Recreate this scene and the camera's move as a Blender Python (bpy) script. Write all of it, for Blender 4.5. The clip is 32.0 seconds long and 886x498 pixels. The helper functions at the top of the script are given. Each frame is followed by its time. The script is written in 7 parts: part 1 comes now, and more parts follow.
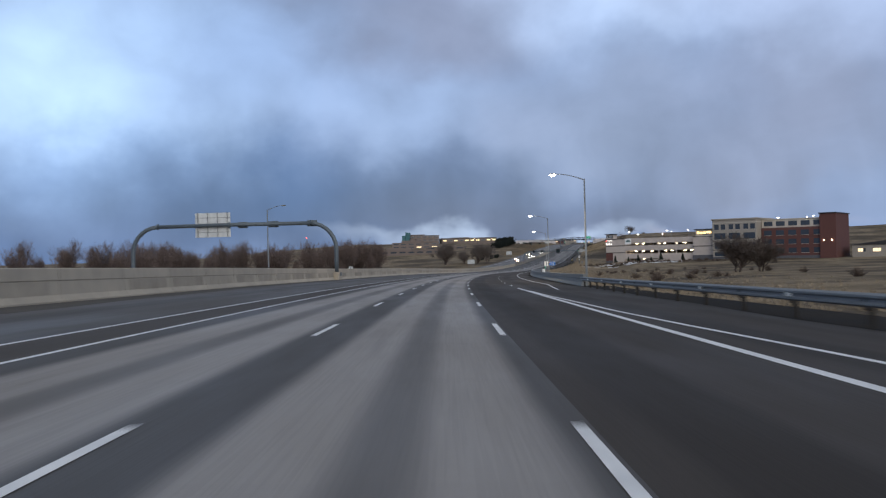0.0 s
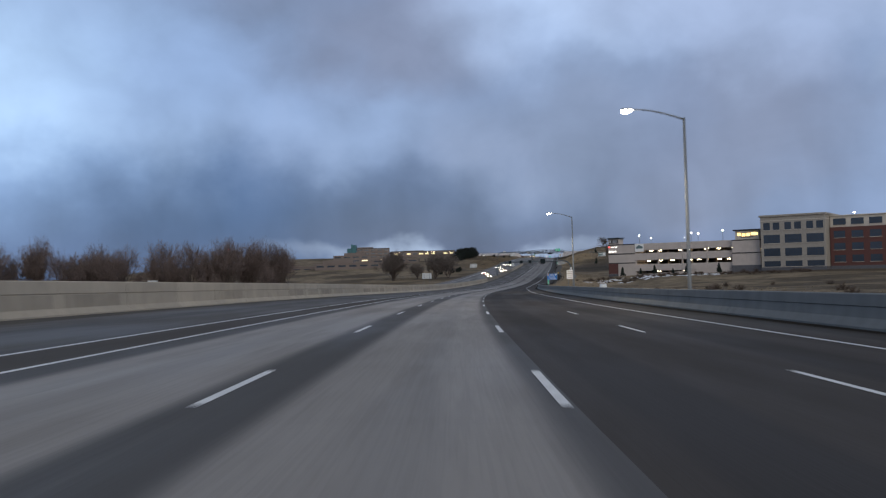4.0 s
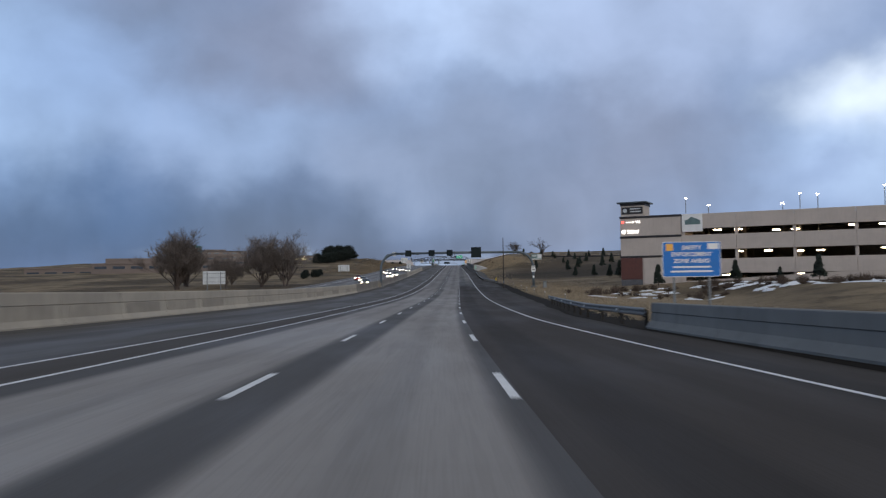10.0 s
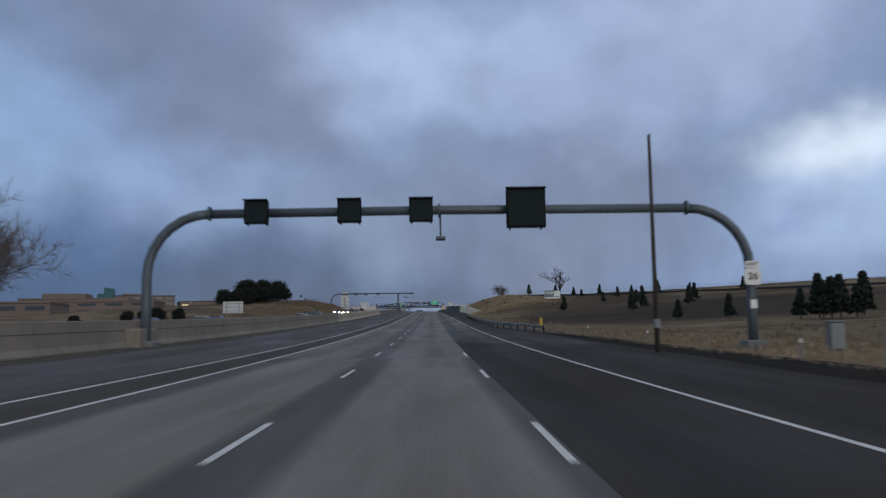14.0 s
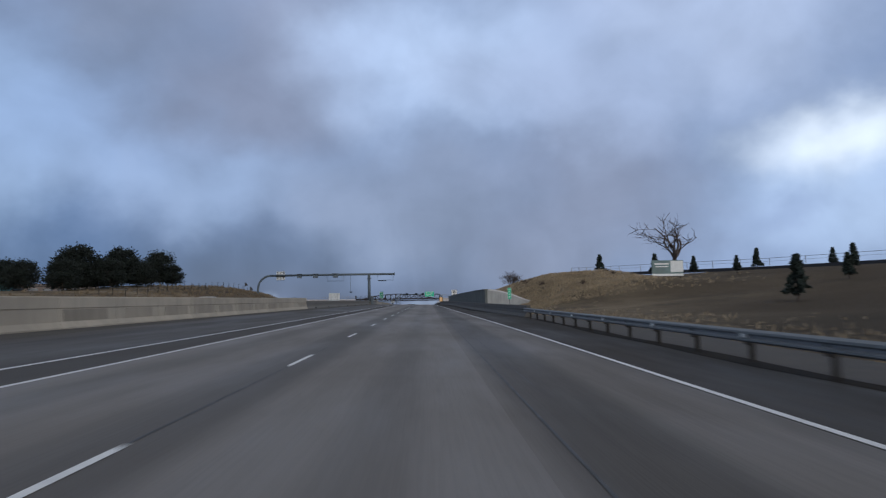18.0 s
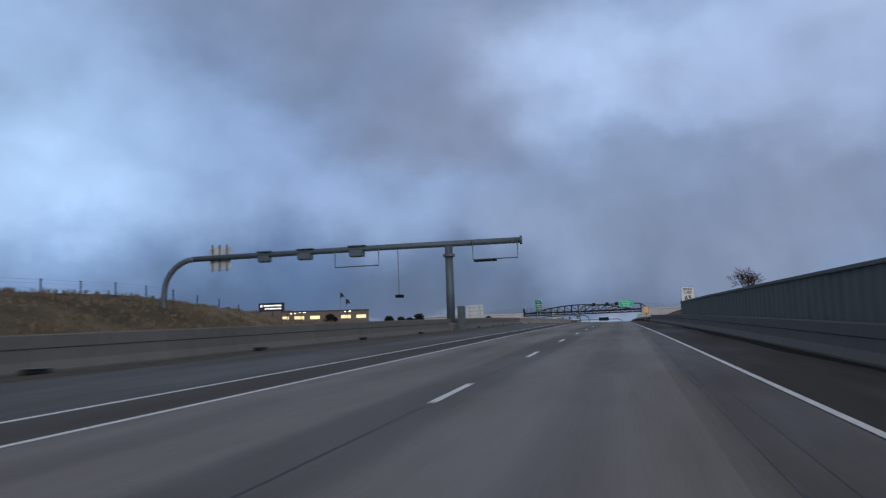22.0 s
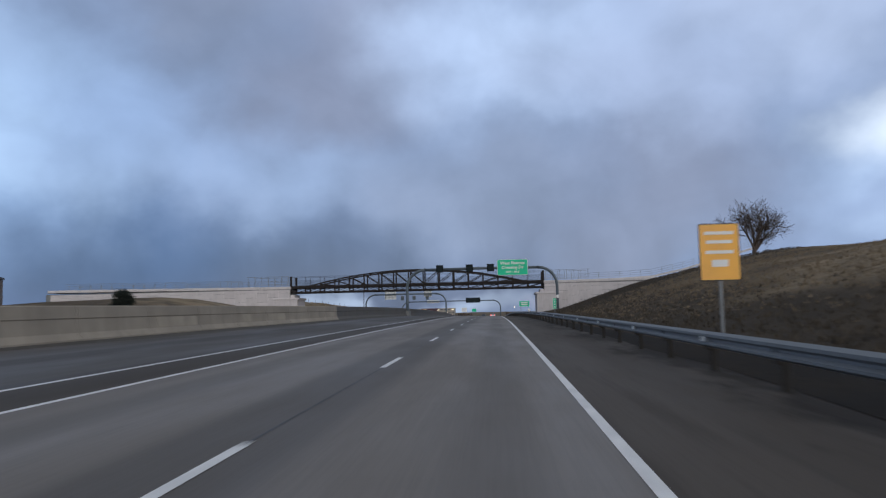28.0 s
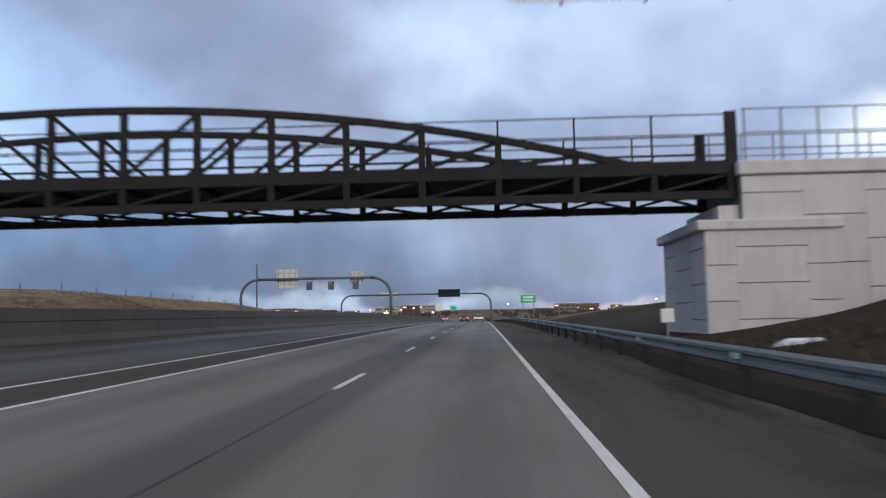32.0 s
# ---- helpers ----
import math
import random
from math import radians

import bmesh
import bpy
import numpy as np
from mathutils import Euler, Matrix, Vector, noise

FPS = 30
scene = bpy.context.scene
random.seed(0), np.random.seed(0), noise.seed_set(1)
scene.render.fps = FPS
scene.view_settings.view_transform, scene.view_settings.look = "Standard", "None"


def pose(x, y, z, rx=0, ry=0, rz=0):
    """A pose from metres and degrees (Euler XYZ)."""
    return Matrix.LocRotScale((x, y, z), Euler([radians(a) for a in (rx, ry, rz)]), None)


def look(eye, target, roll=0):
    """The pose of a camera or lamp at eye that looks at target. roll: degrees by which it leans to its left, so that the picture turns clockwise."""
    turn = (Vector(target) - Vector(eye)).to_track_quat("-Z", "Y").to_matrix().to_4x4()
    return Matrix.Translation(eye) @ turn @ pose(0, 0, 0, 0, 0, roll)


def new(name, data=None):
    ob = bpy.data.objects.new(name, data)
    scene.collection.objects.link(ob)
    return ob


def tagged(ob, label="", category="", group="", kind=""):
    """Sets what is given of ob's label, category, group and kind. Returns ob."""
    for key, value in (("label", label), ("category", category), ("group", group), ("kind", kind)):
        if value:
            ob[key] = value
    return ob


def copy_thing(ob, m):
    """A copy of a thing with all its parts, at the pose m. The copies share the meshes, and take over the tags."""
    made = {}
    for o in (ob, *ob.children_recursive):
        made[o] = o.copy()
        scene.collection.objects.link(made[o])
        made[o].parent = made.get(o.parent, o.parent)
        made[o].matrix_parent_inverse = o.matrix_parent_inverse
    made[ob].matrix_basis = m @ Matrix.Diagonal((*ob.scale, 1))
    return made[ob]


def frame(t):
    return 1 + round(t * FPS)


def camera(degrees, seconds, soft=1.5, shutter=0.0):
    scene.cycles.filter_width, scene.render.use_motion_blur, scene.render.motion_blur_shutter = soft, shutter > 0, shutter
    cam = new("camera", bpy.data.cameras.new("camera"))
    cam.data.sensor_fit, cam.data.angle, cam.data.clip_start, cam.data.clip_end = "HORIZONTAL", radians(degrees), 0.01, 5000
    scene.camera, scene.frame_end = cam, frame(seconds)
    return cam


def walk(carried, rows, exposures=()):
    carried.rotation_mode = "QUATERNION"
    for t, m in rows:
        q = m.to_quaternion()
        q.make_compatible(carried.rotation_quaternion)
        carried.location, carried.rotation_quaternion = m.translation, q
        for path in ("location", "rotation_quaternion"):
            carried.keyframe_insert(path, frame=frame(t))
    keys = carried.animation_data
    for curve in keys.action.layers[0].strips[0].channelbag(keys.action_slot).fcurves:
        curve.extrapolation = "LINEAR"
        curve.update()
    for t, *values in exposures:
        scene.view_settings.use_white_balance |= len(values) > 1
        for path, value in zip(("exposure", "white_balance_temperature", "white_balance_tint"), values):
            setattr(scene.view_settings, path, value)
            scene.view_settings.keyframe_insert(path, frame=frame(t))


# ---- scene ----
cam = camera(57.81, 32.0, soft=1.25, shutter=0.4)
# seconds, place in metres, yaw, pitch and roll in degrees
PATH = [
    (0.0, 0.00, 0.00, 1.30, -0.07, 0.14, 1.46),
    (0.5, 0.08, 14.56, 0.95, -0.45, 0.33, 1.18),
    (1.0, 0.23, 29.16, 0.59, -0.92, 0.41, 1.18),
    (1.5, 0.46, 43.75, 0.23, -1.21, 0.20, 1.21),
    (2.0, 0.80, 58.31, -0.13, -1.47, 0.12, 1.46),
    (2.5, 1.25, 72.95, -0.49, -1.88, 0.17, 1.28),
    (3.0, 1.85, 87.62, -0.85, -2.36, 0.54, 1.40),
    (4.0, 3.53, 117.07, -1.56, -3.34, 1.28, 1.62),
    (4.5, 4.63, 131.84, -1.90, -3.82, 1.65, 1.73),
    (5.0, 5.89, 146.64, -2.24, -4.34, 3.36, 2.32),
    (5.5, 7.31, 161.42, -2.57, -5.26, 3.50, 2.38),
    (6.0, 8.88, 176.22, -2.90, -6.34, 3.25, 2.10),
    (6.5, 10.59, 191.10, -3.24, -7.19, 3.34, 2.14),
    (7.0, 12.46, 205.99, -3.59, -7.72, 3.54, 2.08),
    (7.5, 14.51, 220.89, -3.95, -8.29, 3.65, 1.60),
    (8.0, 16.71, 235.82, -4.31, -8.65, 3.01, 1.31),
    (8.5, 19.04, 250.73, -4.68, -9.36, 1.51, 1.21),
    (9.0, 21.50, 265.70, -5.04, -10.14, 0.64, 1.41),
    (9.5, 24.08, 280.76, -5.39, -10.76, 1.26, 1.10),
    (10.0, 26.79, 295.91, -5.72, -11.36, 2.14, 0.80),
    (10.5, 29.64, 310.96, -6.02, -11.66, 2.04, 0.76),
    (11.0, 32.62, 325.99, -6.28, -12.02, 2.15, 0.68),
    (11.5, 35.71, 341.09, -6.49, -12.76, 2.29, 1.00),
    (12.0, 38.90, 356.22, -6.64, -13.43, 2.18, 1.86),
    (12.5, 42.17, 371.41, -6.72, -13.77, 3.52, 1.77),
    (13.0, 45.49, 386.71, -6.74, -13.82, 5.71, 0.83),
    (13.5, 48.86, 401.89, -6.70, -13.38, 6.59, 0.83),
    (14.0, 52.25, 416.99, -6.61, -13.27, 5.80, 0.86),
    (14.5, 55.67, 432.13, -6.47, -13.98, 4.90, 0.40),
    (15.0, 59.10, 447.36, -6.28, -14.07, 5.05, 0.79),
    (16.0, 65.99, 477.90, -5.74, -14.11, 5.03, 1.05),
    (16.5, 69.45, 493.21, -5.40, -14.13, 5.01, 1.19),
    (17.0, 72.92, 508.58, -5.00, -13.98, 5.11, 0.86),
    (17.5, 76.38, 524.00, -4.57, -13.85, 5.17, 1.09),
    (18.0, 79.85, 539.48, -4.10, -13.63, 5.41, 1.04),
    (18.5, 83.32, 554.93, -3.61, -13.39, 5.69, 0.42),
    (19.0, 86.78, 570.33, -3.09, -13.26, 5.85, 0.06),
    (19.5, 90.24, 585.76, -2.57, -10.43, 6.11, 0.35),
    (20.0, 93.70, 601.14, -2.04, -5.95, 6.02, 0.87),
    (20.5, 97.15, 616.52, -1.53, -3.42, 6.03, 1.01),
    (21.0, 100.59, 631.90, -1.02, -1.93, 6.33, 1.33),
    (21.5, 104.02, 647.31, -0.52, -0.89, 6.62, 1.72),
    (22.0, 107.42, 662.68, -0.02, 0.20, 6.74, 1.99),
    (22.5, 110.82, 678.08, 0.48, 1.11, 6.87, 2.12),
    (23.0, 114.20, 693.52, 0.98, 1.77, 7.48, 2.02),
    (23.5, 117.56, 709.10, 1.48, 2.13, 7.82, 2.11),
    (24.0, 120.92, 724.73, 1.97, 1.78, 7.55, 1.32),
    (24.5, 124.26, 740.29, 2.44, 1.96, 7.57, 1.52),
    (25.0, 127.61, 755.83, 2.89, 0.33, 7.02, 1.01),
    (25.5, 130.95, 771.38, 3.32, -4.29, 6.23, 0.97),
    (26.0, 134.29, 786.92, 3.71, -7.27, 5.72, 1.39),
    (26.5, 137.63, 802.41, 4.08, -7.82, 5.63, 1.29),
    (27.0, 140.96, 817.87, 4.41, -8.03, 5.39, 1.28),
    (28.0, 147.61, 848.75, 4.98, -8.44, 4.93, 1.26),
    (28.5, 150.93, 864.16, 5.23, -8.58, 4.81, 1.25),
    (29.0, 154.24, 879.52, 5.45, -8.71, 5.08, 0.54),
    (29.5, 157.54, 894.84, 5.65, -9.14, 5.09, 0.25),
    (30.0, 160.84, 910.12, 5.83, -9.45, 5.11, 0.38),
    (30.5, 164.14, 925.39, 5.98, -9.59, 5.03, 0.61),
    (31.0, 167.43, 940.72, 6.12, -9.55, 5.02, 0.81),
    (31.5, 170.71, 956.03, 6.24, -9.45, 5.15, 0.72),
    (32.0, 174.00, 971.27, 6.34, -9.32, 4.71, 1.06),
]
# the film's own exposure and white balance drift with the sky: seconds, stops, kelvin, tint
LIGHT = [(0, 0.6, 6500, 10), (2.5, 0.55, 6460, 10), (5, 0.17, 6420, 10), (6, 0.12, 6450, 10), (7, 0.28, 6470, 10), (8.2, 0.05, 6500, 10), (8.8, 0.65, 6500, 10), (9.3, 0.7, 6500, 10), (10, 0.42, 6500, 10), (11, 0.48, 6500, 10), (12.4, 0.6, 6480, 10), (13, 0.4, 6450, 10), (14, 0.1, 6420, 10), (17, 0.3, 6450, 10), (19, 0.38, 6470, 10), (20, 0.45, 6480, 10), (21, 0.5, 6360, 10), (22, 0.22, 6250, 10), (23, 0.12, 6200, 10), (24, -0.1, 6150, 10), (25, -0.12, 6280, 10), (26, 0.25, 6390, 10), (29, 0.42, 6510, 10), (30, 0.19, 6520, 10), (31, 0.35, 6640, 10), (32, 0.72, 6750, 10)]
walk(cam, [(t, pose(x, y, z, 90 + pitch, roll, yaw)) for t, x, y, z, yaw, pitch, roll in PATH], LIGHT)

# ------------------------------------------------------------------ the road's line in plan and profile
KNOT = [-400, 0, 60, 120, 180, 240, 300, 360, 420, 480, 560, 700, 1000, 1060, 1140, 1400, 2000, 4000]
HEAD = [-0.12, -0.12, -1.48, -4.06, -6.48, -8.75, -10.57, -12.11, -12.74, -12.62, -12.81, -12.24, -12.09, -12.1, -12.1, -12.1, -12.1, -12.1]
RISE = [-0.024, -0.024, -0.025, -0.0232, -0.0224, -0.0246, -0.0215, -0.007, 0.007, 0.0205, 0.0323, 0.033, 0.0038, 0.0, -0.008, -0.008, 0.010, 0.012]
GS = np.arange(-400.0, 4000.0, 2.0)
_h = np.radians(np.interp(GS + 1, KNOT, HEAD))
GX, GY = np.cumsum(-np.sin(_h)) * 2.0, np.cumsum(np.cos(_h)) * 2.0
GZ = np.cumsum(np.interp(GS + 1, KNOT, RISE)) * 2.0
GS = GS + 2.0
GX, GY, GZ = GX - np.interp(0, GS, GX), GY - np.interp(0, GS, GY), GZ - np.interp(0, GS, GZ)


def heading(s):
    return radians(float(np.interp(s, KNOT, HEAD)))


FALL_S = [-400, 0, 58, 176, 267, 421, 515, 673, 800, 926, 989, 1100, 4000]
FALL = [0.018, 0.018, 0.028, 0.025, 0.012, 0.012, 0.025, 0.027, 0.019, 0.02, 0.026, 0.02, 0.02]
DIP_S = [-400, 0, 29, 147, 176, 237, 298, 360, 390, 421, 705, 800, 989, 4000]
DIP = [0.02, 0.02, 0.06, 0.11, 0.08, 0.03, 0.02, 0.03, -0.04, -0.06, -0.06, 0.0, 0.03, 0.03]


def rd(s, u=0.0, h=0.0):
    """A place s metres along the road, u to the right of the driving line, h above the roadway, which falls to the right."""
    a = heading(s)
    h += float(np.interp(s, DIP_S, DIP)) - float(np.interp(s, FALL_S, FALL)) * min(max(u, -16.0), 12.0)
    return Vector((float(np.interp(s, GS, GX)) + u * math.cos(a), float(np.interp(s, GS, GY)) + u * math.sin(a), float(np.interp(s, GS, GZ)) + h))


def at(s, u=0.0, h=0.0, turn=0.0):
    """A pose on the road: local y runs along it, local x to the right."""
    return Matrix.Translation(rd(s, u, h)) @ Matrix.Rotation(heading(s) + radians(turn), 4, "Z")


# ------------------------------------------------------------------ sky and light
world = bpy.data.worlds.new("overcast_evening")
scene.world = world
world.use_nodes = True
wn, wl = world.node_tree.nodes, world.node_tree.links
wn.clear()


def wmath(op, a, b=None, clamp=False):
    n = wn.new("ShaderNodeMath")
    n.operation, n.use_clamp = op, clamp
    for i, v in enumerate((a, b)):
        if v is None:
            continue
        if isinstance(v, (int, float)):
            n.inputs[i].default_value = v
        else:
            wl.new(v, n.inputs[i])
    return n.outputs[0]


def wmix(f, a, b):
    n = wn.new("ShaderNodeMix")
    n.data_type = "RGBA"
    for i, v in ((0, f), (6, a), (7, b)):
        if isinstance(v, tuple):
            n.inputs[i].default_value = (*v, 1)
        elif isinstance(v, (int, float)):
            n.inputs[i].default_value = v
        else:
            wl.new(v, n.inputs[i])
    return n.outputs[2]


def lin(r, g, b):
    """Linear colour from eight-bit display values."""
    return tuple(((c / 255) / 12.92 if c < 10 else ((c / 255 + 0.055) / 1.055) ** 2.4) for c in (r, g, b))


SUN_UP, SUN_ROUND = 18.0, 168.0  # degrees above the horizon, degrees to the right of north
tc = wn.new("ShaderNodeTexCoord")
sep = wn.new("ShaderNodeSeparateXYZ")
wl.new(tc.outputs["Generated"], sep.inputs[0])
dx, dy, dz = sep.outputs
# cloud deck seen in perspective: direction divided by its height
hgt = wmath("ADD", wmath("MAXIMUM", dz, 0.0), 0.42)
flat = wn.new("ShaderNodeCombineXYZ")
wl.new(wmath("DIVIDE", dx, hgt), flat.inputs[0])
wl.new(wmath("DIVIDE", dy, hgt), flat.inputs[1])
wl.new(wmath("MULTIPLY", dz, 2.0), flat.inputs[2])


def wnoise(vec, scale, detail, rough, dist=0.0):
    n = wn.new("ShaderNodeTexNoise")
    wl.new(vec, n.inputs["Vector"])
    n.inputs["Scale"].default_value, n.inputs["Detail"].default_value = scale, detail
    n.inputs["Roughness"].default_value, n.inputs["Distortion"].default_value = rough, dist
    return n


squash = wn.new("ShaderNodeVectorMath")
squash.operation = "MULTIPLY"
wl.new(tc.outputs["Generated"], squash.inputs[0])
squash.inputs[1].default_value = (1.0, 1.0, 1.25)
big = wnoise(squash.outputs[0], 3.6, 3, 0.45, 0.1).outputs[0]
fine = wnoise(squash.outputs[0], 9.0, 5, 0.5, 0.25).outputs[0]
# rain veils hang below the cloud base in soft upright streaks
veil_dir = wn.new("ShaderNodeVectorMath")
veil_dir.operation = "MULTIPLY"
wl.new(tc.outputs["Generated"], veil_dir.inputs[0])
veil_dir.inputs[1].default_value = (1.0, 1.0, 0.32)
veil = wnoise(veil_dir.outputs[0], 15.0, 3, 0.45, 0.35).outputs[0]
veil_low = wn.new("ShaderNodeMapRange")
wl.new(dz, veil_low.inputs[0])
veil_low.inputs[1].default_value, veil_low.inputs[2].default_value = 0.04, 0.24
veil_low.inputs[3].default_value, veil_low.inputs[4].default_value = 1.0, 0.0
# the direction, stirred a little, so that the cloud masses have ragged edges
stir = wnoise(squash.outputs[0], 5.0, 5, 0.5, 0.0)
vs = wn.new("ShaderNodeVectorMath")
vs.operation = "MULTIPLY_ADD"
wl.new(stir.outputs[1], vs.inputs[0])
vs.inputs[1].default_value = (0.26, 0.26, 0.20)
vm = wn.new("ShaderNodeVectorMath")
vm.operation = "SUBTRACT"
wl.new(tc.outputs["Generated"], vm.inputs[0])
vm.inputs[1].default_value = (0.13, 0.13, 0.10)
wl.new(vm.outputs[0], vs.inputs[2])
stirred = vs.outputs[0]


def mass(az, el, wide, high):
    """A soft cloud mass round a direction: 1 at its middle, 0 past its edge."""
    a, e = radians(az), radians(el)
    m = wn.new("ShaderNodeMapping")
    m.vector_type = "POINT"
    mid = Vector((math.sin(a) * math.cos(e), math.cos(a) * math.cos(e), math.sin(e)))
    d = wn.new("ShaderNodeVectorMath")
    d.operation = "SUBTRACT"
    wl.new(stirred, d.inputs[0])
    d.inputs[1].default_value = mid
    wl.new(d.outputs[0], m.inputs["Vector"])
    # turn to the mass's own axes, then squeeze
    m.inputs["Rotation"].default_value = (0, 0, a)
    k = wn.new("ShaderNodeVectorMath")
    k.operation = "MULTIPLY"
    wl.new(m.outputs[0], k.inputs[0])
    k.inputs[1].default_value = (1 / radians(wide), 1.0, 1 / radians(high))
    q = wn.new("ShaderNodeVectorMath")
    q.operation = "LENGTH"
    wl.new(k.outputs[0], q.inputs[0])
    r = wn.new("ShaderNodeMapRange")
    r.interpolation_type = "SMOOTHERSTEP"
    wl.new(q.outputs["Value"], r.inputs[0])
    r.inputs[1].default_value, r.inputs[2].default_value, r.inputs[3].default_value, r.inputs[4].default_value = 0.0, 1.0, 1.0, 0.0
    return r.outputs[0]


up = wn.new("ShaderNodeMapRange")
wl.new(dz, up.inputs[0])
up.inputs[1].default_value, up.inputs[2].default_value = 0.35, 0.75
GAIN = 0.84  # the film's exposure lifts the sky by this much


def cloud(r, g, b):
    c = lin(r, g, b)
    grey = 0.25 * c[0] + 0.6 * c[1] + 0.15 * c[2]
    return tuple((v * 0.86 + grey * 0.14) * GAIN for v in c)


col = wmix(up.outputs[0], cloud(116, 139, 178), cloud(150, 154, 158))
SKY = [  # azimuth, elevation, half width, half height (degrees), colour, strength
    (-26, 11, 21, 11, (170, 205, 246), 1.0),
    (-31, 21, 17, 10, (160, 192, 234), 0.95),
    (-14, 13.5, 16, 8, (138, 168, 214), 0.85),
    (-24, 6.5, 18, 4.5, (112, 146, 196), 0.7),
    (-11, 2.6, 28, 8.6, (66, 96, 140), 1.0),
    (-31, 1.5, 18, 8.0, (76, 106, 152), 0.95),
    (3, 3.0, 20, 6.5, (84, 103, 137), 0.85),
    (0, 15.5, 12, 7, (118, 129, 157), 0.9),
    (-9, 21.5, 12, 7, (112, 125, 152), 0.8),
    (6, 19.5, 9, 6, (122, 132, 159), 0.8),
    (-2, 10, 13, 4.5, (140, 166, 207), 0.75),
    (15, 17.5, 14, 8.5, (172, 197, 236), 1.0),
    (11, 9, 15, 6.5, (126, 142, 173), 0.8),
    (21, 6, 15, 7, (112, 125, 154), 0.9),
    (26, 10.5, 11, 7.5, (122, 134, 163), 0.9),
    (33, 20.5, 19, 9, (164, 184, 220), 0.95),
    (23, 15.5, 13, 6, (156, 176, 213), 0.85),
    (42, 8, 14, 8.5, (160, 186, 224), 1.0),
    (43, 12.2, 12, 4.8, (214, 230, 250), 1.0),
    (37, 7.2, 7, 2.0, (124, 146, 186), 0.6),
    (13, 1.4, 22, 3.5, (94, 110, 142), 0.75),
    (4, 0.7, 17, 1.3, (156, 177, 207), 0.8),
    (20, 0.5, 9, 1.0, (196, 176, 180), 0.6),
    (168, 8, 70, 16, (206, 200, 190), 0.9),
]
for az, el, w, hh, c, k in SKY:
    col = wmix(wmath("MULTIPLY", mass(az, el, w, hh), k), col, cloud(*c))
shade = wmath("ADD", wmath("MULTIPLY", big, 0.5), wmath("MULTIPLY", fine, 0.66))
shade = wmath("ADD", shade, wmath("MULTIPLY", wmath("MULTIPLY", wmath("SUBTRACT", veil, 0.5), veil_low.outputs[0]), 0.7))
shade = wmath("ADD", shade, 0.58)
vv = wn.new("ShaderNodeVectorMath")
vv.operation = "SCALE"
wl.new(col, vv.inputs[0])
wl.new(shade, vv.inputs["Scale"])
warm = wmix(wmath("MULTIPLY", wmath("SUBTRACT", fine, 0.56, True), 0.5, True), vv.outputs[0], lin(140, 150, 172))
sky = wn.new("ShaderNodeTexSky")
sky.sky_type, sky.sun_disc = "NISHITA", False
sky.sun_elevation, sky.sun_rotation = radians(SUN_UP), radians(SUN_ROUND)
b1, b2 = wn.new("ShaderNodeBackground"), wn.new("ShaderNodeBackground")
wl.new(sky.outputs[0], b1.inputs[0])
b1.inputs[1].default_value = 0.06
wl.new(warm, b2.inputs[0])
b2.inputs[1].default_value = 1.0
ms, wo = wn.new("ShaderNodeMixShader"), wn.new("ShaderNodeOutputWorld")
ms.inputs[0].default_value = 0.93
wl.new(b1.outputs[0], ms.inputs[1])
wl.new(b2.outputs[0], ms.inputs[2])
wl.new(ms.outputs[0], wo.inputs[0])
sun_data = bpy.data.lights.new("sun", "SUN")
sun_data.energy, sun_data.angle, sun_data.color = 0.75, radians(45), (1.0, 0.95, 0.88)
sun = new("sun", sun_data)
_a, _e = radians(SUN_ROUND), radians(SUN_UP)
sun.matrix_world = look((0, 0, 0), (-math.sin(_a) * math.cos(_e), -math.cos(_a) * math.cos(_e), -math.sin(_e)))
scene.view_settings.exposure = 0.0

# ------------------------------------------------------------------ materials
MATS = {}


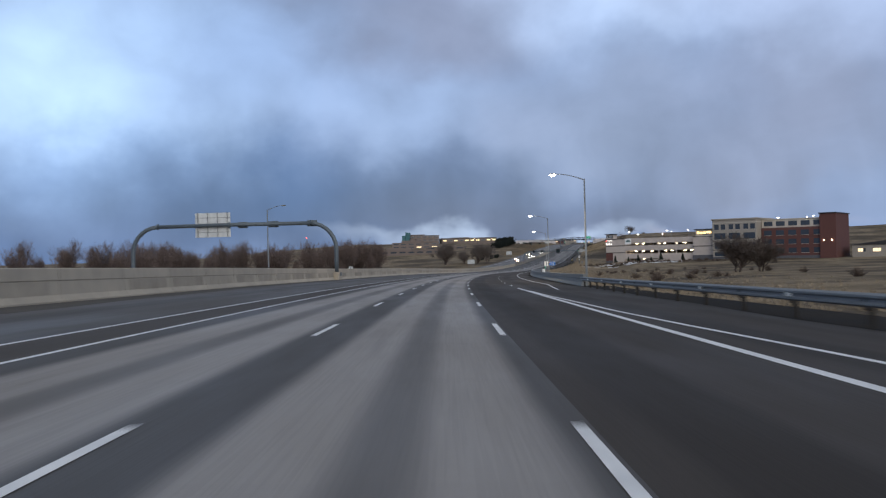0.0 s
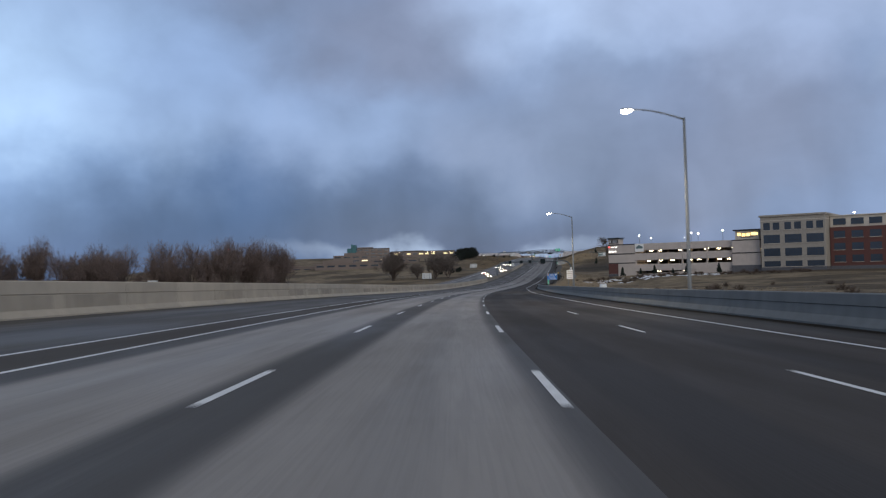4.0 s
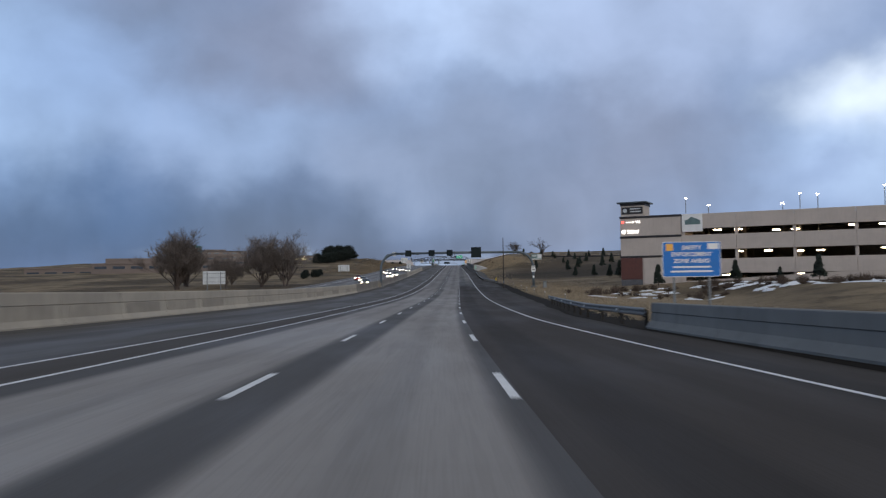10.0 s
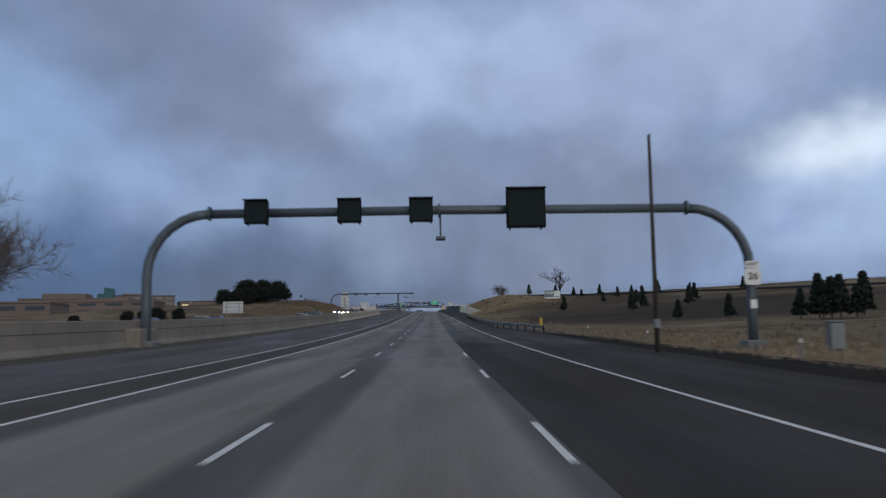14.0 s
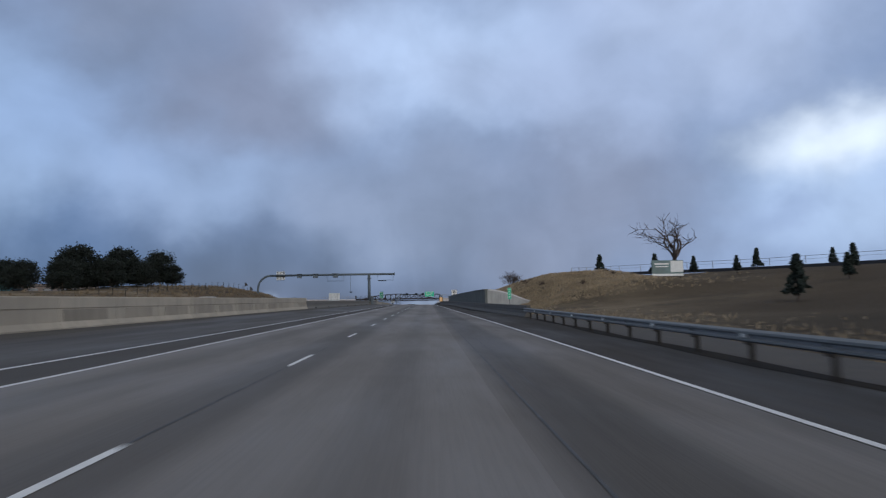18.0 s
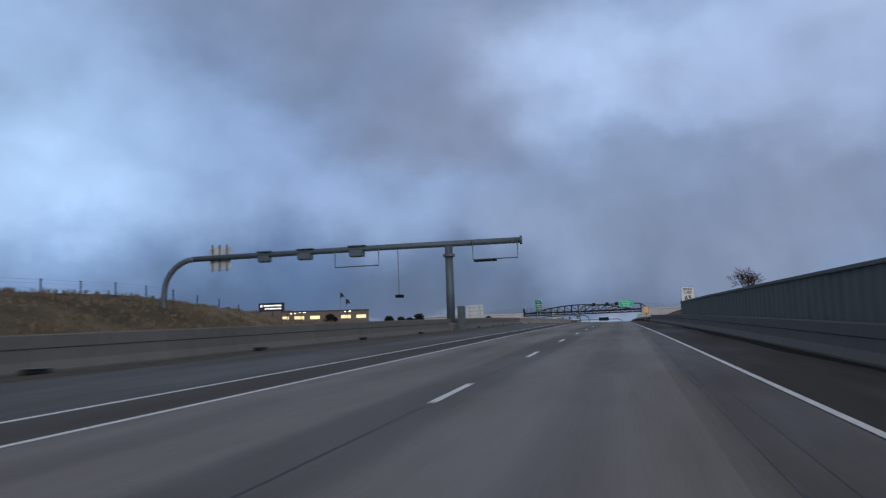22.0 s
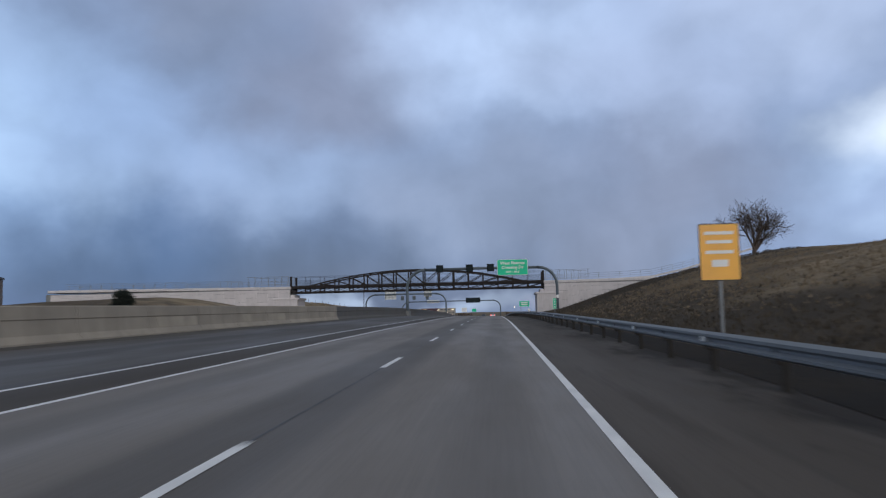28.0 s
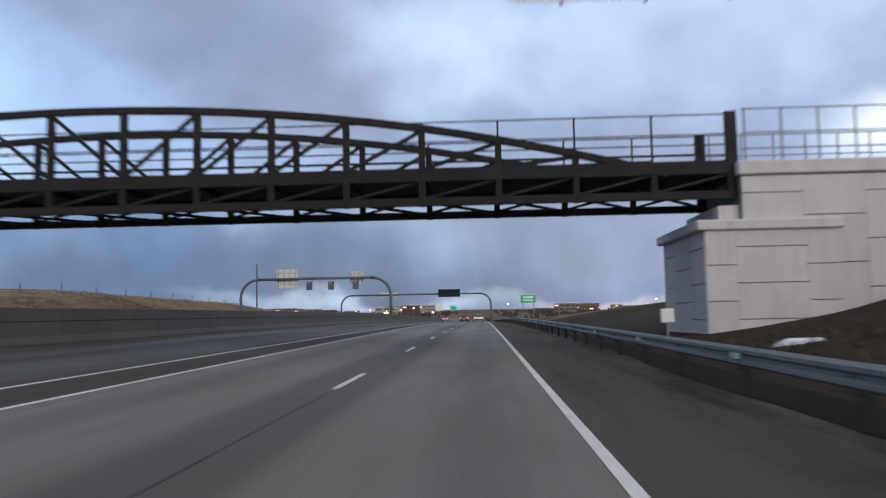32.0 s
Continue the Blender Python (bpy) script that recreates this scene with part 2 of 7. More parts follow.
class Nodes:
    """Short hand for a material's node tree."""

    def __init__(self, name):
        self.m = bpy.data.materials.new(name)
        self.m.use_nodes = True
        self.t = self.m.node_tree
        self.t.nodes.clear()
        self.out = self.t.nodes.new("ShaderNodeOutputMaterial")
        self.b = self.t.nodes.new("ShaderNodeBsdfPrincipled")
        self.t.links.new(self.b.outputs[0], self.out.inputs[0])
        MATS[name] = self.m

    def put(self, sock, v):
        if isinstance(v, bpy.types.NodeSocket):
            self.t.links.new(v, sock)
        elif isinstance(v, tuple) and len(v) == 3 and sock.type == "RGBA":
            sock.default_value = (*v, 1)
        else:
            sock.default_value = v

    def node(self, kind, out=0, **kw):
        n = self.t.nodes.new(kind)
        for k, v in kw.items():
            self.put(n.inputs[k.replace("_", " ")], v)
        return n.outputs[out]

    def math(self, op, a, b=0.0, clamp=False):
        n = self.t.nodes.new("ShaderNodeMath")
        n.operation, n.use_clamp = op, clamp
        self.put(n.inputs[0], a), self.put(n.inputs[1], b)
        return n.outputs[0]

    def mix(self, f, a, b, how="MIX"):
        n = self.t.nodes.new("ShaderNodeMix")
        n.data_type, n.blend_type = "RGBA", how
        self.put(n.inputs[0], f), self.put(n.inputs[6], a), self.put(n.inputs[7], b)
        return n.outputs[2]

    def ramp(self, v, a, b, lo=0.0, hi=1.0):
        n = self.t.nodes.new("ShaderNodeMapRange")
        n.interpolation_type = "SMOOTHSTEP"
        self.put(n.inputs[0], v)
        for i, q in enumerate((a, b, lo, hi)):
            n.inputs[i + 1].default_value = q
        return n.outputs[0]

    def coord(self, which="Object", scale=(1, 1, 1), turn=0.0):
        t = self.t.nodes.new("ShaderNodeTexCoord")
        m = self.t.nodes.new("ShaderNodeMapping")
        self.t.links.new(t.outputs[which], m.inputs[0])
        m.inputs["Scale"].default_value = scale
        m.inputs["Rotation"].default_value = (0, 0, turn)
        return m.outputs[0]

    def world(self, scale=(1, 1, 1)):
        g = self.t.nodes.new("ShaderNodeNewGeometry")
        m = self.t.nodes.new("ShaderNodeMapping")
        self.t.links.new(g.outputs["Position"], m.inputs[0])
        m.inputs["Scale"].default_value = scale
        return m.outputs[0]

    def noise(self, vec, scale, detail=4.0, rough=0.55):
        return self.node("ShaderNodeTexNoise", Vector=vec, Scale=scale, Detail=detail, Roughness=rough)

    def bump(self, height, strength, distance=0.02):
        n = self.t.nodes.new("ShaderNodeBump")
        n.inputs["Strength"].default_value, n.inputs["Distance"].default_value = strength, distance
        self.put(n.inputs["Height"], height)
        self.t.links.new(n.outputs[0], self.b.inputs["Normal"])

    def done(self, color, rough=0.7, metal=0.0, spec=None):
        self.put(self.b.inputs["Base Color"], color)
        self.put(self.b.inputs["Roughness"], rough)
        self.put(self.b.inputs["Metallic"], metal)
        if spec is not None:
            self.put(self.b.inputs["Specular IOR Level"], spec)
        return self.m


def plain(name, color, rough=0.6, metal=0.0, vary=0.25, size=3.0, grime=0.0, grain=0.15, spec=None, each=0.0):
    """A surface with mottling at two scales and a fine grain."""
    n = Nodes(name)
    w = n.world()
    a, b = n.noise(w, size, 4), n.noise(w, size * 9, 3)
    v = n.math("ADD", n.math("MULTIPLY", n.ramp(a, 0.3, 0.7), 0.65), n.math("MULTIPLY", b, 0.35))
    lo, hi = tuple(c * (1 - vary) for c in color), tuple(min(1, c * (1 + vary)) for c in color)
    c = n.mix(v, lo, hi)
    if grime:
        streak = n.noise(n.world((2.2, 2.2, 0.25)), 1.6, 5)
        c = n.mix(n.math("MULTIPLY", n.ramp(streak, 0.45, 0.75), grime), c, tuple(x * 0.45 for x in color))
    if each:  # every cast piece weathers a little differently
        c = n.mix(1.0, c, n.mix(n.node("ShaderNodeObjectInfo", 5), (1 - each,) * 3, (1.0, 1.0, 1.0)), "MULTIPLY")
    if grain:
        n.bump(n.noise(w, size * 30, 2), grain, 0.01)
    return n.done(c, n.ramp(a, 0.2, 0.8, max(0.05, rough - 0.12), min(1, rough + 0.12)), metal, spec)


def glow(name, color, strength):
    n = Nodes(name)
    n.put(n.b.inputs["Emission Color"], color)
    n.b.inputs["Emission Strength"].default_value = strength
    return n.done(color, 0.5)


def paving(name, base, dust, track, seam=0.0, lane0=0.0, brown=None, stripe2=0.55, pitch=3.66, later=None, gloss=0.36, stain=0.18, fade=None, rough=(0.56, 0.82), verge=None):
    """Road surface in road coordinates: u across and s along, with worn tracks, pale dust and long streaks."""
    n = Nodes(name)
    uv = n.node("ShaderNodeUVMap")
    sp = n.t.nodes.new("ShaderNodeSeparateXYZ")
    n.t.links.new(uv, sp.inputs[0])
    u, s = sp.outputs[0], sp.outputs[1]

    def stretched(ku, ks, detail=4):
        cv = n.t.nodes.new("ShaderNodeCombineXYZ")
        n.put(cv.inputs[0], n.math("MULTIPLY", u, ku))
        n.put(cv.inputs[1], n.math("MULTIPLY", s, ks))
        return n.noise(cv.outputs[0], 1.0, detail, 0.6)

    long, wide, fine = stretched(0.9, 0.012, 5), stretched(0.35, 0.06), stretched(14, 9, 2)
    tine, patch = n.ramp(stretched(22, 0.35, 1), 0.45, 0.6), stretched(1.6, 0.1, 5)
    if later:  # the surface changes over a long stretch: from s, to s, base, dust
        k = n.ramp(n.math("ADD", s, n.math("MULTIPLY", n.math("SUBTRACT", long, 0.5), 60.0)), later[0], later[1])
        base_c, dust_c = n.mix(k, base, later[2]), n.mix(k, dust, later[3])
    else:
        base_c, dust_c = base, dust
    # the tyres keep two paths in each lane pale and dry; the middle and the lines between lanes stay dark
    ph = n.math("MULTIPLY", n.math("SUBTRACT", u, lane0), 2 * math.pi / pitch)
    wob = n.math("MULTIPLY", n.math("SUBTRACT", long, 0.5), 0.22)
    lanes = n.math("ADD", n.math("MULTIPLY", n.math("COSINE", ph), -0.5), 0.5)
    lanes = n.ramp(n.math("ADD", lanes, wob), 0.08, 0.34)
    mid = n.ramp(n.math("ADD", n.math("MULTIPLY", n.math("COSINE", ph), -1.0), n.math("MULTIPLY", wob, 0.5)), 0.72, 1.02)
    c = n.mix(n.math("MULTIPLY", lanes, track), base_c, dust_c)
    oil = n.math("MULTIPLY", mid, stripe2 * track)
    if fade:  # the oily middle stripe thins out along the road
        oil = n.math("MULTIPLY", oil, n.ramp(s, fade[0], fade[1], 1.0, fade[2]))
    c = n.mix(oil, c, base_c)
    c = n.mix(n.ramp(wide, 0.35, 0.75, 0.0, 0.22), c, brown or tuple(x * 0.8 for x in base))
    c = n.mix(n.ramp(long, 0.56, 0.8, 0.0, 0.25), c, tuple(x * 1.15 for x in dust))
    c = n.mix(n.ramp(patch, 0.50, 0.68, 0.0, stain), c, tuple(x * 0.7 for x in base))
    c = n.mix(n.math("MULTIPLY", tine, 0.07), c, tuple(x * 0.6 for x in base))
    c = n.mix(0.28, c, n.mix(fine, (0.25, 0.25, 0.25), (0.75, 0.75, 0.75)), "OVERLAY")
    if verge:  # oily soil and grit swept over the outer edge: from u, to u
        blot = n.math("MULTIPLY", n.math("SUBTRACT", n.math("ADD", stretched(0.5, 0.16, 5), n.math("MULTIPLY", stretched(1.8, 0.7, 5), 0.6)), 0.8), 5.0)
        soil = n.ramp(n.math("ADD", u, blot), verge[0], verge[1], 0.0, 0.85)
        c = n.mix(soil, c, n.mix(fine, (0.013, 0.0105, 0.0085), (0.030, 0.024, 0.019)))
    if seam:
        j = n.math("FRACT", n.math("DIVIDE", s, seam))
        c = n.mix(n.ramp(j, 0.0, 0.012, 0.35, 0.0), c, tuple(x * 0.5 for x in base))
    n.bump(n.math("ADD", fine, n.math("MULTIPLY", tine, 0.4)), 0.2, 0.01)
    return n.done(c, n.ramp(wide, 0.3, 0.7, *rough), 0.0, gloss)


M_LANE = paving("dusty_concrete_lane", (0.066, 0.060, 0.056), (0.30, 0.277, 0.258), 0.94, 4.6, 0.3, later=(370, 455, (0.085, 0.077, 0.070), (0.212, 0.19, 0.172)), stripe2=0.72, fade=(40, 120, 0.3))
M_LANEUP = paving("grey_concrete_lane", (0.098, 0.088, 0.080), (0.198, 0.178, 0.162), 0.82, 4.6, -0.1, None, 0.6, 4.8, gloss=0.46)
M_LANEUPR = paving("browned_concrete_lane", (0.029, 0.0245, 0.0215), (0.047, 0.040, 0.035), 0.8, 4.6, -0.1, (0.05, 0.043, 0.037), 0.6, 4.8, later=(476, 540, (0.092, 0.082, 0.074), (0.182, 0.163, 0.147)), gloss=0.3)
M_ASPH = paving("dark_asphalt_lane", (0.038, 0.0325, 0.0288), (0.068, 0.058, 0.051), 0.6, 0.0, 1.1, (0.05, 0.042, 0.037), 0.4, later=(395, 440, (0.029, 0.0245, 0.0215), (0.047, 0.040, 0.035)), gloss=0.14, rough=(0.68, 0.9))
M_BUFF = paving("dark_buffer_asphalt", (0.072, 0.064, 0.058), (0.112, 0.10, 0.091), 0.4, 0.0, -4.4, (0.05, 0.043, 0.037), 0.3, gloss=0.14, rough=(0.7, 0.88))
M_EXPR = paving("express_lane_asphalt", (0.050, 0.0445, 0.041), (0.090, 0.081, 0.074), 0.6, 0.0, -5.1, (0.075, 0.064, 0.056), 0.3)
M_SHLD = paving("stained_shoulder_asphalt", (0.042, 0.036, 0.031), (0.068, 0.059, 0.052), 0.4, 0.0, 1.6, (0.07, 0.06, 0.052), 0.2, gloss=0.08, stain=0.55)
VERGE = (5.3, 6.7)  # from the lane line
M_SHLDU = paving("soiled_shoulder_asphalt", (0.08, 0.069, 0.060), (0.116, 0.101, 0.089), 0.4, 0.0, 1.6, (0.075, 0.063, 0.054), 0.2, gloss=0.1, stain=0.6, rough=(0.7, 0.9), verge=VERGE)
M_OPP = paving("wet_far_carriageway", (0.09, 0.088, 0.088), (0.20, 0.19, 0.185), 0.8, 0.0, -15.0)
M_LINE = plain("worn_white_line_paint", (0.72, 0.72, 0.72), 0.6, 0, 0.2, 4, 0.2)
M_BARR = plain("weathered_barrier_concrete", (0.45, 0.395, 0.315), 0.85, 0, 0.16, 0.4, 0.25, 0.15, None, 0.14)
M_BARS = plain("dirt_stained_barrier_panel", (0.385, 0.337, 0.268), 0.9, 0, 0.2, 0.5, 0.3, 0.15, None, 0.2)
M_BARM = plain("dusty_tan_barrier_concrete", (0.34, 0.298, 0.24), 0.86, 0, 0.2, 0.4, 0.3, 0.15, None, 0.14)
M_BARW = plain("grey_brown_barrier_concrete", (0.25, 0.225, 0.19), 0.88, 0, 0.22, 0.4, 0.35, 0.15, None, 0.16)
M_BARL = plain("grey_low_barrier_concrete", (0.158, 0.150, 0.136), 0.85, 0, 0.16, 0.5, 0.3, 0.15, None, 0.12)
M_BARG = plain("grey_barrier_concrete", (0.185, 0.195, 0.195), 0.8, 0, 0.2, 0.5, 0.4)
M_STEEL = plain("galvanised_steel", (0.21, 0.225, 0.235), 0.6, 0.4, 0.15, 1.2, 0.2)
M_PIPE = plain("grey_painted_gantry_steel", (0.10, 0.126, 0.146), 0.5, 0.15, 0.14, 1.0, 0.25)
M_DARK = plain("black_sign_housing", (0.011, 0.013, 0.015), 0.75, 0, 0.2, 3, 0, 0.15, 0.15)
M_SCREEN = plain("dark_led_screen", (0.014, 0.022, 0.025), 0.7, 0, 0.2, 5, 0, 0.15, 0.15)
M_ALU = plain("bare_aluminium_sign_back", (0.62, 0.64, 0.64), 0.5, 0.3, 0.12, 1.5, 0.25)
M_WOOD = plain("tarred_wooden_pole", (0.045, 0.036, 0.03), 0.85, 0, 0.3, 2)
M_POSTW = plain("weathered_wooden_post", (0.02, 0.0175, 0.015), 0.9, 0, 0.3, 3)
M_TRUSS = plain("weathering_steel_dark", (0.014, 0.0095, 0.0088), 0.8, 0.0, 0.35, 1.5)
M_ABUT = plain("pale_precast_panels", (0.61, 0.57, 0.565), 0.85, 0, 0.08, 0.8, 0.18, 0.15, None, 0.07)
M_ABUTC = plain("abutment_cap_concrete", (0.62, 0.58, 0.575), 0.8, 0, 0.1, 0.8, 0.3)
M_RIB = plain("grey_green_ribbed_wall", (0.13, 0.142, 0.136), 0.8, 0, 0.15, 0.8, 0.35)
M_ENDW = plain("pale_wall_end_concrete", (0.38, 0.39, 0.39), 0.85, 0, 0.15, 0.8, 0.25)
M_WHITE = plain("white_washed_concrete", (0.62, 0.62, 0.63), 0.8, 0, 0.1, 0.8, 0.2)
M_BEIGE = plain("beige_precast_spandrel", (0.50, 0.44, 0.395), 0.85, 0, 0.08, 0.5, 0.12)
M_TAN = plain("tan_stone_cladding", (0.33, 0.30, 0.26), 0.85, 0, 0.14, 1.5, 0.1)
M_BRICK = plain("red_brick_cladding", (0.115, 0.047, 0.040), 0.85, 0, 0.2, 2.5, 0.1)
M_TRIM = plain("dark_metal_trim", (0.035, 0.033, 0.035), 0.5, 0.2, 0.2, 2)
M_CREAM = plain("cream_cornice_panels", (0.55, 0.50, 0.43), 0.8, 0, 0.08, 0.8, 0.1)
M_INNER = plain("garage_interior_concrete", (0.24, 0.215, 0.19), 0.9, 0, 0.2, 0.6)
M_GRANITE = plain("dark_stone_base", (0.10, 0.10, 0.11), 0.7, 0, 0.25, 1.5)
M_FARB = plain("far_sandstone_building", (0.18, 0.145, 0.128), 0.9, 0, 0.12, 0.2)
M_TEAL = plain("teal_glass_block", (0.035, 0.13, 0.145), 0.4, 0.1, 0.2, 0.3)
M_BARK = plain("bare_grey_brown_bark", (0.085, 0.065, 0.055), 0.9, 0, 0.3, 2)
M_TWIG = plain("reddish_brown_twigs", (0.15, 0.112, 0.10), 0.9, 0, 0.3, 1)
M_TWIGG = plain("grey_brown_twigs", (0.135, 0.112, 0.10), 0.9, 0, 0.2, 1)
M_NEEDLE = plain("dark_pine_needles", (0.009, 0.015, 0.011), 0.9, 0, 0.5, 0.8)
M_CONIF = plain("blue_green_conifer_needles", (0.017, 0.028, 0.021), 0.8, 0, 0.45, 1.5)
M_SHRUB = plain("dead_brown_shrub", (0.085, 0.06, 0.045), 0.9, 0, 0.35, 1.2)
M_BERM = plain("dull_brown_berm_grass", (0.20, 0.152, 0.098), 0.95, 0, 0.35, 0.35)
M_BRUSH = plain("brown_winter_grass", (0.07, 0.056, 0.04), 0.95, 0, 0.35, 0.35)
M_BARD = plain("sooty_barrier_concrete", (0.105, 0.099, 0.092), 0.85, 0, 0.2, 0.5, 0.4)
M_VERGE = plain("dull_verge_grass", (0.30, 0.242, 0.168), 0.95, 0, 0.35, 0.35)
M_STRAW = plain("dry_straw_grass", (0.35, 0.275, 0.18), 0.9, 0, 0.35, 0.35)
M_SNOW = plain("old_snow", (0.72, 0.75, 0.8), 0.7, 0, 0.12, 1.5)
M_RUBBER = plain("black_rubber", (0.015, 0.015, 0.015), 0.8, 0, 0.2, 6)
# headlight return is put into this green, brighter than the sheeting itself
M_GREEN = plain("green_sign_sheeting", (0.008, 0.58, 0.31), 0.6, 0, 0.1, 1)
M_GREEND = plain("dull_green_sign_sheeting", (0.006, 0.22, 0.13), 0.6, 0, 0.2, 1)
M_BLUE = plain("blue_sign_sheeting", (0.008, 0.17, 0.56), 0.6, 0, 0.1, 1)
M_SIGNW = plain("white_sign_sheeting", (0.8, 0.8, 0.78), 0.45, 0, 0.06, 1)
# orange likewise lifted to carry the headlights' return
M_ORANGE = plain("orange_sign_sheeting", (0.95, 0.46, 0.07), 0.45, 0, 0.1, 1)
M_INK = plain("black_sign_ink", (0.015, 0.015, 0.015), 0.5, 0, 0.2, 4)
M_BILL = plain("teal_grey_billboard_print", (0.13, 0.20, 0.20), 0.5, 0, 0.3, 0.7)
M_CHAIN = plain("galvanised_fence_wire", (0.30, 0.32, 0.34), 0.5, 0.5, 0.1, 2)
M_LAMPW = glow("warm_street_lamp_lens", (1.0, 0.86, 0.66), 30.0)
M_LAMPG = glow("garage_light_lens", (1.0, 0.78, 0.5), 9.0)
M_HEAD = glow("car_headlight_lens", (1.0, 0.82, 0.56), 18.0)
M_TAIL = glow("red_tail_light_lens", (1.0, 0.06, 0.04), 4.0)
M_WIN = glow("lit_window", (1.0, 0.78, 0.48), 0.8)
M_WINB = glow("bright_lit_window", (1.0, 0.82, 0.42), 0.7)
M_LOGO = glow("lit_white_letters", (1.0, 0.97, 0.92), 1.6)
M_LOGOY = glow("lit_amber_letters", (1.0, 0.66, 0.22), 2.0)
M_RED = glow("red_beacon", (1.0, 0.1, 0.08), 3.0)


def glass(name, color, rough=0.08):
    n = Nodes(name)
    v = n.noise(n.world(), 0.3, 2)
    return n.done(n.mix(v, color, tuple(c * 1.8 for c in color)), rough, 0.0, 0.45)


M_GLASS = glass("dark_window_glass", (0.03, 0.04, 0.055))


def ground_mat():
    n = Nodes("winter_grassland")
    w = n.world()
    a, b, c3 = n.noise(w, 0.035, 5), n.noise(w, 0.22, 6, 0.62), n.noise(n.world((2, 2, 6)), 1.6, 4)
    c = n.mix(n.ramp(a, 0.38, 0.62), (0.105, 0.082, 0.057), (0.26, 0.203, 0.135))
    c = n.mix(n.ramp(b, 0.42, 0.72, 0.0, 0.75), c, (0.055, 0.046, 0.036))
    c = n.mix(n.ramp(b, 0.18, 0.38, 0.5, 0.0), c, (0.26, 0.205, 0.13))
    c = n.mix(0.45, c, n.mix(c3, (0.2, 0.2, 0.2), (0.8, 0.8, 0.8)), "OVERLAY")
    # bare dark soil in the hollow beside the hill
    dist = n.t.nodes.new("ShaderNodeVectorMath")
    dist.operation = "DISTANCE"
    n.put(dist.inputs[0], n.world((1, 1, 0)))
    far = rd(572, 46)
    dist.inputs[1].default_value = (far.x, far.y, 0)
    soil = n.ramp(n.math("ADD", dist.outputs["Value"], n.math("MULTIPLY", b, 30.0)), 40.0, 74.0, 0.85, 0.0)
    c = n.mix(soil, c, n.mix(c3, (0.030, 0.025, 0.020), (0.062, 0.051, 0.039)))
    for place, reach in (((636, 44), 22.0), ((610, 34), 20.0), ((655, 60), 20.0)):  # darker turf beside the mound
        d4 = n.t.nodes.new("ShaderNodeVectorMath")
        d4.operation = "DISTANCE"
        n.put(d4.inputs[0], n.world((1, 1, 0)))
        q = rd(*place)
        d4.inputs[1].default_value = (q.x, q.y, 0)
        turf = n.ramp(n.math("ADD", d4.outputs["Value"], n.math("MULTIPLY", b, 14.0)), reach * 0.7, reach * 1.35, 0.8, 0.0)
        c = n.mix(turf, c, n.mix(c3, (0.05, 0.039, 0.029), (0.105, 0.081, 0.056)))
    for place in ((104.0, 405.0), (88.0, 416.0), (119.0, 391.0), (136.0, 379.0), (152.0, 366.0)):  # brushy bank before the garage
        d5 = n.t.nodes.new("ShaderNodeVectorMath")
        d5.operation = "DISTANCE"
        n.put(d5.inputs[0], n.world((1, 1, 0)))
        d5.inputs[1].default_value = (*place, 0)
        brushy = n.ramp(n.math("ADD", d5.outputs["Value"], n.math("MULTIPLY", b, 10.0)), 12.0, 22.0, 0.85, 0.0)
        c = n.mix(brushy, c, n.mix(c3, (0.052, 0.040, 0.030), (0.12, 0.093, 0.066)))
    for place, reach in (((400, 20), 30.0), ((445, 24), 30.0), ((360, 16), 22.0), ((480, 22), 20.0)):  # dry straw below the garage
        d3 = n.t.nodes.new("ShaderNodeVectorMath")
        d3.operation = "DISTANCE"
        n.put(d3.inputs[0], n.world((1, 1, 0)))
        q = rd(*place)
        d3.inputs[1].default_value = (q.x, q.y, 0)
        dry = n.ramp(n.math("ADD", d3.outputs["Value"], n.math("MULTIPLY", b, 16.0)), reach * 0.7, reach * 1.3, 0.7, 0.0)
        c = n.mix(dry, c, n.mix(c3, (0.20, 0.155, 0.105), (0.40, 0.32, 0.22)))
    for place, reach in (((1008, 9), 22.0), ((1032, 9), 22.0), ((1062, 9), 24.0), ((1100, 9), 24.0), ((1006, 15), 16.0), ((988, 12), 17.0), ((966, 9), 13.0), ((945, 8), 13.0), ((924, 8), 13.0), ((902, 8), 12.0), ((880, 8), 12.0), ((858, 8), 11.0), ((838, 8), 11.0)):  # the cut bank
        d2 = n.t.nodes.new("ShaderNodeVectorMath")
        d2.operation = "DISTANCE"
        n.put(d2.inputs[0], n.world((1, 1, 0)))
        q = rd(*place)
        d2.inputs[1].default_value = (q.x, q.y, 0)
        wet = n.ramp(n.math("ADD", d2.outputs["Value"], n.math("MULTIPLY", b, 8.0)), reach * 0.9, reach * 1.6, 0.9, 0.0)
        c = n.mix(wet, c, n.mix(c3, (0.028, 0.0225, 0.017), (0.06, 0.048, 0.036)))
    n.bump(n.math("ADD", c3, b), 0.8, 0.25)
    return n.done(c, 0.95, 0, 0.1)


M_GROUND = ground_mat()
M_GRAVEL = plain("brown_verge_gravel", (0.062, 0.054, 0.047), 0.95, 0, 0.35, 0.8, 0.0, 0.6)
M_GRIT = plain("grey_verge_grit", (0.062, 0.054, 0.047), 0.95, 0, 0.4, 0.9, 0.3, 0.6)
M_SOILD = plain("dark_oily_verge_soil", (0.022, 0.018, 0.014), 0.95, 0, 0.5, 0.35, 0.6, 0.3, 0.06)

# ------------------------------------------------------------------ mesh helpers


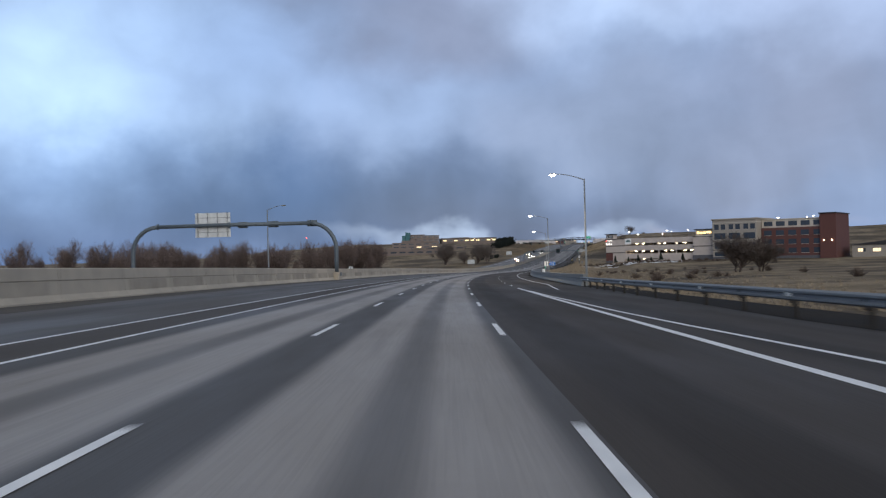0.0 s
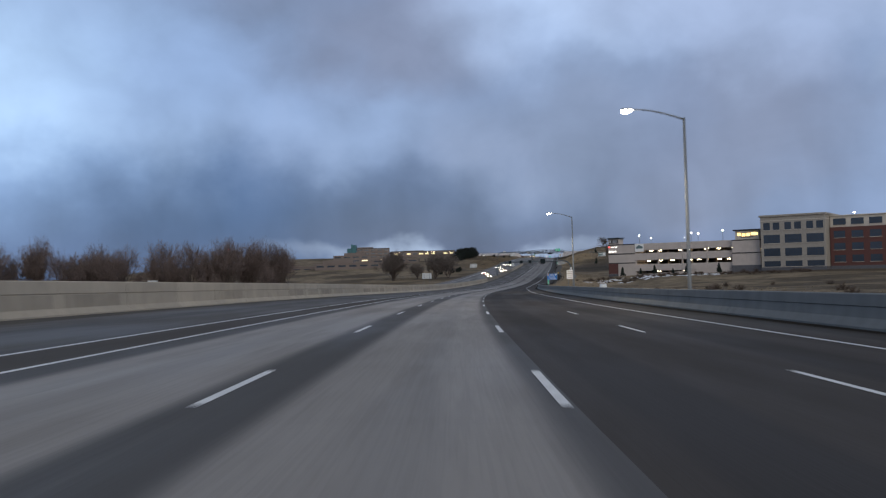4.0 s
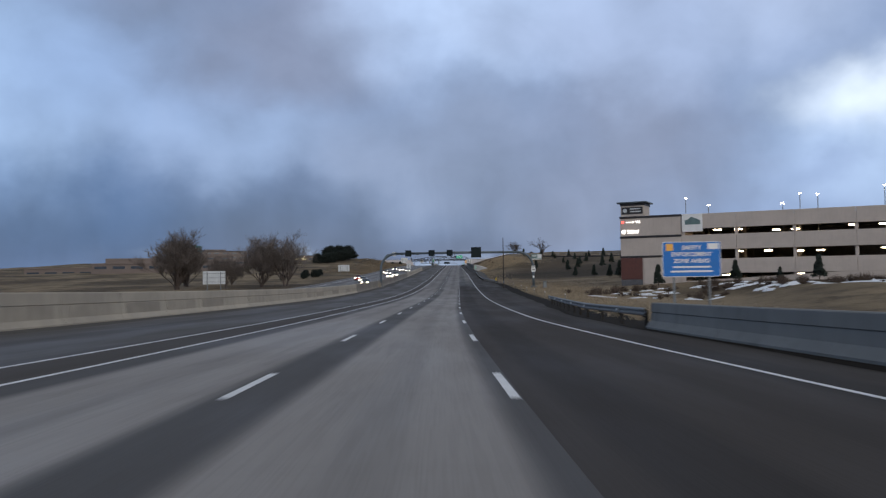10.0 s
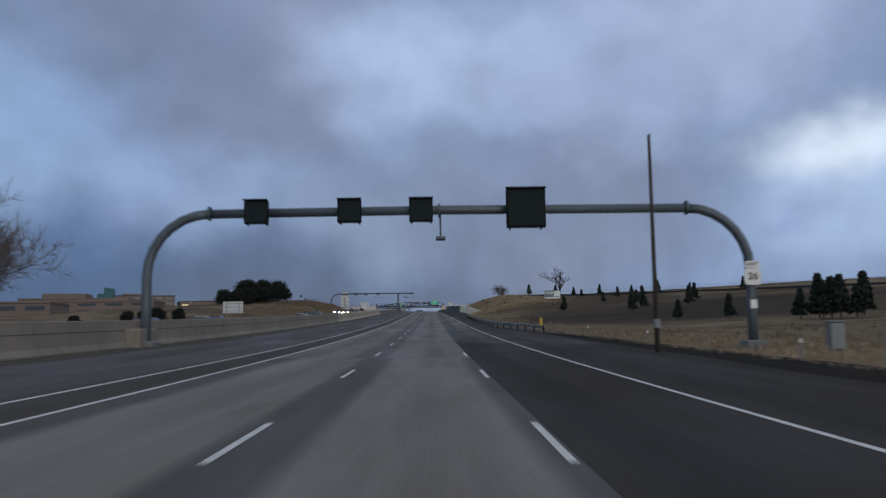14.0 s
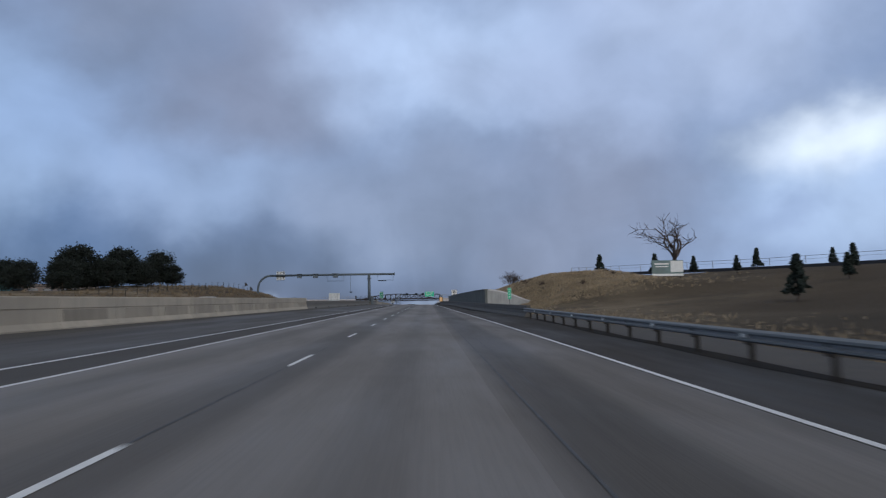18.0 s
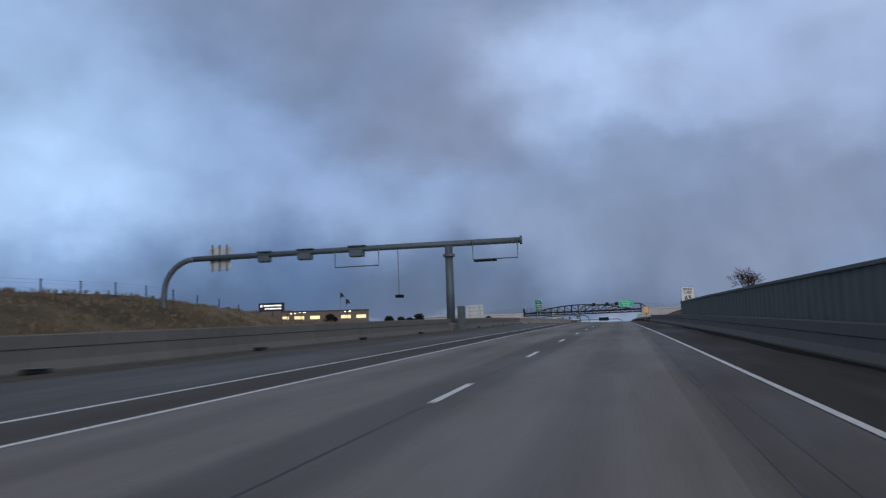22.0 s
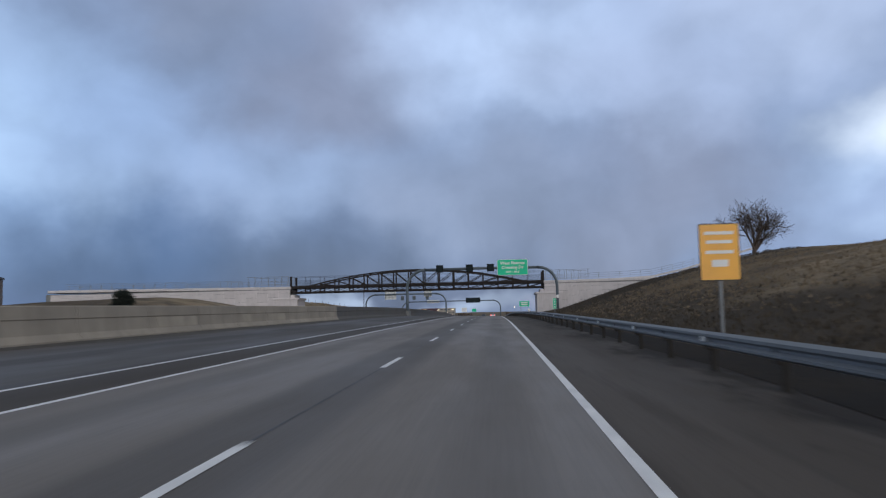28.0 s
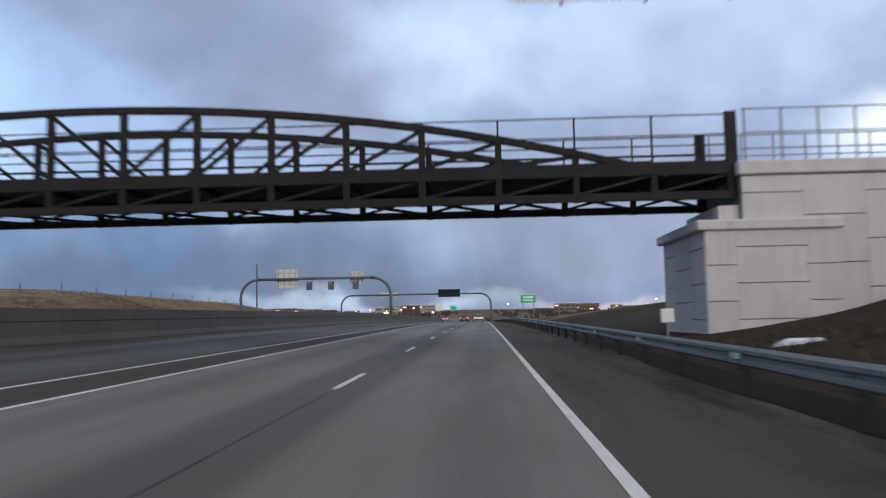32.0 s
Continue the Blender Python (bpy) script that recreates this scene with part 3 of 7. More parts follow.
class Geo:
    """Vertices and faces of one mesh, built up piece by piece."""

    def __init__(self):
        self.v, self.f, self.uv = [], [], None

    def add(self, vs, fs):
        k = len(self.v)
        self.v += [tuple(p) for p in vs]
        self.f += [tuple(i + k for i in q) for q in fs]
        return self

    def box(self, c, size, b=0.0, turn=0.0, tip=0.0):
        """A box round c, its edges chamfered by b, turned about z and tipped about x (degrees)."""
        hx, hy, hz = (q / 2 for q in size)
        m = Matrix.Translation(c) @ Matrix.Rotation(radians(turn), 4, "Z") @ Matrix.Rotation(radians(tip), 4, "X")
        if b <= 0:
            vs = [m @ Vector((x * hx, y * hy, z * hz)) for x in (-1, 1) for y in (-1, 1) for z in (-1, 1)]
            return self.add(vs, [(0, 1, 3, 2), (4, 6, 7, 5), (0, 4, 5, 1), (2, 3, 7, 6), (0, 2, 6, 4), (1, 5, 7, 3)])
        b = min(b, hx * 0.95, hy * 0.95, hz * 0.95)
        vs, idx = [], {}
        for x in (-1, 1):
            for y in (-1, 1):
                for z in (-1, 1):
                    for ax in range(3):
                        p = [x * hx, y * hy, z * hz]
                        for o in range(3):
                            if o != ax:
                                p[o] -= (x, y, z)[o] * b
                        idx[(x, y, z, ax)] = len(vs)
                        vs.append(m @ Vector(p))
        fs = []
        for ax in range(3):
            o1, o2 = [o for o in range(3) if o != ax]
            for sg in (-1, 1):
                q = []
                for a, c2 in ((-1, -1), (1, -1), (1, 1), (-1, 1)):
                    k = [0, 0, 0]
                    k[ax], k[o1], k[o2] = sg, a, c2
                    q.append(idx[(*k, ax)])
                fs.append(tuple(q))
            for a in (-1, 1):
                for c2 in (-1, 1):
                    q = []
                    for sg, which in ((-1, o1), (1, o1), (1, o2), (-1, o2)):
                        k = [0, 0, 0]
                        k[ax], k[o1], k[o2] = sg, a, c2
                        q.append(idx[(*k, which)])
                    fs.append(tuple(q))
        for x in (-1, 1):
            for y in (-1, 1):
                for z in (-1, 1):
                    fs.append(tuple(idx[(x, y, z, k)] for k in range(3)))
        return self.add(vs, fs)

    def tube(self, pts, r, n=8, cap=True):
        """A round bar along pts; r is one radius or one for each point."""
        pts = [Vector(p) for p in pts]
        rs = r if isinstance(r, (list, tuple)) else [r] * len(pts)
        vs, side = [], None
        for i, p in enumerate(pts):
            d = (pts[min(i + 1, len(pts) - 1)] - pts[max(i - 1, 0)]).normalized()
            if side is None:
                side = d.cross(Vector((0, 0, 1)))
                if side.length < 0.05:
                    side = Vector((1, 0, 0))
            side = (side - d * side.dot(d)).normalized()
            up2 = d.cross(side)
            vs += [p + (side * math.cos(a) + up2 * math.sin(a)) * rs[i] for a in (2 * math.pi * k / n for k in range(n))]
        fs = [(i * n + k, i * n + (k + 1) % n, (i + 1) * n + (k + 1) % n, (i + 1) * n + k) for i in range(len(pts) - 1) for k in range(n)]
        if cap:
            fs += [tuple(range(n - 1, -1, -1)), tuple((len(pts) - 1) * n + k for k in range(n))]
        return self.add(vs, fs)

    def prism(self, outline, d0, d1, plane="xz"):
        """A flat outline given thickness from d0 to d1 along the third axis."""
        n = len(outline)
        put = {"xz": lambda a, b, d: (a, d, b), "xy": lambda a, b, d: (a, b, d), "yz": lambda a, b, d: (d, a, b)}[plane]
        vs = [put(a, b, d0) for a, b in outline] + [put(a, b, d1) for a, b in outline]
        fs = [tuple(range(n)), tuple(range(2 * n - 1, n - 1, -1))] + [(i, n + i, n + (i + 1) % n, (i + 1) % n) for i in range(n)]
        return self.add(vs, fs)

    def sweep(self, profile, line, close=True):
        """A closed profile of (u, h) carried along a list of (s, shift) on the road."""
        n, vs = len(profile), []
        for s, sh in line:
            vs += [rd(s, u + sh, h) for u, h in profile]
        fs = [(i * n + k, i * n + (k + 1) % n, (i + 1) * n + (k + 1) % n, (i + 1) * n + k) for i in range(len(line) - 1) for k in range(n)]
        if close:
            fs += [tuple(range(n - 1, -1, -1)), tuple((len(line) - 1) * n + k for k in range(n))]
        return self.add(vs, fs)


def mesh_of(g, name, mat, smooth=False):
    me = bpy.data.meshes.new(name)
    me.from_pydata(g.v, [], g.f)
    if g.uv:
        lay = me.uv_layers.new(name="UVMap")
        flat2 = np.array([g.uv[l.vertex_index] for l in me.loops], dtype=np.float32).ravel()
        lay.data.foreach_set("uv", flat2)
    me.materials.append(mat)
    if smooth:
        me.polygons.foreach_set("use_smooth", [True] * len(me.polygons))
    me.update()
    return me


def part(name, g, mat, parent=None, label="", smooth=False, m=None):
    """Links a mesh as one object, under a thing or a part if a parent is given."""
    me = g if isinstance(g, bpy.types.Mesh) else mesh_of(g, name, mat, smooth)
    ob = new(name, me)
    if parent is not None:
        ob.parent = parent
    if m is not None:
        ob.matrix_basis = m
    return tagged(ob, label)


def thing(name, m, label, category, group="", kind=""):
    ob = new(name)
    ob.empty_display_size = 0.3
    ob.matrix_basis = m
    return tagged(ob, label, category, group, kind)


def setting(name, g, mat, label, category, smooth=False):
    return tagged(part(name, g, mat, None, "", smooth), label, category, "", "structure")


def lettering(name, text, size, mat, parent, m, spacing=1.0, depth=0.004):
    """Words in the built-in font as a mesh."""
    cu = bpy.data.curves.new(name, "FONT")
    cu.body, cu.size, cu.extrude, cu.align_x, cu.align_y, cu.space_character = text, size, depth, "CENTER", "CENTER", spacing
    cu.resolution_u = 3
    cu.offset = size * 0.03
    tmp = bpy.data.objects.new(name, cu)
    scene.collection.objects.link(tmp)
    me = bpy.data.meshes.new_from_object(tmp.evaluated_get(bpy.context.evaluated_depsgraph_get()))
    bpy.data.objects.remove(tmp)
    bpy.data.curves.remove(cu)
    me.materials.clear()
    me.materials.append(mat)
    return part(name, me, mat, parent, "", False, m)


FACE = Matrix.Rotation(radians(90), 4, "X")  # turns lettering upright, facing back down the road

# ------------------------------------------------------------------ ground
U_R = [8, 13, 18, 26, 36, 46, 80, 150, 260]
R_ROWS = {
    -400: [-0.1, -0.8, -1.2, -1.2, -1, -1, -0.5, 0, 1], 60: [-0.2, -0.3, -1.0, -1.3, -1.2, -1, -0.8, -0.4, 1], 300: [-0.2, -0.3, -0.8, -1, -0.8, -0.6, -0.2, 0.5, 2],
    345: [-0.1, -0.1, -0.4, -0.8, -0.9, -0.5, 1.0, 1.4, 2], 400: [-0.1, -0.1, -0.5, -1.1, -1.0, 1.0, 1.9, 2.0, 3], 450: [-0.1, -0.1, 0, 0.0, 0.5, 1.2, 1.7, 2, 4], 540: [-0.1, 0.0, 0.1, 0.2, 0.4, 0.8, 2.6, 5, 8],
    610: [-0.1, 0.1, 0.3, 0.5, 1.2, 2.4, 5.2, 8, 10], 632: [-0.1, 0.3, 0.6, 1.2, 2.0, 3.4, 6, 8.6, 11], 645: [-0.1, 0.5, 2.4, 3.9, 3.4, 4.4, 6.5, 9, 12], 665: [-0.1, 2.9, 4.9, 5.4, 3.9, 4.9, 6.4, 10, 13],
    700: [-0.1, 2.9, 4.6, 6.1, 5.5, 5.4, 7, 10, 13], 740: [-0.1, 1.3, 3.4, 6.1, 6.5, 6.2, 7, 10.5, 14], 775: [-0.1, 0.7, 1.3, 2.3, 4.0, 5.0, 7, 9, 12], 800: [-0.1, 0.6, 1.2, 2.3, 4.2, 5.6, 8, 9, 10],
    870: [0.1, 0.9, 1.9, 3.3, 4.8, 5.6, 6.4, 7.2, 8], 960: [0.3, 1.3, 2.8, 5.0, 7.0, 8.2, 9.6, 10.4, 10], 1010: [0.5, 1.6, 3.3, 5.8, 8.2, 10.4, 12, 12, 11],
    1030: [0.4, 0.9, 2.0, 3.8, 7.6, 10.6, 12, 12, 11], 1064: [-0.1, 0.6, 1.6, 2.6, 3.8, 5.4, 6, 5, 5], 1400: [-0.1, 0.4, 0.8, 1.2, 1.5, 1.6, 2, 2, 2], 4000: [-0.1, 0.2, 0.3, 0.5, 0.5, 0.5, 0, 0, 0]}
U_L = [-34, -40, -48, -60, -80, -120, -180, -260]
L_ROWS = {
    -400: [-0.2, -1.2, -2, -2, -2, -2, -2, -2], 300: [-0.2, -0.8, -1.0, -0.8, -0.7, -1.0, -3.0, -5.0], 430: [-0.2, -0.8, -1.2, -1.2, -1.4, -2.4, -4.0, -5.0], 520: [-0.2, -0.3, -0.4, -0.5, -0.6, -0.8, -1.2, -1.2],
    600: [-0.2, 0.2, 0.6, 0.8, 0.8, 0.8, 0.9, 1.0], 670: [-0.1, 1.5, 2.8, 3.2, 2.8, 1.6, 0.6, 0.2], 735: [-0.1, 3.1, 5.0, 5.2, 4.2, 2.6, 1.2, 0.2], 790: [-0.1, 0.9, 1.5, 1.6, 1.3, 1.8, 1.6, 0.6], 850: [-0.1, 0.8, 1.3, 1.2, 1.3, 2.6, 3.2, 2.6],
    950: [-0.1, 0.7, 1.0, 1.0, 1.4, 3, 5.4, 5.6], 988: [-0.1, 1.9, 3.5, 3.8, 2.8, 3, 5, 6], 1012: [-0.1, 0.5, 1.2, 1.6, 2.0, 2.5, 5, 6], 1040: [-0.1, 1.4, 2.8, 3.2, 3.0, 2, 1, 1], 1090: [-0.1, 2.0, 4.2, 5.2, 5, 4, 2, 2], 1120: [-0.1, 1.8, 4.0, 4.8, 4.4, 3, 2, 2], 1250: [-0.1, 1.2, 2.0, 2.2, 2, 1.5, 1, 1], 1500: [-0.1, 0.2, 0.2, 0, 0, 0, 0, 0], 4000: [-0.1, 0, 0, 0, 0, 0, 0, 0]}


def table(rows, us, s, u):
    ks = sorted(rows)
    s = min(max(s, ks[0]), ks[-1])
    for a, b in zip(ks, ks[1:]):
        if a <= s <= b:
            k = (s - a) / (b - a)
            k = k * k * (3 - 2 * k)
            w = np.abs(us)
            return float(np.interp(abs(u), w, rows[a])) * (1 - k) + float(np.interp(abs(u), w, rows[b])) * k
    return 0.0


def right_rail(s):
    """How far to the right of the driving line the barrier or rail stands."""
    return float(np.interp(s, [-400, 0, 40, 64, 90, 176, 240, 282, 327, 338, 372, 450, 500, 525, 556, 610, 657, 722, 797, 900, 4000], [13, 8.3, 9.0, 10.0, 10.6, 10.4, 9.6, 8.8, 7.6, 7.4, 9.6, 11.0, 10.6, 7.6, 7.1, 7.4, 5.7, 5.3, 4.4, 3.9, 3.9]))


def land(s, u):
    """Height of the open ground over the roadway's own level."""
    e = right_rail(s) + 0.6
    if u > e:
        k = min(1.0, (u - e) / 3.0)
        h = table(R_ROWS, U_R, s, u) * k + -0.12 * (1 - k)
    elif u < -33.5:
        h = table(L_ROWS, U_L, s, max(u, -260))
    else:
        return -0.35
    rough = noise.fractal(Vector((s * 0.05, u * 0.05, 0)), 1.0, 2.0, 4) * 0.35 * min(1, max(abs(u) - 9, 0) / 25)
    return h + rough


def ground_sheet():
    g = Geo()
    ss = list(np.arange(-400, -100, 25)) + list(np.arange(-100, 1240, 4)) + list(np.arange(1240, 2000, 20)) + list(np.arange(2000, 3950, 100))
    us = [-300, -260, -220, -190, -160, -140, -120, -105, -92, -80, -70, -62, -56, -51, -47, -43, -40, -37, -34.5, -33.4, -15.6, 4.0]
    right = [0.5, 1.6, 3.2, 5.0, 7, 9.5, 12, 15, 18.5, 22, 26, 31, 37, 44, 54, 66, 80, 97, 118, 145, 180, 220, 260]
    rows = []
    for s in ss:
        e = right_rail(s)
        line = us + [e + r for r in right]
        row = []
        for i, u in enumerate([-760] + line + [e + 700]):
            row.append(len(g.v))
            p = rd(s, u, 0)
            edge = i == 0 or i == len(line) + 1
            g.v.append((p.x, p.y, -18.0) if edge else tuple(rd(s, u, land(s, u))))
        rows.append(row)
    for a, b in zip(rows, rows[1:]):
        g.f += [(a[i], a[i + 1], b[i + 1], b[i]) for i in range(len(a) - 1)]
    # the plain beyond, in rings out to the horizon
    k0, rings, n = len(g.v), [0, 150, 320, 600, 1100, 1900, 3000, 4800], 72
    for r in rings:
        for k in range(n):
            a = 2 * math.pi * k / n
            x, y = 120 + math.cos(a) * r, 500 + math.sin(a) * r
            z = -16.0 + noise.fractal(Vector((x * 0.0012, y * 0.0012, 3)), 1.0, 2.0, 3) * (4 + r * 0.004)
            g.v.append((x, y, z))
    g.f += [(k0 + i * n + k, k0 + i * n + (k + 1) % n, k0 + (i + 1) * n + (k + 1) % n, k0 + (i + 1) * n + k) for i in range(len(rings) - 1) for k in range(n)]
    return g


setting("ground", ground_sheet(), M_GROUND, "rolling winter grassland with dry straw and bare earth", "ground", True)


# ------------------------------------------------------------------ carriageways
def strip(s0, s1, left, right, h=0.0, step=4.0, cols=1):
    """A sheet along the road between two edges, which may be numbers or functions of s."""
    g = Geo()
    g.uv = []
    n = max(2, int((s1 - s0) / step) + 1)
    for s in np.linspace(s0, s1, n):
        a = left(s) if callable(left) else left
        b = right(s) if callable(right) else right
        for k in range(cols + 1):
            u = a + (b - a) * k / cols
            g.v.append(tuple(rd(s, u, h)))
            g.uv.append((u - lane(s), float(s)))
    w = cols + 1
    g.f = [(i * w + k, i * w + k + 1, (i + 1) * w + k + 1, (i + 1) * w + k) for i in range(n - 1) for k in range(cols)]
    return g


S0, S1 = -120.0, 1900.0
BAR_L = -15.2  # face of the median barrier


def bar_face(s):
    """The median barrier swings out round the toll gantry's post."""
    return float(np.interp(s, [640, 680, 715, 733, 745, 775, 800], [-15.2, -14.5, -13.7, -13.35, -13.35, -14.6, -15.2]))



def lane(s):
    """The line on the left of the lane that is driven; the car wanders within it."""
    return float(np.interp(s, [-120, 0, 147, 206, 245, 298, 328, 360, 390, 421, 450, 515, 547, 610, 673, 705, 748, 768, 800, 926, 989, 1100, 4000], [-2.6, -2.6, -2.6, -2.68, -2.72, -2.75, -2.56, -2.38, -2.26, -2.28, -2.4, -2.68, -2.82, -3.1, -2.92, -2.72, -2.42, -2.5, -2.55, -2.28, -2.36, -2.4, -2.4]))


def lane_r(s):
    return lane(s) + 3.66


def edge_right(s):
    return float(np.interp(s, [40, 52, 71, 160, 189, 278, 336, 430, 522, 554, 585, 618, 650, 682, 713, 775, 811, 930, 1005, 4000], [5.0, 6.8, 8.1, 7.7, 7.6, 6.4, 4.7, 4.8, 4.6, 4.3, 4.0, 3.5, 3.0, 2.65, 2.28, 1.45, 0.98, 1.15, 1.05, 1.05]))


road = setting("road", strip(S0, 452, lambda s: lane(s) - 3.6, lambda s: lane_r(s) + 0.1, 0.0), M_LANE, "pale worn concrete motorway lanes with dark wheel paths", "road")
setting("road_uphill", strip(452, S1, lambda s: lane(s) - 3.6, lambda s: lane_r(s) + 0.1 if s < 786 else edge_right(s) - 0.02, 0.0), M_LANEUP, "grey worn concrete motorway lanes with dark middle stripes", "road")
setting("road_right_lane", strip(S0, 470, lambda s: lane_r(s) + 0.1, lambda s: right_rail(s) + 0.9), M_ASPH, "dark asphalt right lane and shoulder", "road")
setting("road_right_lane_hill", strip(470, 785, lambda s: lane_r(s) + 0.1, lambda s: edge_right(s) - 0.1), M_LANEUPR, "pale grey-brown worn concrete right lane", "road")
setting("road_shoulder_hill", strip(470, 785, lambda s: edge_right(s) - 0.1, lambda s: right_rail(s) + 0.9), M_SHLD, "dark stained shoulder below the guard rail", "road")
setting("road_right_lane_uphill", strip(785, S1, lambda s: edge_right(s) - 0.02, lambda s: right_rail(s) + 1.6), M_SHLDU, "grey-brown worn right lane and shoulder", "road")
setting("road_express_lane", strip(S0, S1, BAR_L - 0.3, lambda s: lane(s) - 3.6), M_EXPR, "grey asphalt express lane and inner shoulder", "road")
setting("road_far_carriageway", strip(S0, S1, -33.8, BAR_L - 0.3, -0.03), M_OPP, "opposing motorway carriageway behind the median barrier", "road")


def ramp_line(s):
    return float(np.interp(s, [-120, 10, 22, 40, 50], [11.0, 5.85, 5.1, 4.7, 4.65]))


def stripe(name, fn, s0, s1, w, label):
    return setting(name, strip(s0, s1, lambda s: fn(s) - w / 2, lambda s: fn(s) + w / 2, 0.005, 6.0), M_LINE, label, "road marking")


stripe("edge_line_right", edge_right, 52, S1, 0.13, "white painted right edge line")
stripe("edge_line_gore", lambda s: 4.5, S0, 56, 0.2, "broad white painted gore line")
stripe("edge_line_ramp", ramp_line, S0, 48, 0.15, "white painted slip road edge line")
stripe("buffer_line_inner", lambda s: lane(s) - 3.62, S0, S1, 0.12, "white painted express lane buffer line")
stripe("buffer_line_outer", lambda s: lane(s) - 5.15, S0, S1, 0.12, "white painted express lane buffer line")
setting("road_buffer", strip(S0, S1, lambda s: lane(s) - 5.08, lambda s: lane(s) - 3.7, 0.003), M_BUFF, "dark asphalt strip between the double white lines", "road")
stripe("shoulder_line_far", lambda s: -30.6, S0, S1, 0.15, "white painted shoulder line")


def dash_rows(u_of, s0, s1, shift=0.0, w=0.115):
    """Broken lane lines, ten feet long every forty."""
    s = 39.85 + shift - 12.175 * 10
    while s < s1:
        if s >= s0:
            part("lane_dash", strip(s, s + 3.2, u_of(s) - w / 2, u_of(s + 3) + w / 2, 0.006, 3.2), M_LINE, road)
        s += 12.175


dash_rows(lane, -60, 1300)
dash_rows(lane_r, -60, 455)
dash_rows(lambda s: 4.6, 62, 150)
dash_rows(lambda s: -21.5, -60, 1300, 5)
dash_rows(lambda s: -25.2, -60, 1300, 5)
# long seam where the dropped lane was paved over
setting("paving_seam", strip(478, 772, lambda s: lane(s) + 4.1, lambda s: lane(s) + 4.14, 0.004, 8.0), plain("tarred_seam", (0.03, 0.03, 0.03), 0.6), "dark tarred paving seam", "road")
TAR = MATS["tarred_seam"]
setting("paving_seam_lane", strip(470, 1010, lambda s: lane(s) - 0.018, lambda s: lane(s) + 0.018, 0.003, 8.0), TAR, "thin dark seam under the lane line", "road")
setting("paving_seam_outer", strip(560, 760, lambda s: lane(s) + 4.5, lambda s: lane(s) + 4.52, 0.004, 8.0), TAR, "thin dark paving seam", "road")
setting("verge_gravel", strip(S0, S1, BAR_L - 0.1, lambda s: bar_face(s) + 1.6 + 0.4 * math.sin(s * 0.07) + 0.2 * math.sin(s * 0.31), 0.006, 3.0), M_GRAVEL, "brown grit swept against the median barrier", "gravel")
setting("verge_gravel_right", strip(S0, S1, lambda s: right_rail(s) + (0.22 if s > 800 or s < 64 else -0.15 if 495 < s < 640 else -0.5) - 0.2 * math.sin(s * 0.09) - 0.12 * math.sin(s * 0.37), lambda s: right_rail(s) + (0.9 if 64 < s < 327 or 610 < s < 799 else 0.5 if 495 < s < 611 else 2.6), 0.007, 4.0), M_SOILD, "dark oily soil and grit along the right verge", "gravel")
setting("verge_grit_hill", strip(497, 640, lambda s: right_rail(s) + 0.42 + 0.12 * math.sin(s * 0.4), lambda s: right_rail(s) + 3.4 + 0.3 * math.sin(s * 0.23), 0.011, 3.0), M_GRIT, "grey grit verge behind the guard rail", "gravel")


# ------------------------------------------------------------------ barriers and guard rails
def barrier(name, u_of, s0, s1, height, mat, side, label, seg=6.1, panels=False):
    """A concrete safety barrier in cast lengths; side is +1 when its face looks to the right."""
    root = thing(name, Matrix.Identity(4), label, "barrier", "", "structure")
    hh = height
    prof = [(0.0, -0.3), (0.0, 0.07), (-0.17, 0.3), (-0.22, hh * 0.62), (-0.19, hh * 0.65), (-0.22, hh - 0.03), (-0.25, hh), (-0.50, hh), (-0.52, hh - 0.03), (-0.6, 0.2), (-0.62, -0.3)]
    stain = [(-0.166, 0.315), (-0.206, hh * 0.60), (-0.226, hh * 0.60), (-0.186, 0.315)]
    rnd2 = random.Random(int(s0) + 7)
    s = s0
    while s < s1 - 0.5:
        e = min(s + seg, s1)
        pr = [(u * side, h) for u, h in prof]
        cast = part("barrier_length", Geo().sweep(pr if side > 0 else pr[::-1], [(q, u_of(q)) for q in np.linspace(s + 0.012, e - 0.012, 3)]), mat, root)
        if panels and rnd2.random() < 0.75:
            a, b2 = s + rnd2.uniform(0.2, 1.2), e - rnd2.uniform(0.2, 1.2)
            part("stained_panel", Geo().sweep([(u * side, h) for u, h in stain], [(q, u_of(q)) for q in np.linspace(a, b2, 3)]), M_BARS, cast, "darker weathered band")
        s = e
    return root


barrier("median_barrier", bar_face, -60, 428, 1.36, M_BARR, 1, "tall tan weathered concrete median barrier with stained bands", 6.1, True)
barrier("median_barrier_grey", bar_face, 428, 550, 1.36, M_BARW, 1, "tall grey-brown sooty concrete median barrier")
barrier("median_barrier_tan", bar_face, 550, 648, 1.36, M_BARR, 1, "tall tan weathered concrete median barrier with stained bands", 6.1, True)
barrier("median_barrier_low", bar_face, 648, 800, 0.98, M_BARL, 1, "low grey weathered concrete median barrier with drain slots")
barrier("median_barrier_mid", lambda s: BAR_L, 800, 880, 0.98, M_BARM, 1, "low tan weathered concrete median barrier with drain slots")
barrier("median_barrier_upper", lambda s: BAR_L, 880, 941, 1.3, M_BARM, 1, "tall tan stained concrete median barrier", 6.1, True)
barrier("median_barrier_end", lambda s: BAR_L, 941, 1300, 1.3, M_BARD, 1, "tall grey concrete median barrier")
barrier("ramp_barrier", right_rail, 64, 327, 0.95, M_BARG, -1, "grey concrete safety barrier along the slip road")
barrier("wall_barrier", right_rail, 610, 799, 0.95, M_BARD, -1, "dark grey concrete safety barrier below the retaining wall")


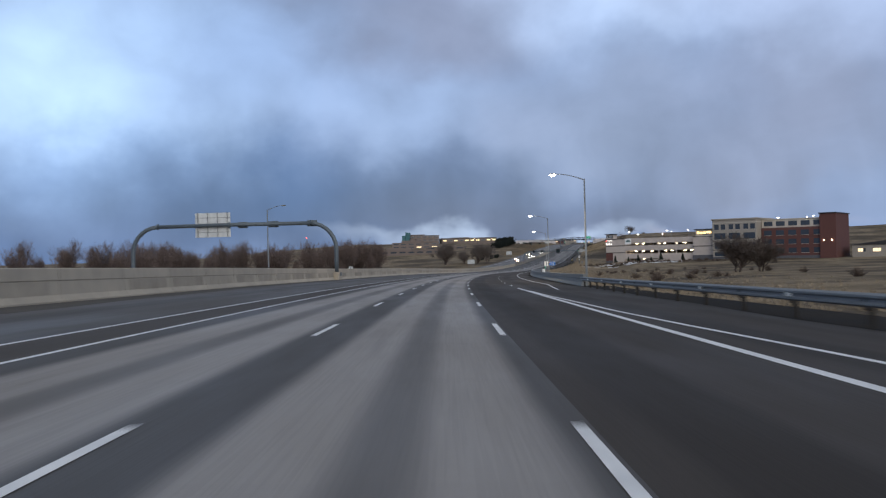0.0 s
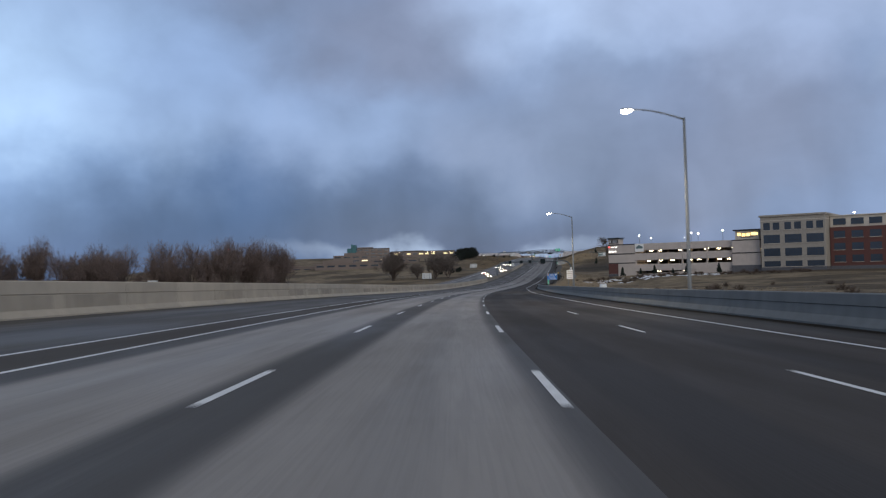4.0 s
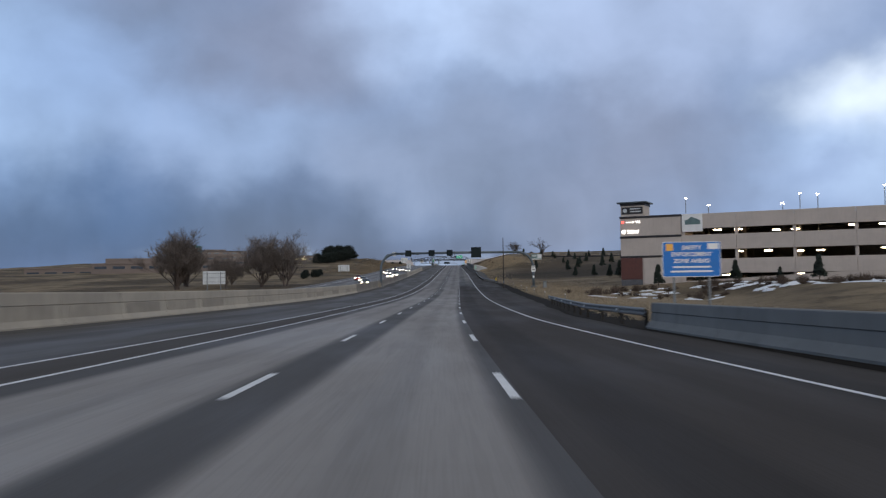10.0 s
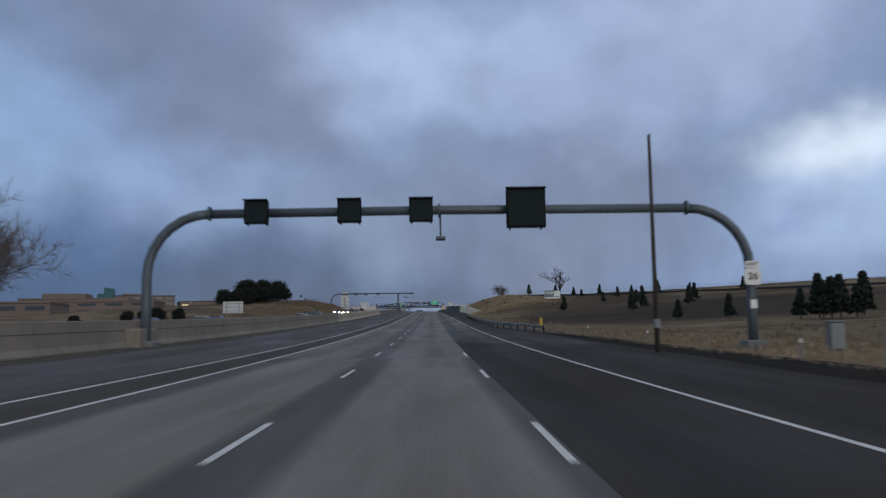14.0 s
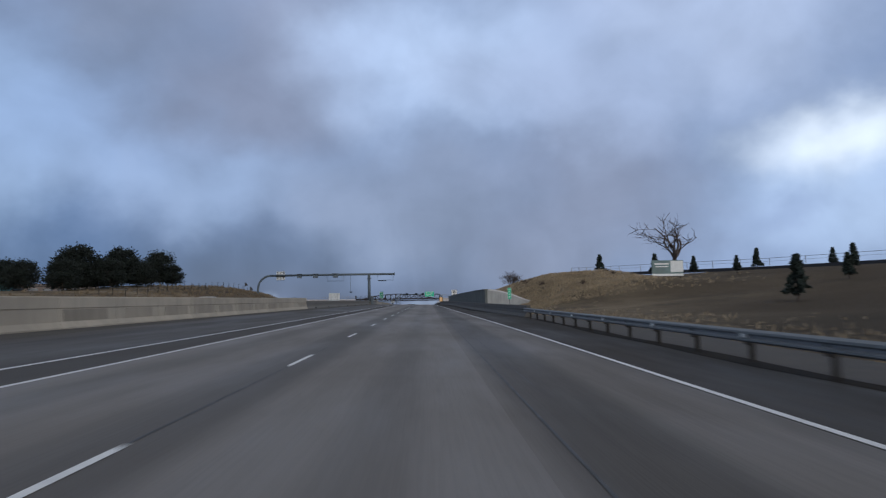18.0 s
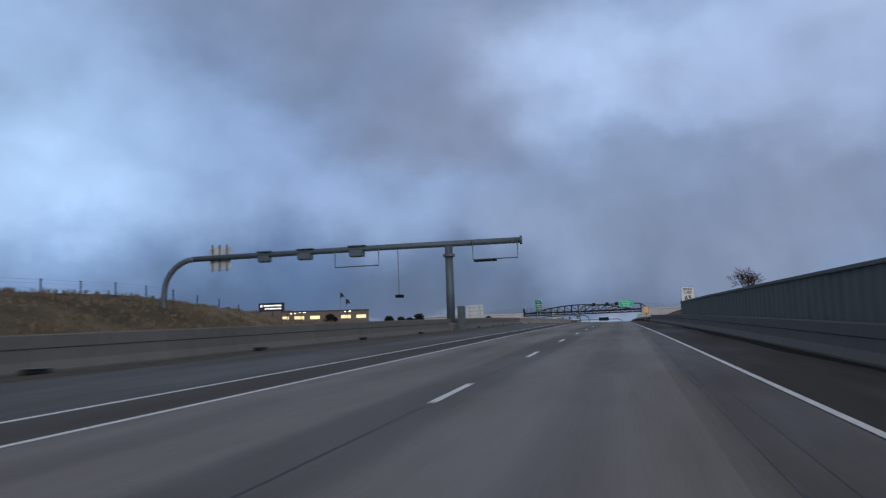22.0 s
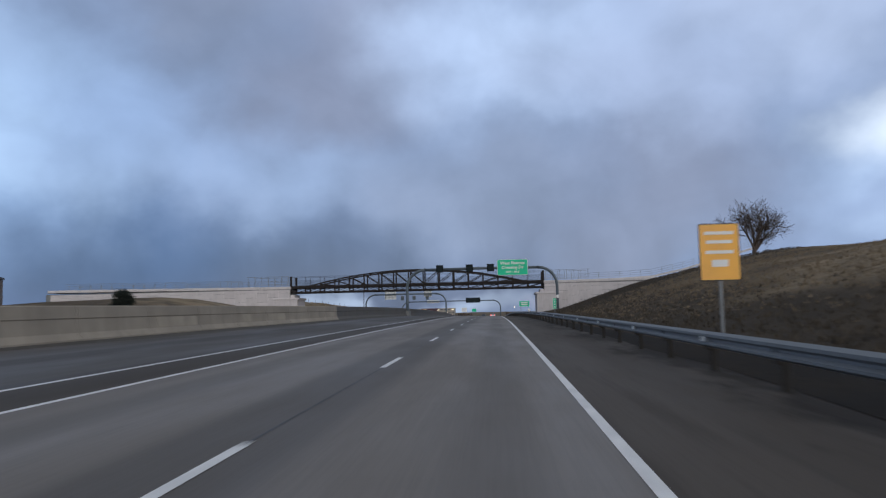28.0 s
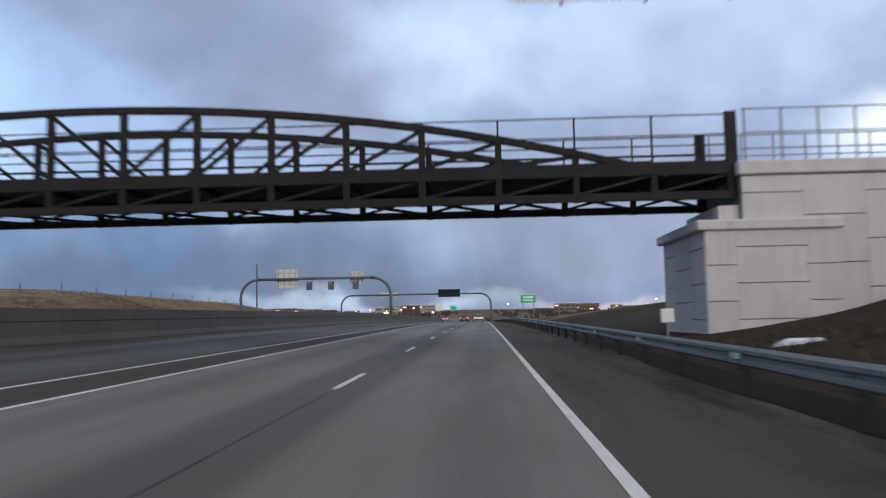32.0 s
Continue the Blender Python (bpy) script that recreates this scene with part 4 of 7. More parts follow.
def guard_rail(s0, s1, label, u_of=right_rail, lead=0.0):
    """A galvanised W-beam on posts, with reflectors."""
    root = thing("guard_rail", Matrix.Identity(4), label, "guard rail", "roadside guard rails", "structure")
    w = [(0.0, 0.46), (-0.06, 0.50), (-0.06, 0.54), (0.0, 0.58), (0.0, 0.62), (-0.06, 0.66), (-0.06, 0.71), (0.0, 0.76), (0.01, 0.76), (-0.045, 0.70), (-0.045, 0.67), (0.015, 0.625), (0.015, 0.575), (-0.045, 0.54), (-0.045, 0.51), (0.01, 0.46)]
    s = s0
    post = Geo().box((0.14, 0, 0.30), (0.12, 0.09, 0.85), 0.01)
    post_me = mesh_of(post, "post", M_POSTW)
    blk_me = mesh_of(Geo().box((0.05, 0, 0.61), (0.12, 0.14, 0.33), 0.01), "spacer", M_POSTW)
    ref_me = mesh_of(Geo().box((-0.05, -0.03, 0.66), (0.06, 0.26, 0.09), 0.005), "reflector", M_SIGNW)
    while s < s1 - 0.3:
        e = min(s + 3.81, s1)
        part("rail_beam", Geo().sweep(w, [(q, u_of(q)) for q in np.linspace(s, e + 0.05, 3)]), M_STEEL, root)
        s = e
    k = 0
    for s in np.arange(s0 + 0.4, s1, 3.81):
        m = at(s, u_of(s), -0.05)
        part("post", post_me, M_POSTW, root, "", False, m)
        part("spacer", blk_me, M_POSTW, root, "", False, m)
        if k % 2 == 1:
            part("reflector", ref_me, M_SIGNW, root, "", False, m)
        k += 1
    return root


# drain slots at the foot of the low barrier
for s in np.arange(654, 880, 12.2):
    slot = thing("drain_slot", at(s, bar_face(s) + 0.04, 0), "dark drain slot at the foot of the median barrier", "drain", "barrier drains")
    # solid black box: the shade inside the slot, given as colour
    part("opening", Geo().box((0, 0, 0.07), (0.16, 0.9, 0.13), 0.02), M_INK, slot)
    part("lip", Geo().box((0.05, 0, 0.145), (0.2, 1.0, 0.03), 0.01), M_BARG, slot)

guard_rail(-60, 64, "galvanised steel guard rail leading to the slip road barrier")
guard_rail(327, 372, "galvanised steel guard rail after the barrier's end")
guard_rail(500, 610, "galvanised steel guard rail on wooden posts along the hill")
guard_rail(799, 1260, "galvanised steel guard rail under the grassy bank")


# ------------------------------------------------------------------ gantries
def arc(cx, cz, r, a0, a1, n=7):
    return [(cx + r * math.cos(radians(a0 + (a1 - a0) * k / n)), cz + r * math.sin(radians(a0 + (a1 - a0) * k / n))) for k in range(n + 1)]


def hoop(root, u0, u1, foot0, foot1, top, r=3.2, pipe=0.25):
    """A bent steel pipe over the road: two posts, curved shoulders, flanged beam."""
    p0 = [(u0, foot0), (u0, (foot0 + top - r) / 2)] + arc(u0 + r, top - r, r, 180, 90)
    p1 = arc(u1 - r, top - r, r, 90, 0) + [(u1, (foot1 + top - r) / 2), (u1, foot1)]
    part("post", Geo().tube([(u, 0, h) for u, h in p0], pipe, 14), M_PIPE, root, "", True)
    part("post", Geo().tube([(u, 0, h) for u, h in p1], pipe, 14), M_PIPE, root, "", True)
    mid = (u0 + u1) / 2 - 0.5
    part("beam", Geo().tube([(u0 + r, 0, top), (mid, 0, top + 0.06), (u1 - r, 0, top)], pipe * 0.96, 14), M_PIPE, root, "", True)
    for u in (u0 + r, mid, u1 - r):
        part("flange", Geo().tube([(u - 0.06, 0, top + 0.02), (u + 0.06, 0, top + 0.02)], pipe * 1.5, 14), M_PIPE, root)
    for u, h in ((u0, foot0), (u1, foot1)):
        part("footing", Geo().box((u, 0, h - 0.1), (1.1, 1.1, 0.5), 0.06), M_BARG, root)


def lane_screen(root, u, top, w, h, name="lane_sign"):
    """A dark lane control sign clamped on a gantry's beam, facing the traffic."""
    b = part(name, Geo().box((u, -0.55, top), (w, 0.42, h), 0.03), M_DARK, root)
    part("screen", Geo().box((u, -0.775, top), (w * 0.9, 0.03, h * 0.9), 0.01), M_SCREEN, b)
    part("hood", Geo().box((u, -0.85, top + h / 2 + 0.02), (w * 1.04, 0.28, 0.04), 0.01), M_DARK, b)
    for k in (-0.4, 0.4):
        part("bracket", Geo().box((u + k * w, -0.2, top), (0.08, 0.4, h * 1.06), 0.01), M_PIPE, b)
    return b


g1 = thing("lane_gantry", at(463, 0, 0), "grey tubular gantry with four dark lane control signs over the road", "gantry", "tubular gantries")
hoop(g1, -14.9, 16.5, 0.4, 0.0, 7.1)
for u in (-9.15, -4.35, -0.65):
    lane_screen(g1, u, 7.08, 1.22, 1.2)
lane_screen(g1, 4.78, 7.12, 2.02, 2.04)
cam_arm = part("camera_arm", Geo().tube([(0.35, 0, 7.0), (0.35, 0, 5.8)], 0.05, 8), M_PIPE, g1)
part("camera_box", Geo().box((0.35, -0.1, 5.65), (0.5, 0.6, 0.18), 0.04), M_PIPE, cam_arm)
for u in (-15.2,):
    part("plinth", Geo().box((u, 0, 0.45), (0.9, 2.6, 1.5), 0.08), M_BARW, g1)

g3 = thing("exit_gantry", at(1004, 0, 0), "grey tubular gantry carrying a green exit sign and three lane signs", "gantry", "tubular gantries")
hoop(g3, -15.3, 10.9, 0.4, 0.3, 8.35)
for u in (-9.45, -4.25, -0.58):
    lane_screen(g3, u, 8.42, 1.22, 1.22)
part("plinth", Geo().box((-15.3, 0, 0.45), (0.9, 2.6, 1.6), 0.08), M_BARG, g3)
part("notice_plate", Geo().box((10.9, -0.28, 3.2), (0.4, 0.02, 0.55), 0.005), M_SIGNW, g3)


def rounded(w, h, r, n=5):
    out = []
    for cx, cz, a in ((w / 2 - r, h / 2 - r, 0), (-w / 2 + r, h / 2 - r, 90), (-w / 2 + r, -h / 2 + r, 180), (w / 2 - r, -h / 2 + r, 270)):
        out += arc(cx, cz, r, a, a + 90, n)
    return out


def panel(name, root, u, y, h, w, ht, face, rim=M_SIGNW, r=0.12, band=0.05, label=""):
    """A sign plate with a rounded white border, facing back down the road."""
    b = part(name, Geo().prism([(u + a, h + c) for a, c in rounded(w, ht, r)], y, y + 0.03), rim, root, label)
    part("face", Geo().prism([(u + a, h + c) for a, c in rounded(w - 2 * band, ht - 2 * band, max(0.02, r - band))], y - 0.006, y + 0.001), face, b)
    return b


def words(root, text, size, u, y, h, mat=M_SIGNW, spacing=1.05):
    return lettering("lettering", text, size, mat, root, Matrix.Translation((u, y, h)) @ FACE, spacing)


ex = panel("exit_sign", g3, 3.25, -0.5, 8.42, 5.3, 2.75, M_GREEN, r=0.22, band=0.06, label="green motorway exit sign with white letters")
words(ex, "West Flatiron", 0.72, 3.25, -0.512, 9.15)
words(ex, "Crossing Dr", 0.72, 3.25, -0.512, 8.4)
words(ex, "EXIT 1 MILE", 0.42, 3.25, -0.512, 7.62)
for k in (-1.6, 0, 1.6):
    part("stringer", Geo().box((3.25 + k, -0.33, 8.4), (0.08, 0.16, 2.7), 0.01), M_PIPE, ex)


def far_gantry(s, u0, u1, top, signs, label, boxes=(), drop=0.0):
    """A gantry over the opposing lanes: its signs are seen from behind."""
    root = thing("far_side_gantry", at(s, 0, 0), label, "gantry", "tubular gantries")
    hoop(root, u0, u1, 0.0, 1.2, top)
    part("plinth", Geo().box((u1, 0, 0.5), (0.9, 2.6, 1.7), 0.08), M_BARR, root)
    for u, w, h in signs:
        b = part("sign_back", Geo().box((u, 0.55, top + 0.1), (w, 0.04, h), 0.01), M_ALU, root, "bare aluminium back of a sign")
        for k in np.linspace(-0.42, 0.42, 4):
            part("stringer", Geo().box((u + k * w, 0.45, top + 0.1), (0.07, 0.12, h * 1.04), 0.01), M_STEEL, b)
        for k in (-0.3, 0.0, 0.3):
            part("rib", Geo().box((u, 0.50, top + 0.1 + k * h), (w, 0.05, 0.05), 0.01), M_STEEL, b)
    for u in boxes:
        b = part("lane_sign", Geo().box((u, 0.5, top - drop), (1.0 if drop else 1.2, 0.4, 1.45 if drop else 0.75), 0.03), M_PIPE, root)
        part("bracket", Geo().box((u, 0.1, top - drop * 0.6), (0.5, 0.5, 0.12 + drop * 0.4), 0.01), M_STEEL, b)
    return root


far_gantry(97, -40.5, -15.2, 7.4, [(-30.6, 4.4, 3.0)], "grey tubular gantry over opposing lanes with a bare sign back", (-26.8, -23.0, -18.2))
far_gantry(1130, -42.8, -16.0, 8.2, [(-34.6, 3.8, 3.4), (-22.1, 2.5, 2.2)], "grey tubular gantry with sign backs over the opposing lanes", (-30.6, -26.7, -22.3), 1.25)

g2 = thing("toll_gantry", at(738.3, 0.3, -0.45), "long grey tubular gantry on a median post with toll cameras", "gantry", "tubular gantries")
part("post", Geo().tube([(-40.2, 0, 0.0), (-40.2, 0, 3.0)] + [(u, 0, h) for u, h in arc(-37.2, 5.0, 3.0, 180, 90)], 0.25, 14), M_PIPE, g2, "", True)
part("beam", Geo().tube([(-37.2, 0, 8.0), (-20, 0, 8.02), (-7.8, 0, 7.95)], 0.25, 14), M_PIPE, g2, "", True)
part("median_post", Geo().tube([(-13.9, 0, 0.4), (-13.9, 0, 7.8)], [0.36, 0.33], 14), M_PIPE, g2, "", True)
part("collar", Geo().tube([(-13.9, 0, 6.9), (-13.9, 0, 7.1)], 0.5, 14), M_PIPE, g2)
part("plinth", Geo().box((-14.0, 0, 0.75), (1.0, 2.6, 1.3), 0.1), M_BARL, g2)
part("cabinet", Geo().box((-13.25, 1.2, 1.75), (0.6, 0.5, 2.1), 0.04), M_PIPE, g2)
for u, w in ((-21.9, 1.2), (-26.6, 1.2), (-30.4, 1.0)):
    b = part("reader_box", Geo().box((u, -0.1, 7.62), (w, 0.8, 0.55), 0.05), M_PIPE, g2)
    part("reader_plate", Geo().box((u, -0.1, 8.28), (w * 1.3, 0.6, 0.08), 0.02), M_STEEL, b)
for u0, u1 in ((-11.8, -8.1), (-23.8, -19.9)):
    f = part("camera_frame", Geo().tube([(u0, -0.35, 8.1), (u0, -0.35, 6.5), (u1, -0.35, 6.5), (u1, -0.35, 8.1)], 0.05, 8), M_PIPE, g2)
    if u0 > -15:
        part("camera_bar", Geo().box(((u0 * 0.75 + u1 * 0.25) + 0.1, -0.35, 6.38), (1.9, 0.3, 0.16), 0.03), M_DARK, f)
part("end_plate", Geo().tube([(-7.9, 0, 7.95), (-7.75, 0, 7.95)], 0.36, 14), M_PIPE, g2)
sb = part("sign_back", Geo().box((-34.9, 0.4, 8.0), (2.0, 0.06, 2.0), 0.01), M_ALU, g2)
for k in (-0.7, 0.0, 0.7):
    part("stringer", Geo().box((-34.9 + k, 0.3, 8.0), (0.1, 0.16, 2.4), 0.01), M_STEEL, sb)
hang = part("camera_drop", Geo().tube([(-18.3, 0, 7.9), (-18.3, 0, 3.9)], 0.03, 8), M_PIPE, g2)
part("camera_box", Geo().box((-18.2, -0.2, 3.8), (0.6, 0.7, 0.24), 0.05), M_DARK, hang)

# a dark message board gantry further down the hill
g4 = thing("message_gantry", at(1225, 0, 0), "distant grey gantry with a wide dark message board", "gantry", "tubular gantries")
hoop(g4, -41.5, 2.7, 0.0, 0.0, 8.3)
lane_screen(g4, -9.5, 8.5, 6.4, 2.2, "message_board")
sb = part("sign_back", Geo().box((-27.5, 0.5, 8.3), (5.6, 0.05, 1.3), 0.01), M_ALU, g4)


# ------------------------------------------------------------------ street lamps
def street_lamp(s, u, arm, lit, label, height=12.2):
    root = thing("street_lamp", at(s, u, 0), label, "street lamp", "street lamps")
    part("pole", Geo().tube([(0, 0, -1), (0, 0, 0.6), (0, 0, height - 0.4)], [0.16, 0.13, 0.08], 10), M_STEEL, root, "", True)
    part("base", Geo().tube([(0, 0, -1.2), (0, 0, 0.25)], 0.32, 12), M_BARG, root)
    pts = [(arm * k / 6, 0, height - 0.5 + 0.75 * math.sin(math.pi / 2 * k / 6)) for k in range(7)]
    part("arm", Geo().tube(pts, [0.06, 0.055, 0.05, 0.05, 0.045, 0.04, 0.04], 8), M_STEEL, root, "", True)
    hd = part("lamp_head", Geo().box((arm * 1.1, 0, height + 0.26), (0.75, 0.34, 0.16), 0.05), M_STEEL, root)
    if lit:
        part("lens", Geo().tube([(arm * 1.1, 0, height + 0.2), (arm * 1.1, 0, height + 0.08), (arm * 1.1, 0, height + 0.0)], [0.4, 0.36, 0.16], 12), M_LAMPW, hd, "glowing warm lens", True)
        ld = bpy.data.lights.new("street_lamp_light", "SPOT")
        ld.energy, ld.color, ld.spot_size, ld.spot_blend, ld.shadow_soft_size = 1900, (1.0, 0.82, 0.58), radians(150), 0.45, 0.25
        lo = new("street_lamp_light", ld)
        lo.matrix_world = at(s, u, 0) @ pose(arm * 1.1, 0, height - 0.1, 0, 25 if arm < 0 else -25)
    else:
        part("lens", Geo().box((arm * 1.1, 0, height + 0.16), (0.55, 0.26, 0.06), 0.02), M_ALU, hd)
    return root


for s, u in ((94, 14.6), (169, 14.2), (245.5, 13.6)):
    street_lamp(s, u, -3.3, True, "tall galvanised street lamp with a lit warm lens behind the barrier")
street_lamp(134, -34.5, 2.6, False, "tall thin unlit street lamp beyond the opposing lanes")


# ------------------------------------------------------------------ footbridge and its abutments
def bar(g, p, q, w, h):
    """A square steel bar from p to q in the plane y = const."""
    p, q = Vector(p), Vector(q)
    d = q - p
    m = Matrix.Translation((p + q) / 2) @ d.to_track_quat("X", "Z").to_matrix().to_4x4()
    vs = [m @ Vector((x * d.length / 2, y * w / 2, z * h / 2)) for x in (-1, 1) for y in (-1, 1) for z in (-1, 1)]
    return g.add(vs, [(0, 1, 3, 2), (4, 6, 7, 5), (0, 4, 5, 1), (2, 3, 7, 6), (0, 2, 6, 4), (1, 5, 7, 3)])


BR0, BR1, BRB = -39.8, 9.45, 5.25
bridge = thing("foot_bridge", at(1021, 0, 0), "dark weathering steel arched truss footbridge across the motorway", "footbridge")


def arch_top(u):
    return BRB + 4.06 - 0.0062 * (u - (BR0 + BR1) / 2) ** 2


bays = 17
for y in (-2.1, 2.1):
    t = part("truss", bar(Geo(), (BR0, y, BRB + 0.17), (BR1, y, BRB + 0.17), 0.28, 0.3), M_TRUSS, bridge)
    part("deck_beam", bar(Geo(), (BR0, y, BRB + 1.2), (BR1, y, BRB + 1.2), 0.28, 0.5), M_TRUSS, t)
    g = Geo()
    us = np.linspace(BR0 + 2.4, BR1 - 2.4, 25)
    vs = [(a, y + dy, arch_top(a) + dz) for a in us for dy, dz in ((-0.15, -0.13), (0.15, -0.13), (0.15, 0.13), (-0.15, 0.13))]
    g.add(vs, [(i * 4 + k, i * 4 + (k + 1) % 4, i * 4 + 4 + (k + 1) % 4, i * 4 + 4 + k) for i in range(24) for k in range(4)] + [(3, 2, 1, 0), (96, 97, 98, 99)])
    part("arch_chord", g, M_TRUSS, t)
    for k in range(bays + 1):
        u = BR0 + (BR1 - BR0) * k / bays
        top = max(arch_top(u), BRB + 1.4) if 0 < k < bays else BRB + 3.32
        part("upright", bar(Geo(), (u, y, BRB), (u, y, top), 0.24, 0.24 if 0 < k < bays else 0.4), M_TRUSS, t)
        if k < bays:
            u2 = BR0 + (BR1 - BR0) * (k + 1) / bays
            if 1 <= k < bays - 1:
                lo, hi = (u, u2) if k < bays // 2 + 1 else (u2, u)
                part("diagonal", bar(Geo(), (hi, y, BRB + 1.4), (lo, y, max(arch_top(lo) - 0.1, BRB + 1.45)), 0.12, 0.14), M_TRUSS, t)
            part("lower_diagonal", bar(Geo(), (u, y, BRB + 0.28), (u2, y, BRB + 0.98), 0.1, 0.1), M_TRUSS, t)
    # safety rails on slim posts
    for k in range(bays * 1 + 1):
        u = BR0 + (BR1 - BR0) * k / bays
        part("fence_post", bar(Geo(), (u, y * 0.93, BRB + 1.2), (u, y * 0.93, BRB + 3.28), 0.07, 0.07), M_TRUSS, t)
    for h in (1.7, 2.1, 2.5, 3.26):
        part("hand_rail", bar(Geo(), (BR0, y * 0.93, BRB + h), (BR1, y * 0.93, BRB + h), 0.045, 0.045), M_TRUSS, t)
part("deck", Geo().box(((BR0 + BR1) / 2, 0, BRB + 1.12), (BR1 - BR0, 4.0, 0.16), 0.02), M_TRUSS, bridge)
for k in range(bays + 1):
    u = BR0 + (BR1 - BR0) * k / bays
    part("floor_beam", Geo().box((u, 0, BRB + 0.92), (0.2, 4.1, 0.24), 0.02), M_TRUSS, bridge)
    if k < bays:
        u2 = BR0 + (BR1 - BR0) * (k + 1) / bays
        part("wind_brace", bar(Geo(), (u, -2.0, BRB + 0.2), (u2, 2.0, BRB + 0.2), 0.12, 0.1), M_TRUSS, bridge)


def courses(z0, z1, rise, first):
    """Heights of the panels in one column, the lowest one cut short."""
    cuts, z = [z0], z0 + (first or rise)
    while z < z1 - 0.2:
        cuts.append(z)
        z += rise
    return list(zip(cuts, cuts[1:] + [z1]))


def abutment(side, u0, label):
    """A stepped abutment and approach wall of large precast panels; side is the way it runs from the road."""
    root = thing("bridge_abutment", at(1021, 0, 0), label, "abutment", "footbridge abutments", "structure")
    x = lambda d: u0 + side * d
    low = part("bearing_block", Geo().box((x(2.4), 0.3, 1.05), (4.66, 6.26, 5.7), 0.05), M_ABUTC, root)
    random.seed(19)
    for ci, (a, c2) in enumerate(((-3.2, -1.2), (-1.2, 1.3), (1.3, 3.2))):
        for z0, z1 in courses(-1.8, 4.02, 1.3, 0.65 * (ci % 2)):
            part("wall_panel", Geo().box((x(0.04), 0.3 + (a + c2) / 2, (z0 + z1) / 2), (0.16, c2 - a - 0.006, z1 - z0 - 0.035), 0.006), M_ABUT, low)
    for ci, (a, c2) in enumerate(((0.0, 1.1), (1.1, 3.6), (3.6, 4.8))):
        for z0, z1 in courses(-1.8, 4.02, 1.3, 0.65 * ((ci + 1) % 2)):
            for yy in (-2.88, 3.48):
                part("wall_panel", Geo().box((x((a + c2) / 2), yy, (z0 + z1) / 2), (c2 - a - 0.006, 0.16, z1 - z0 - 0.035), 0.006), M_ABUT, low)
    part("block_cap", Geo().box((x(2.3), 0.3, 4.2), (5.2, 6.8, 0.38), 0.05), M_ABUTC, low)
    part("bearing_pad", Geo().box((x(1.1), 0, 4.68), (0.8, 4.6, 0.62), 0.03), M_ABUTC, low)
    # the approach wall and its panels, each a little proud of its joints
    core = part("wall_core", Geo().box((x(26.2), 0, 2.1), (49.4, 5.0, 8.1), 0.02), M_BARG, root)
    random.seed(11)
    for i in range(22):
        a = 1.5 + i * 2.2
        z0, odd = -1.6, i % 2
        while z0 < 5.9:
            hgt2 = (0.9 if odd and z0 < -1 else 1.75)
            z1 = min(z0 + hgt2, 6.02)
            for yy in (-2.56, 2.56):
                part("wall_panel", Geo().box((x(a + 1.1), yy + random.uniform(-0.008, 0.008), (z0 + z1) / 2), (2.192, 0.14, z1 - z0 - 0.035), 0.006), M_ABUT, core)
            z0 = z1
    for i in range(8):
        part("coping", Geo().box((x(1.4 + 6.15 * i + 3.05), 0, 6.34 + i * 0.05), (6.1, 5.3, 0.5), 0.04), M_ABUTC, root)
    # railings on the coping
    for yy in (-2.3, 2.3):
        hi = 2.0
        for d in list(np.arange(0.3, 9, 1.35)) + (list(np.arange(9.6, 46, 2.2)) if side < 0 else []):
            hh2 = hi if d < 9 else 1.25
            part("rail_post", bar(Geo(), (x(d + 1.5), yy, 6.4), (x(d + 1.5), yy, 6.6 + hh2), 0.06, 0.06), M_STEEL, root)
        for h in (0.5, 1.1, 2.0):
            part("rail", bar(Geo(), (x(1.7), yy, 6.6 + h), (x(10.2), yy, 6.6 + h), 0.05, 0.05), M_STEEL, root)
        for h in (0.35, 0.8, 1.25) if side < 0 else ():
            part("rail", bar(Geo(), (x(11.2), yy, 6.65 + h), (x(47), yy, 6.9 + h), 0.04, 0.04), M_STEEL, root)
    return root


def climbing_path():
    """The path climbs the bank beyond the bridge: a pale kerbed slab with a low fence."""
    root = thing("climbing_path", at(1021, 0, 0), "pale concrete path with a thin steel fence climbing the bank", "path", "", "structure")
    line = [(18.0, 6.6), (24.0, 6.7), (30.0, 7.0), (36.0, 8.2), (42.0, 9.9), (49.0, 11.8)]
    for (u0, h0), (u1, h1) in zip(line, line[1:]):
        part("slab", bar(Geo(), (u0, -2.2, h0 - 0.15), (u1 + 0.05, -2.2, h1 - 0.15), 0.5, 0.35), M_ABUTC, root)
        for k in range(3):
            u, h = u0 + (u1 - u0) * k / 3, h0 + (h1 - h0) * k / 3
            part("fence_post", bar(Geo(), (u, -2.2, h), (u, -2.2, h + 1.25), 0.06, 0.06), M_STEEL, root)
        for up2 in (0.45, 0.85, 1.25):
            part("fence_rail", bar(Geo(), (u0, -2.2, h0 + up2), (u1, -2.2, h1 + up2), 0.04, 0.04), M_STEEL, root)


climbing_path()
abutment(1, 8.1, "pale precast panel abutment wall of the footbridge")
abutment(-1, -38.4, "pale precast panel abutment wall across the opposing lanes")

# ------------------------------------------------------------------ ribbed retaining wall with a white curved end
wall = thing("retaining_wall", Matrix.Identity(4), "grey-green ribbed retaining wall on a concrete barrier with white curved end", "retaining wall", "", "structure")
WS0, WS1 = 646, 752


def wall_u(s):
    return right_rail(s) + 0.85


def wall_top(s):
    return float(np.interp(s, [646, 690, 730, 752], [2.55, 2.4, 2.2, 2.05]))


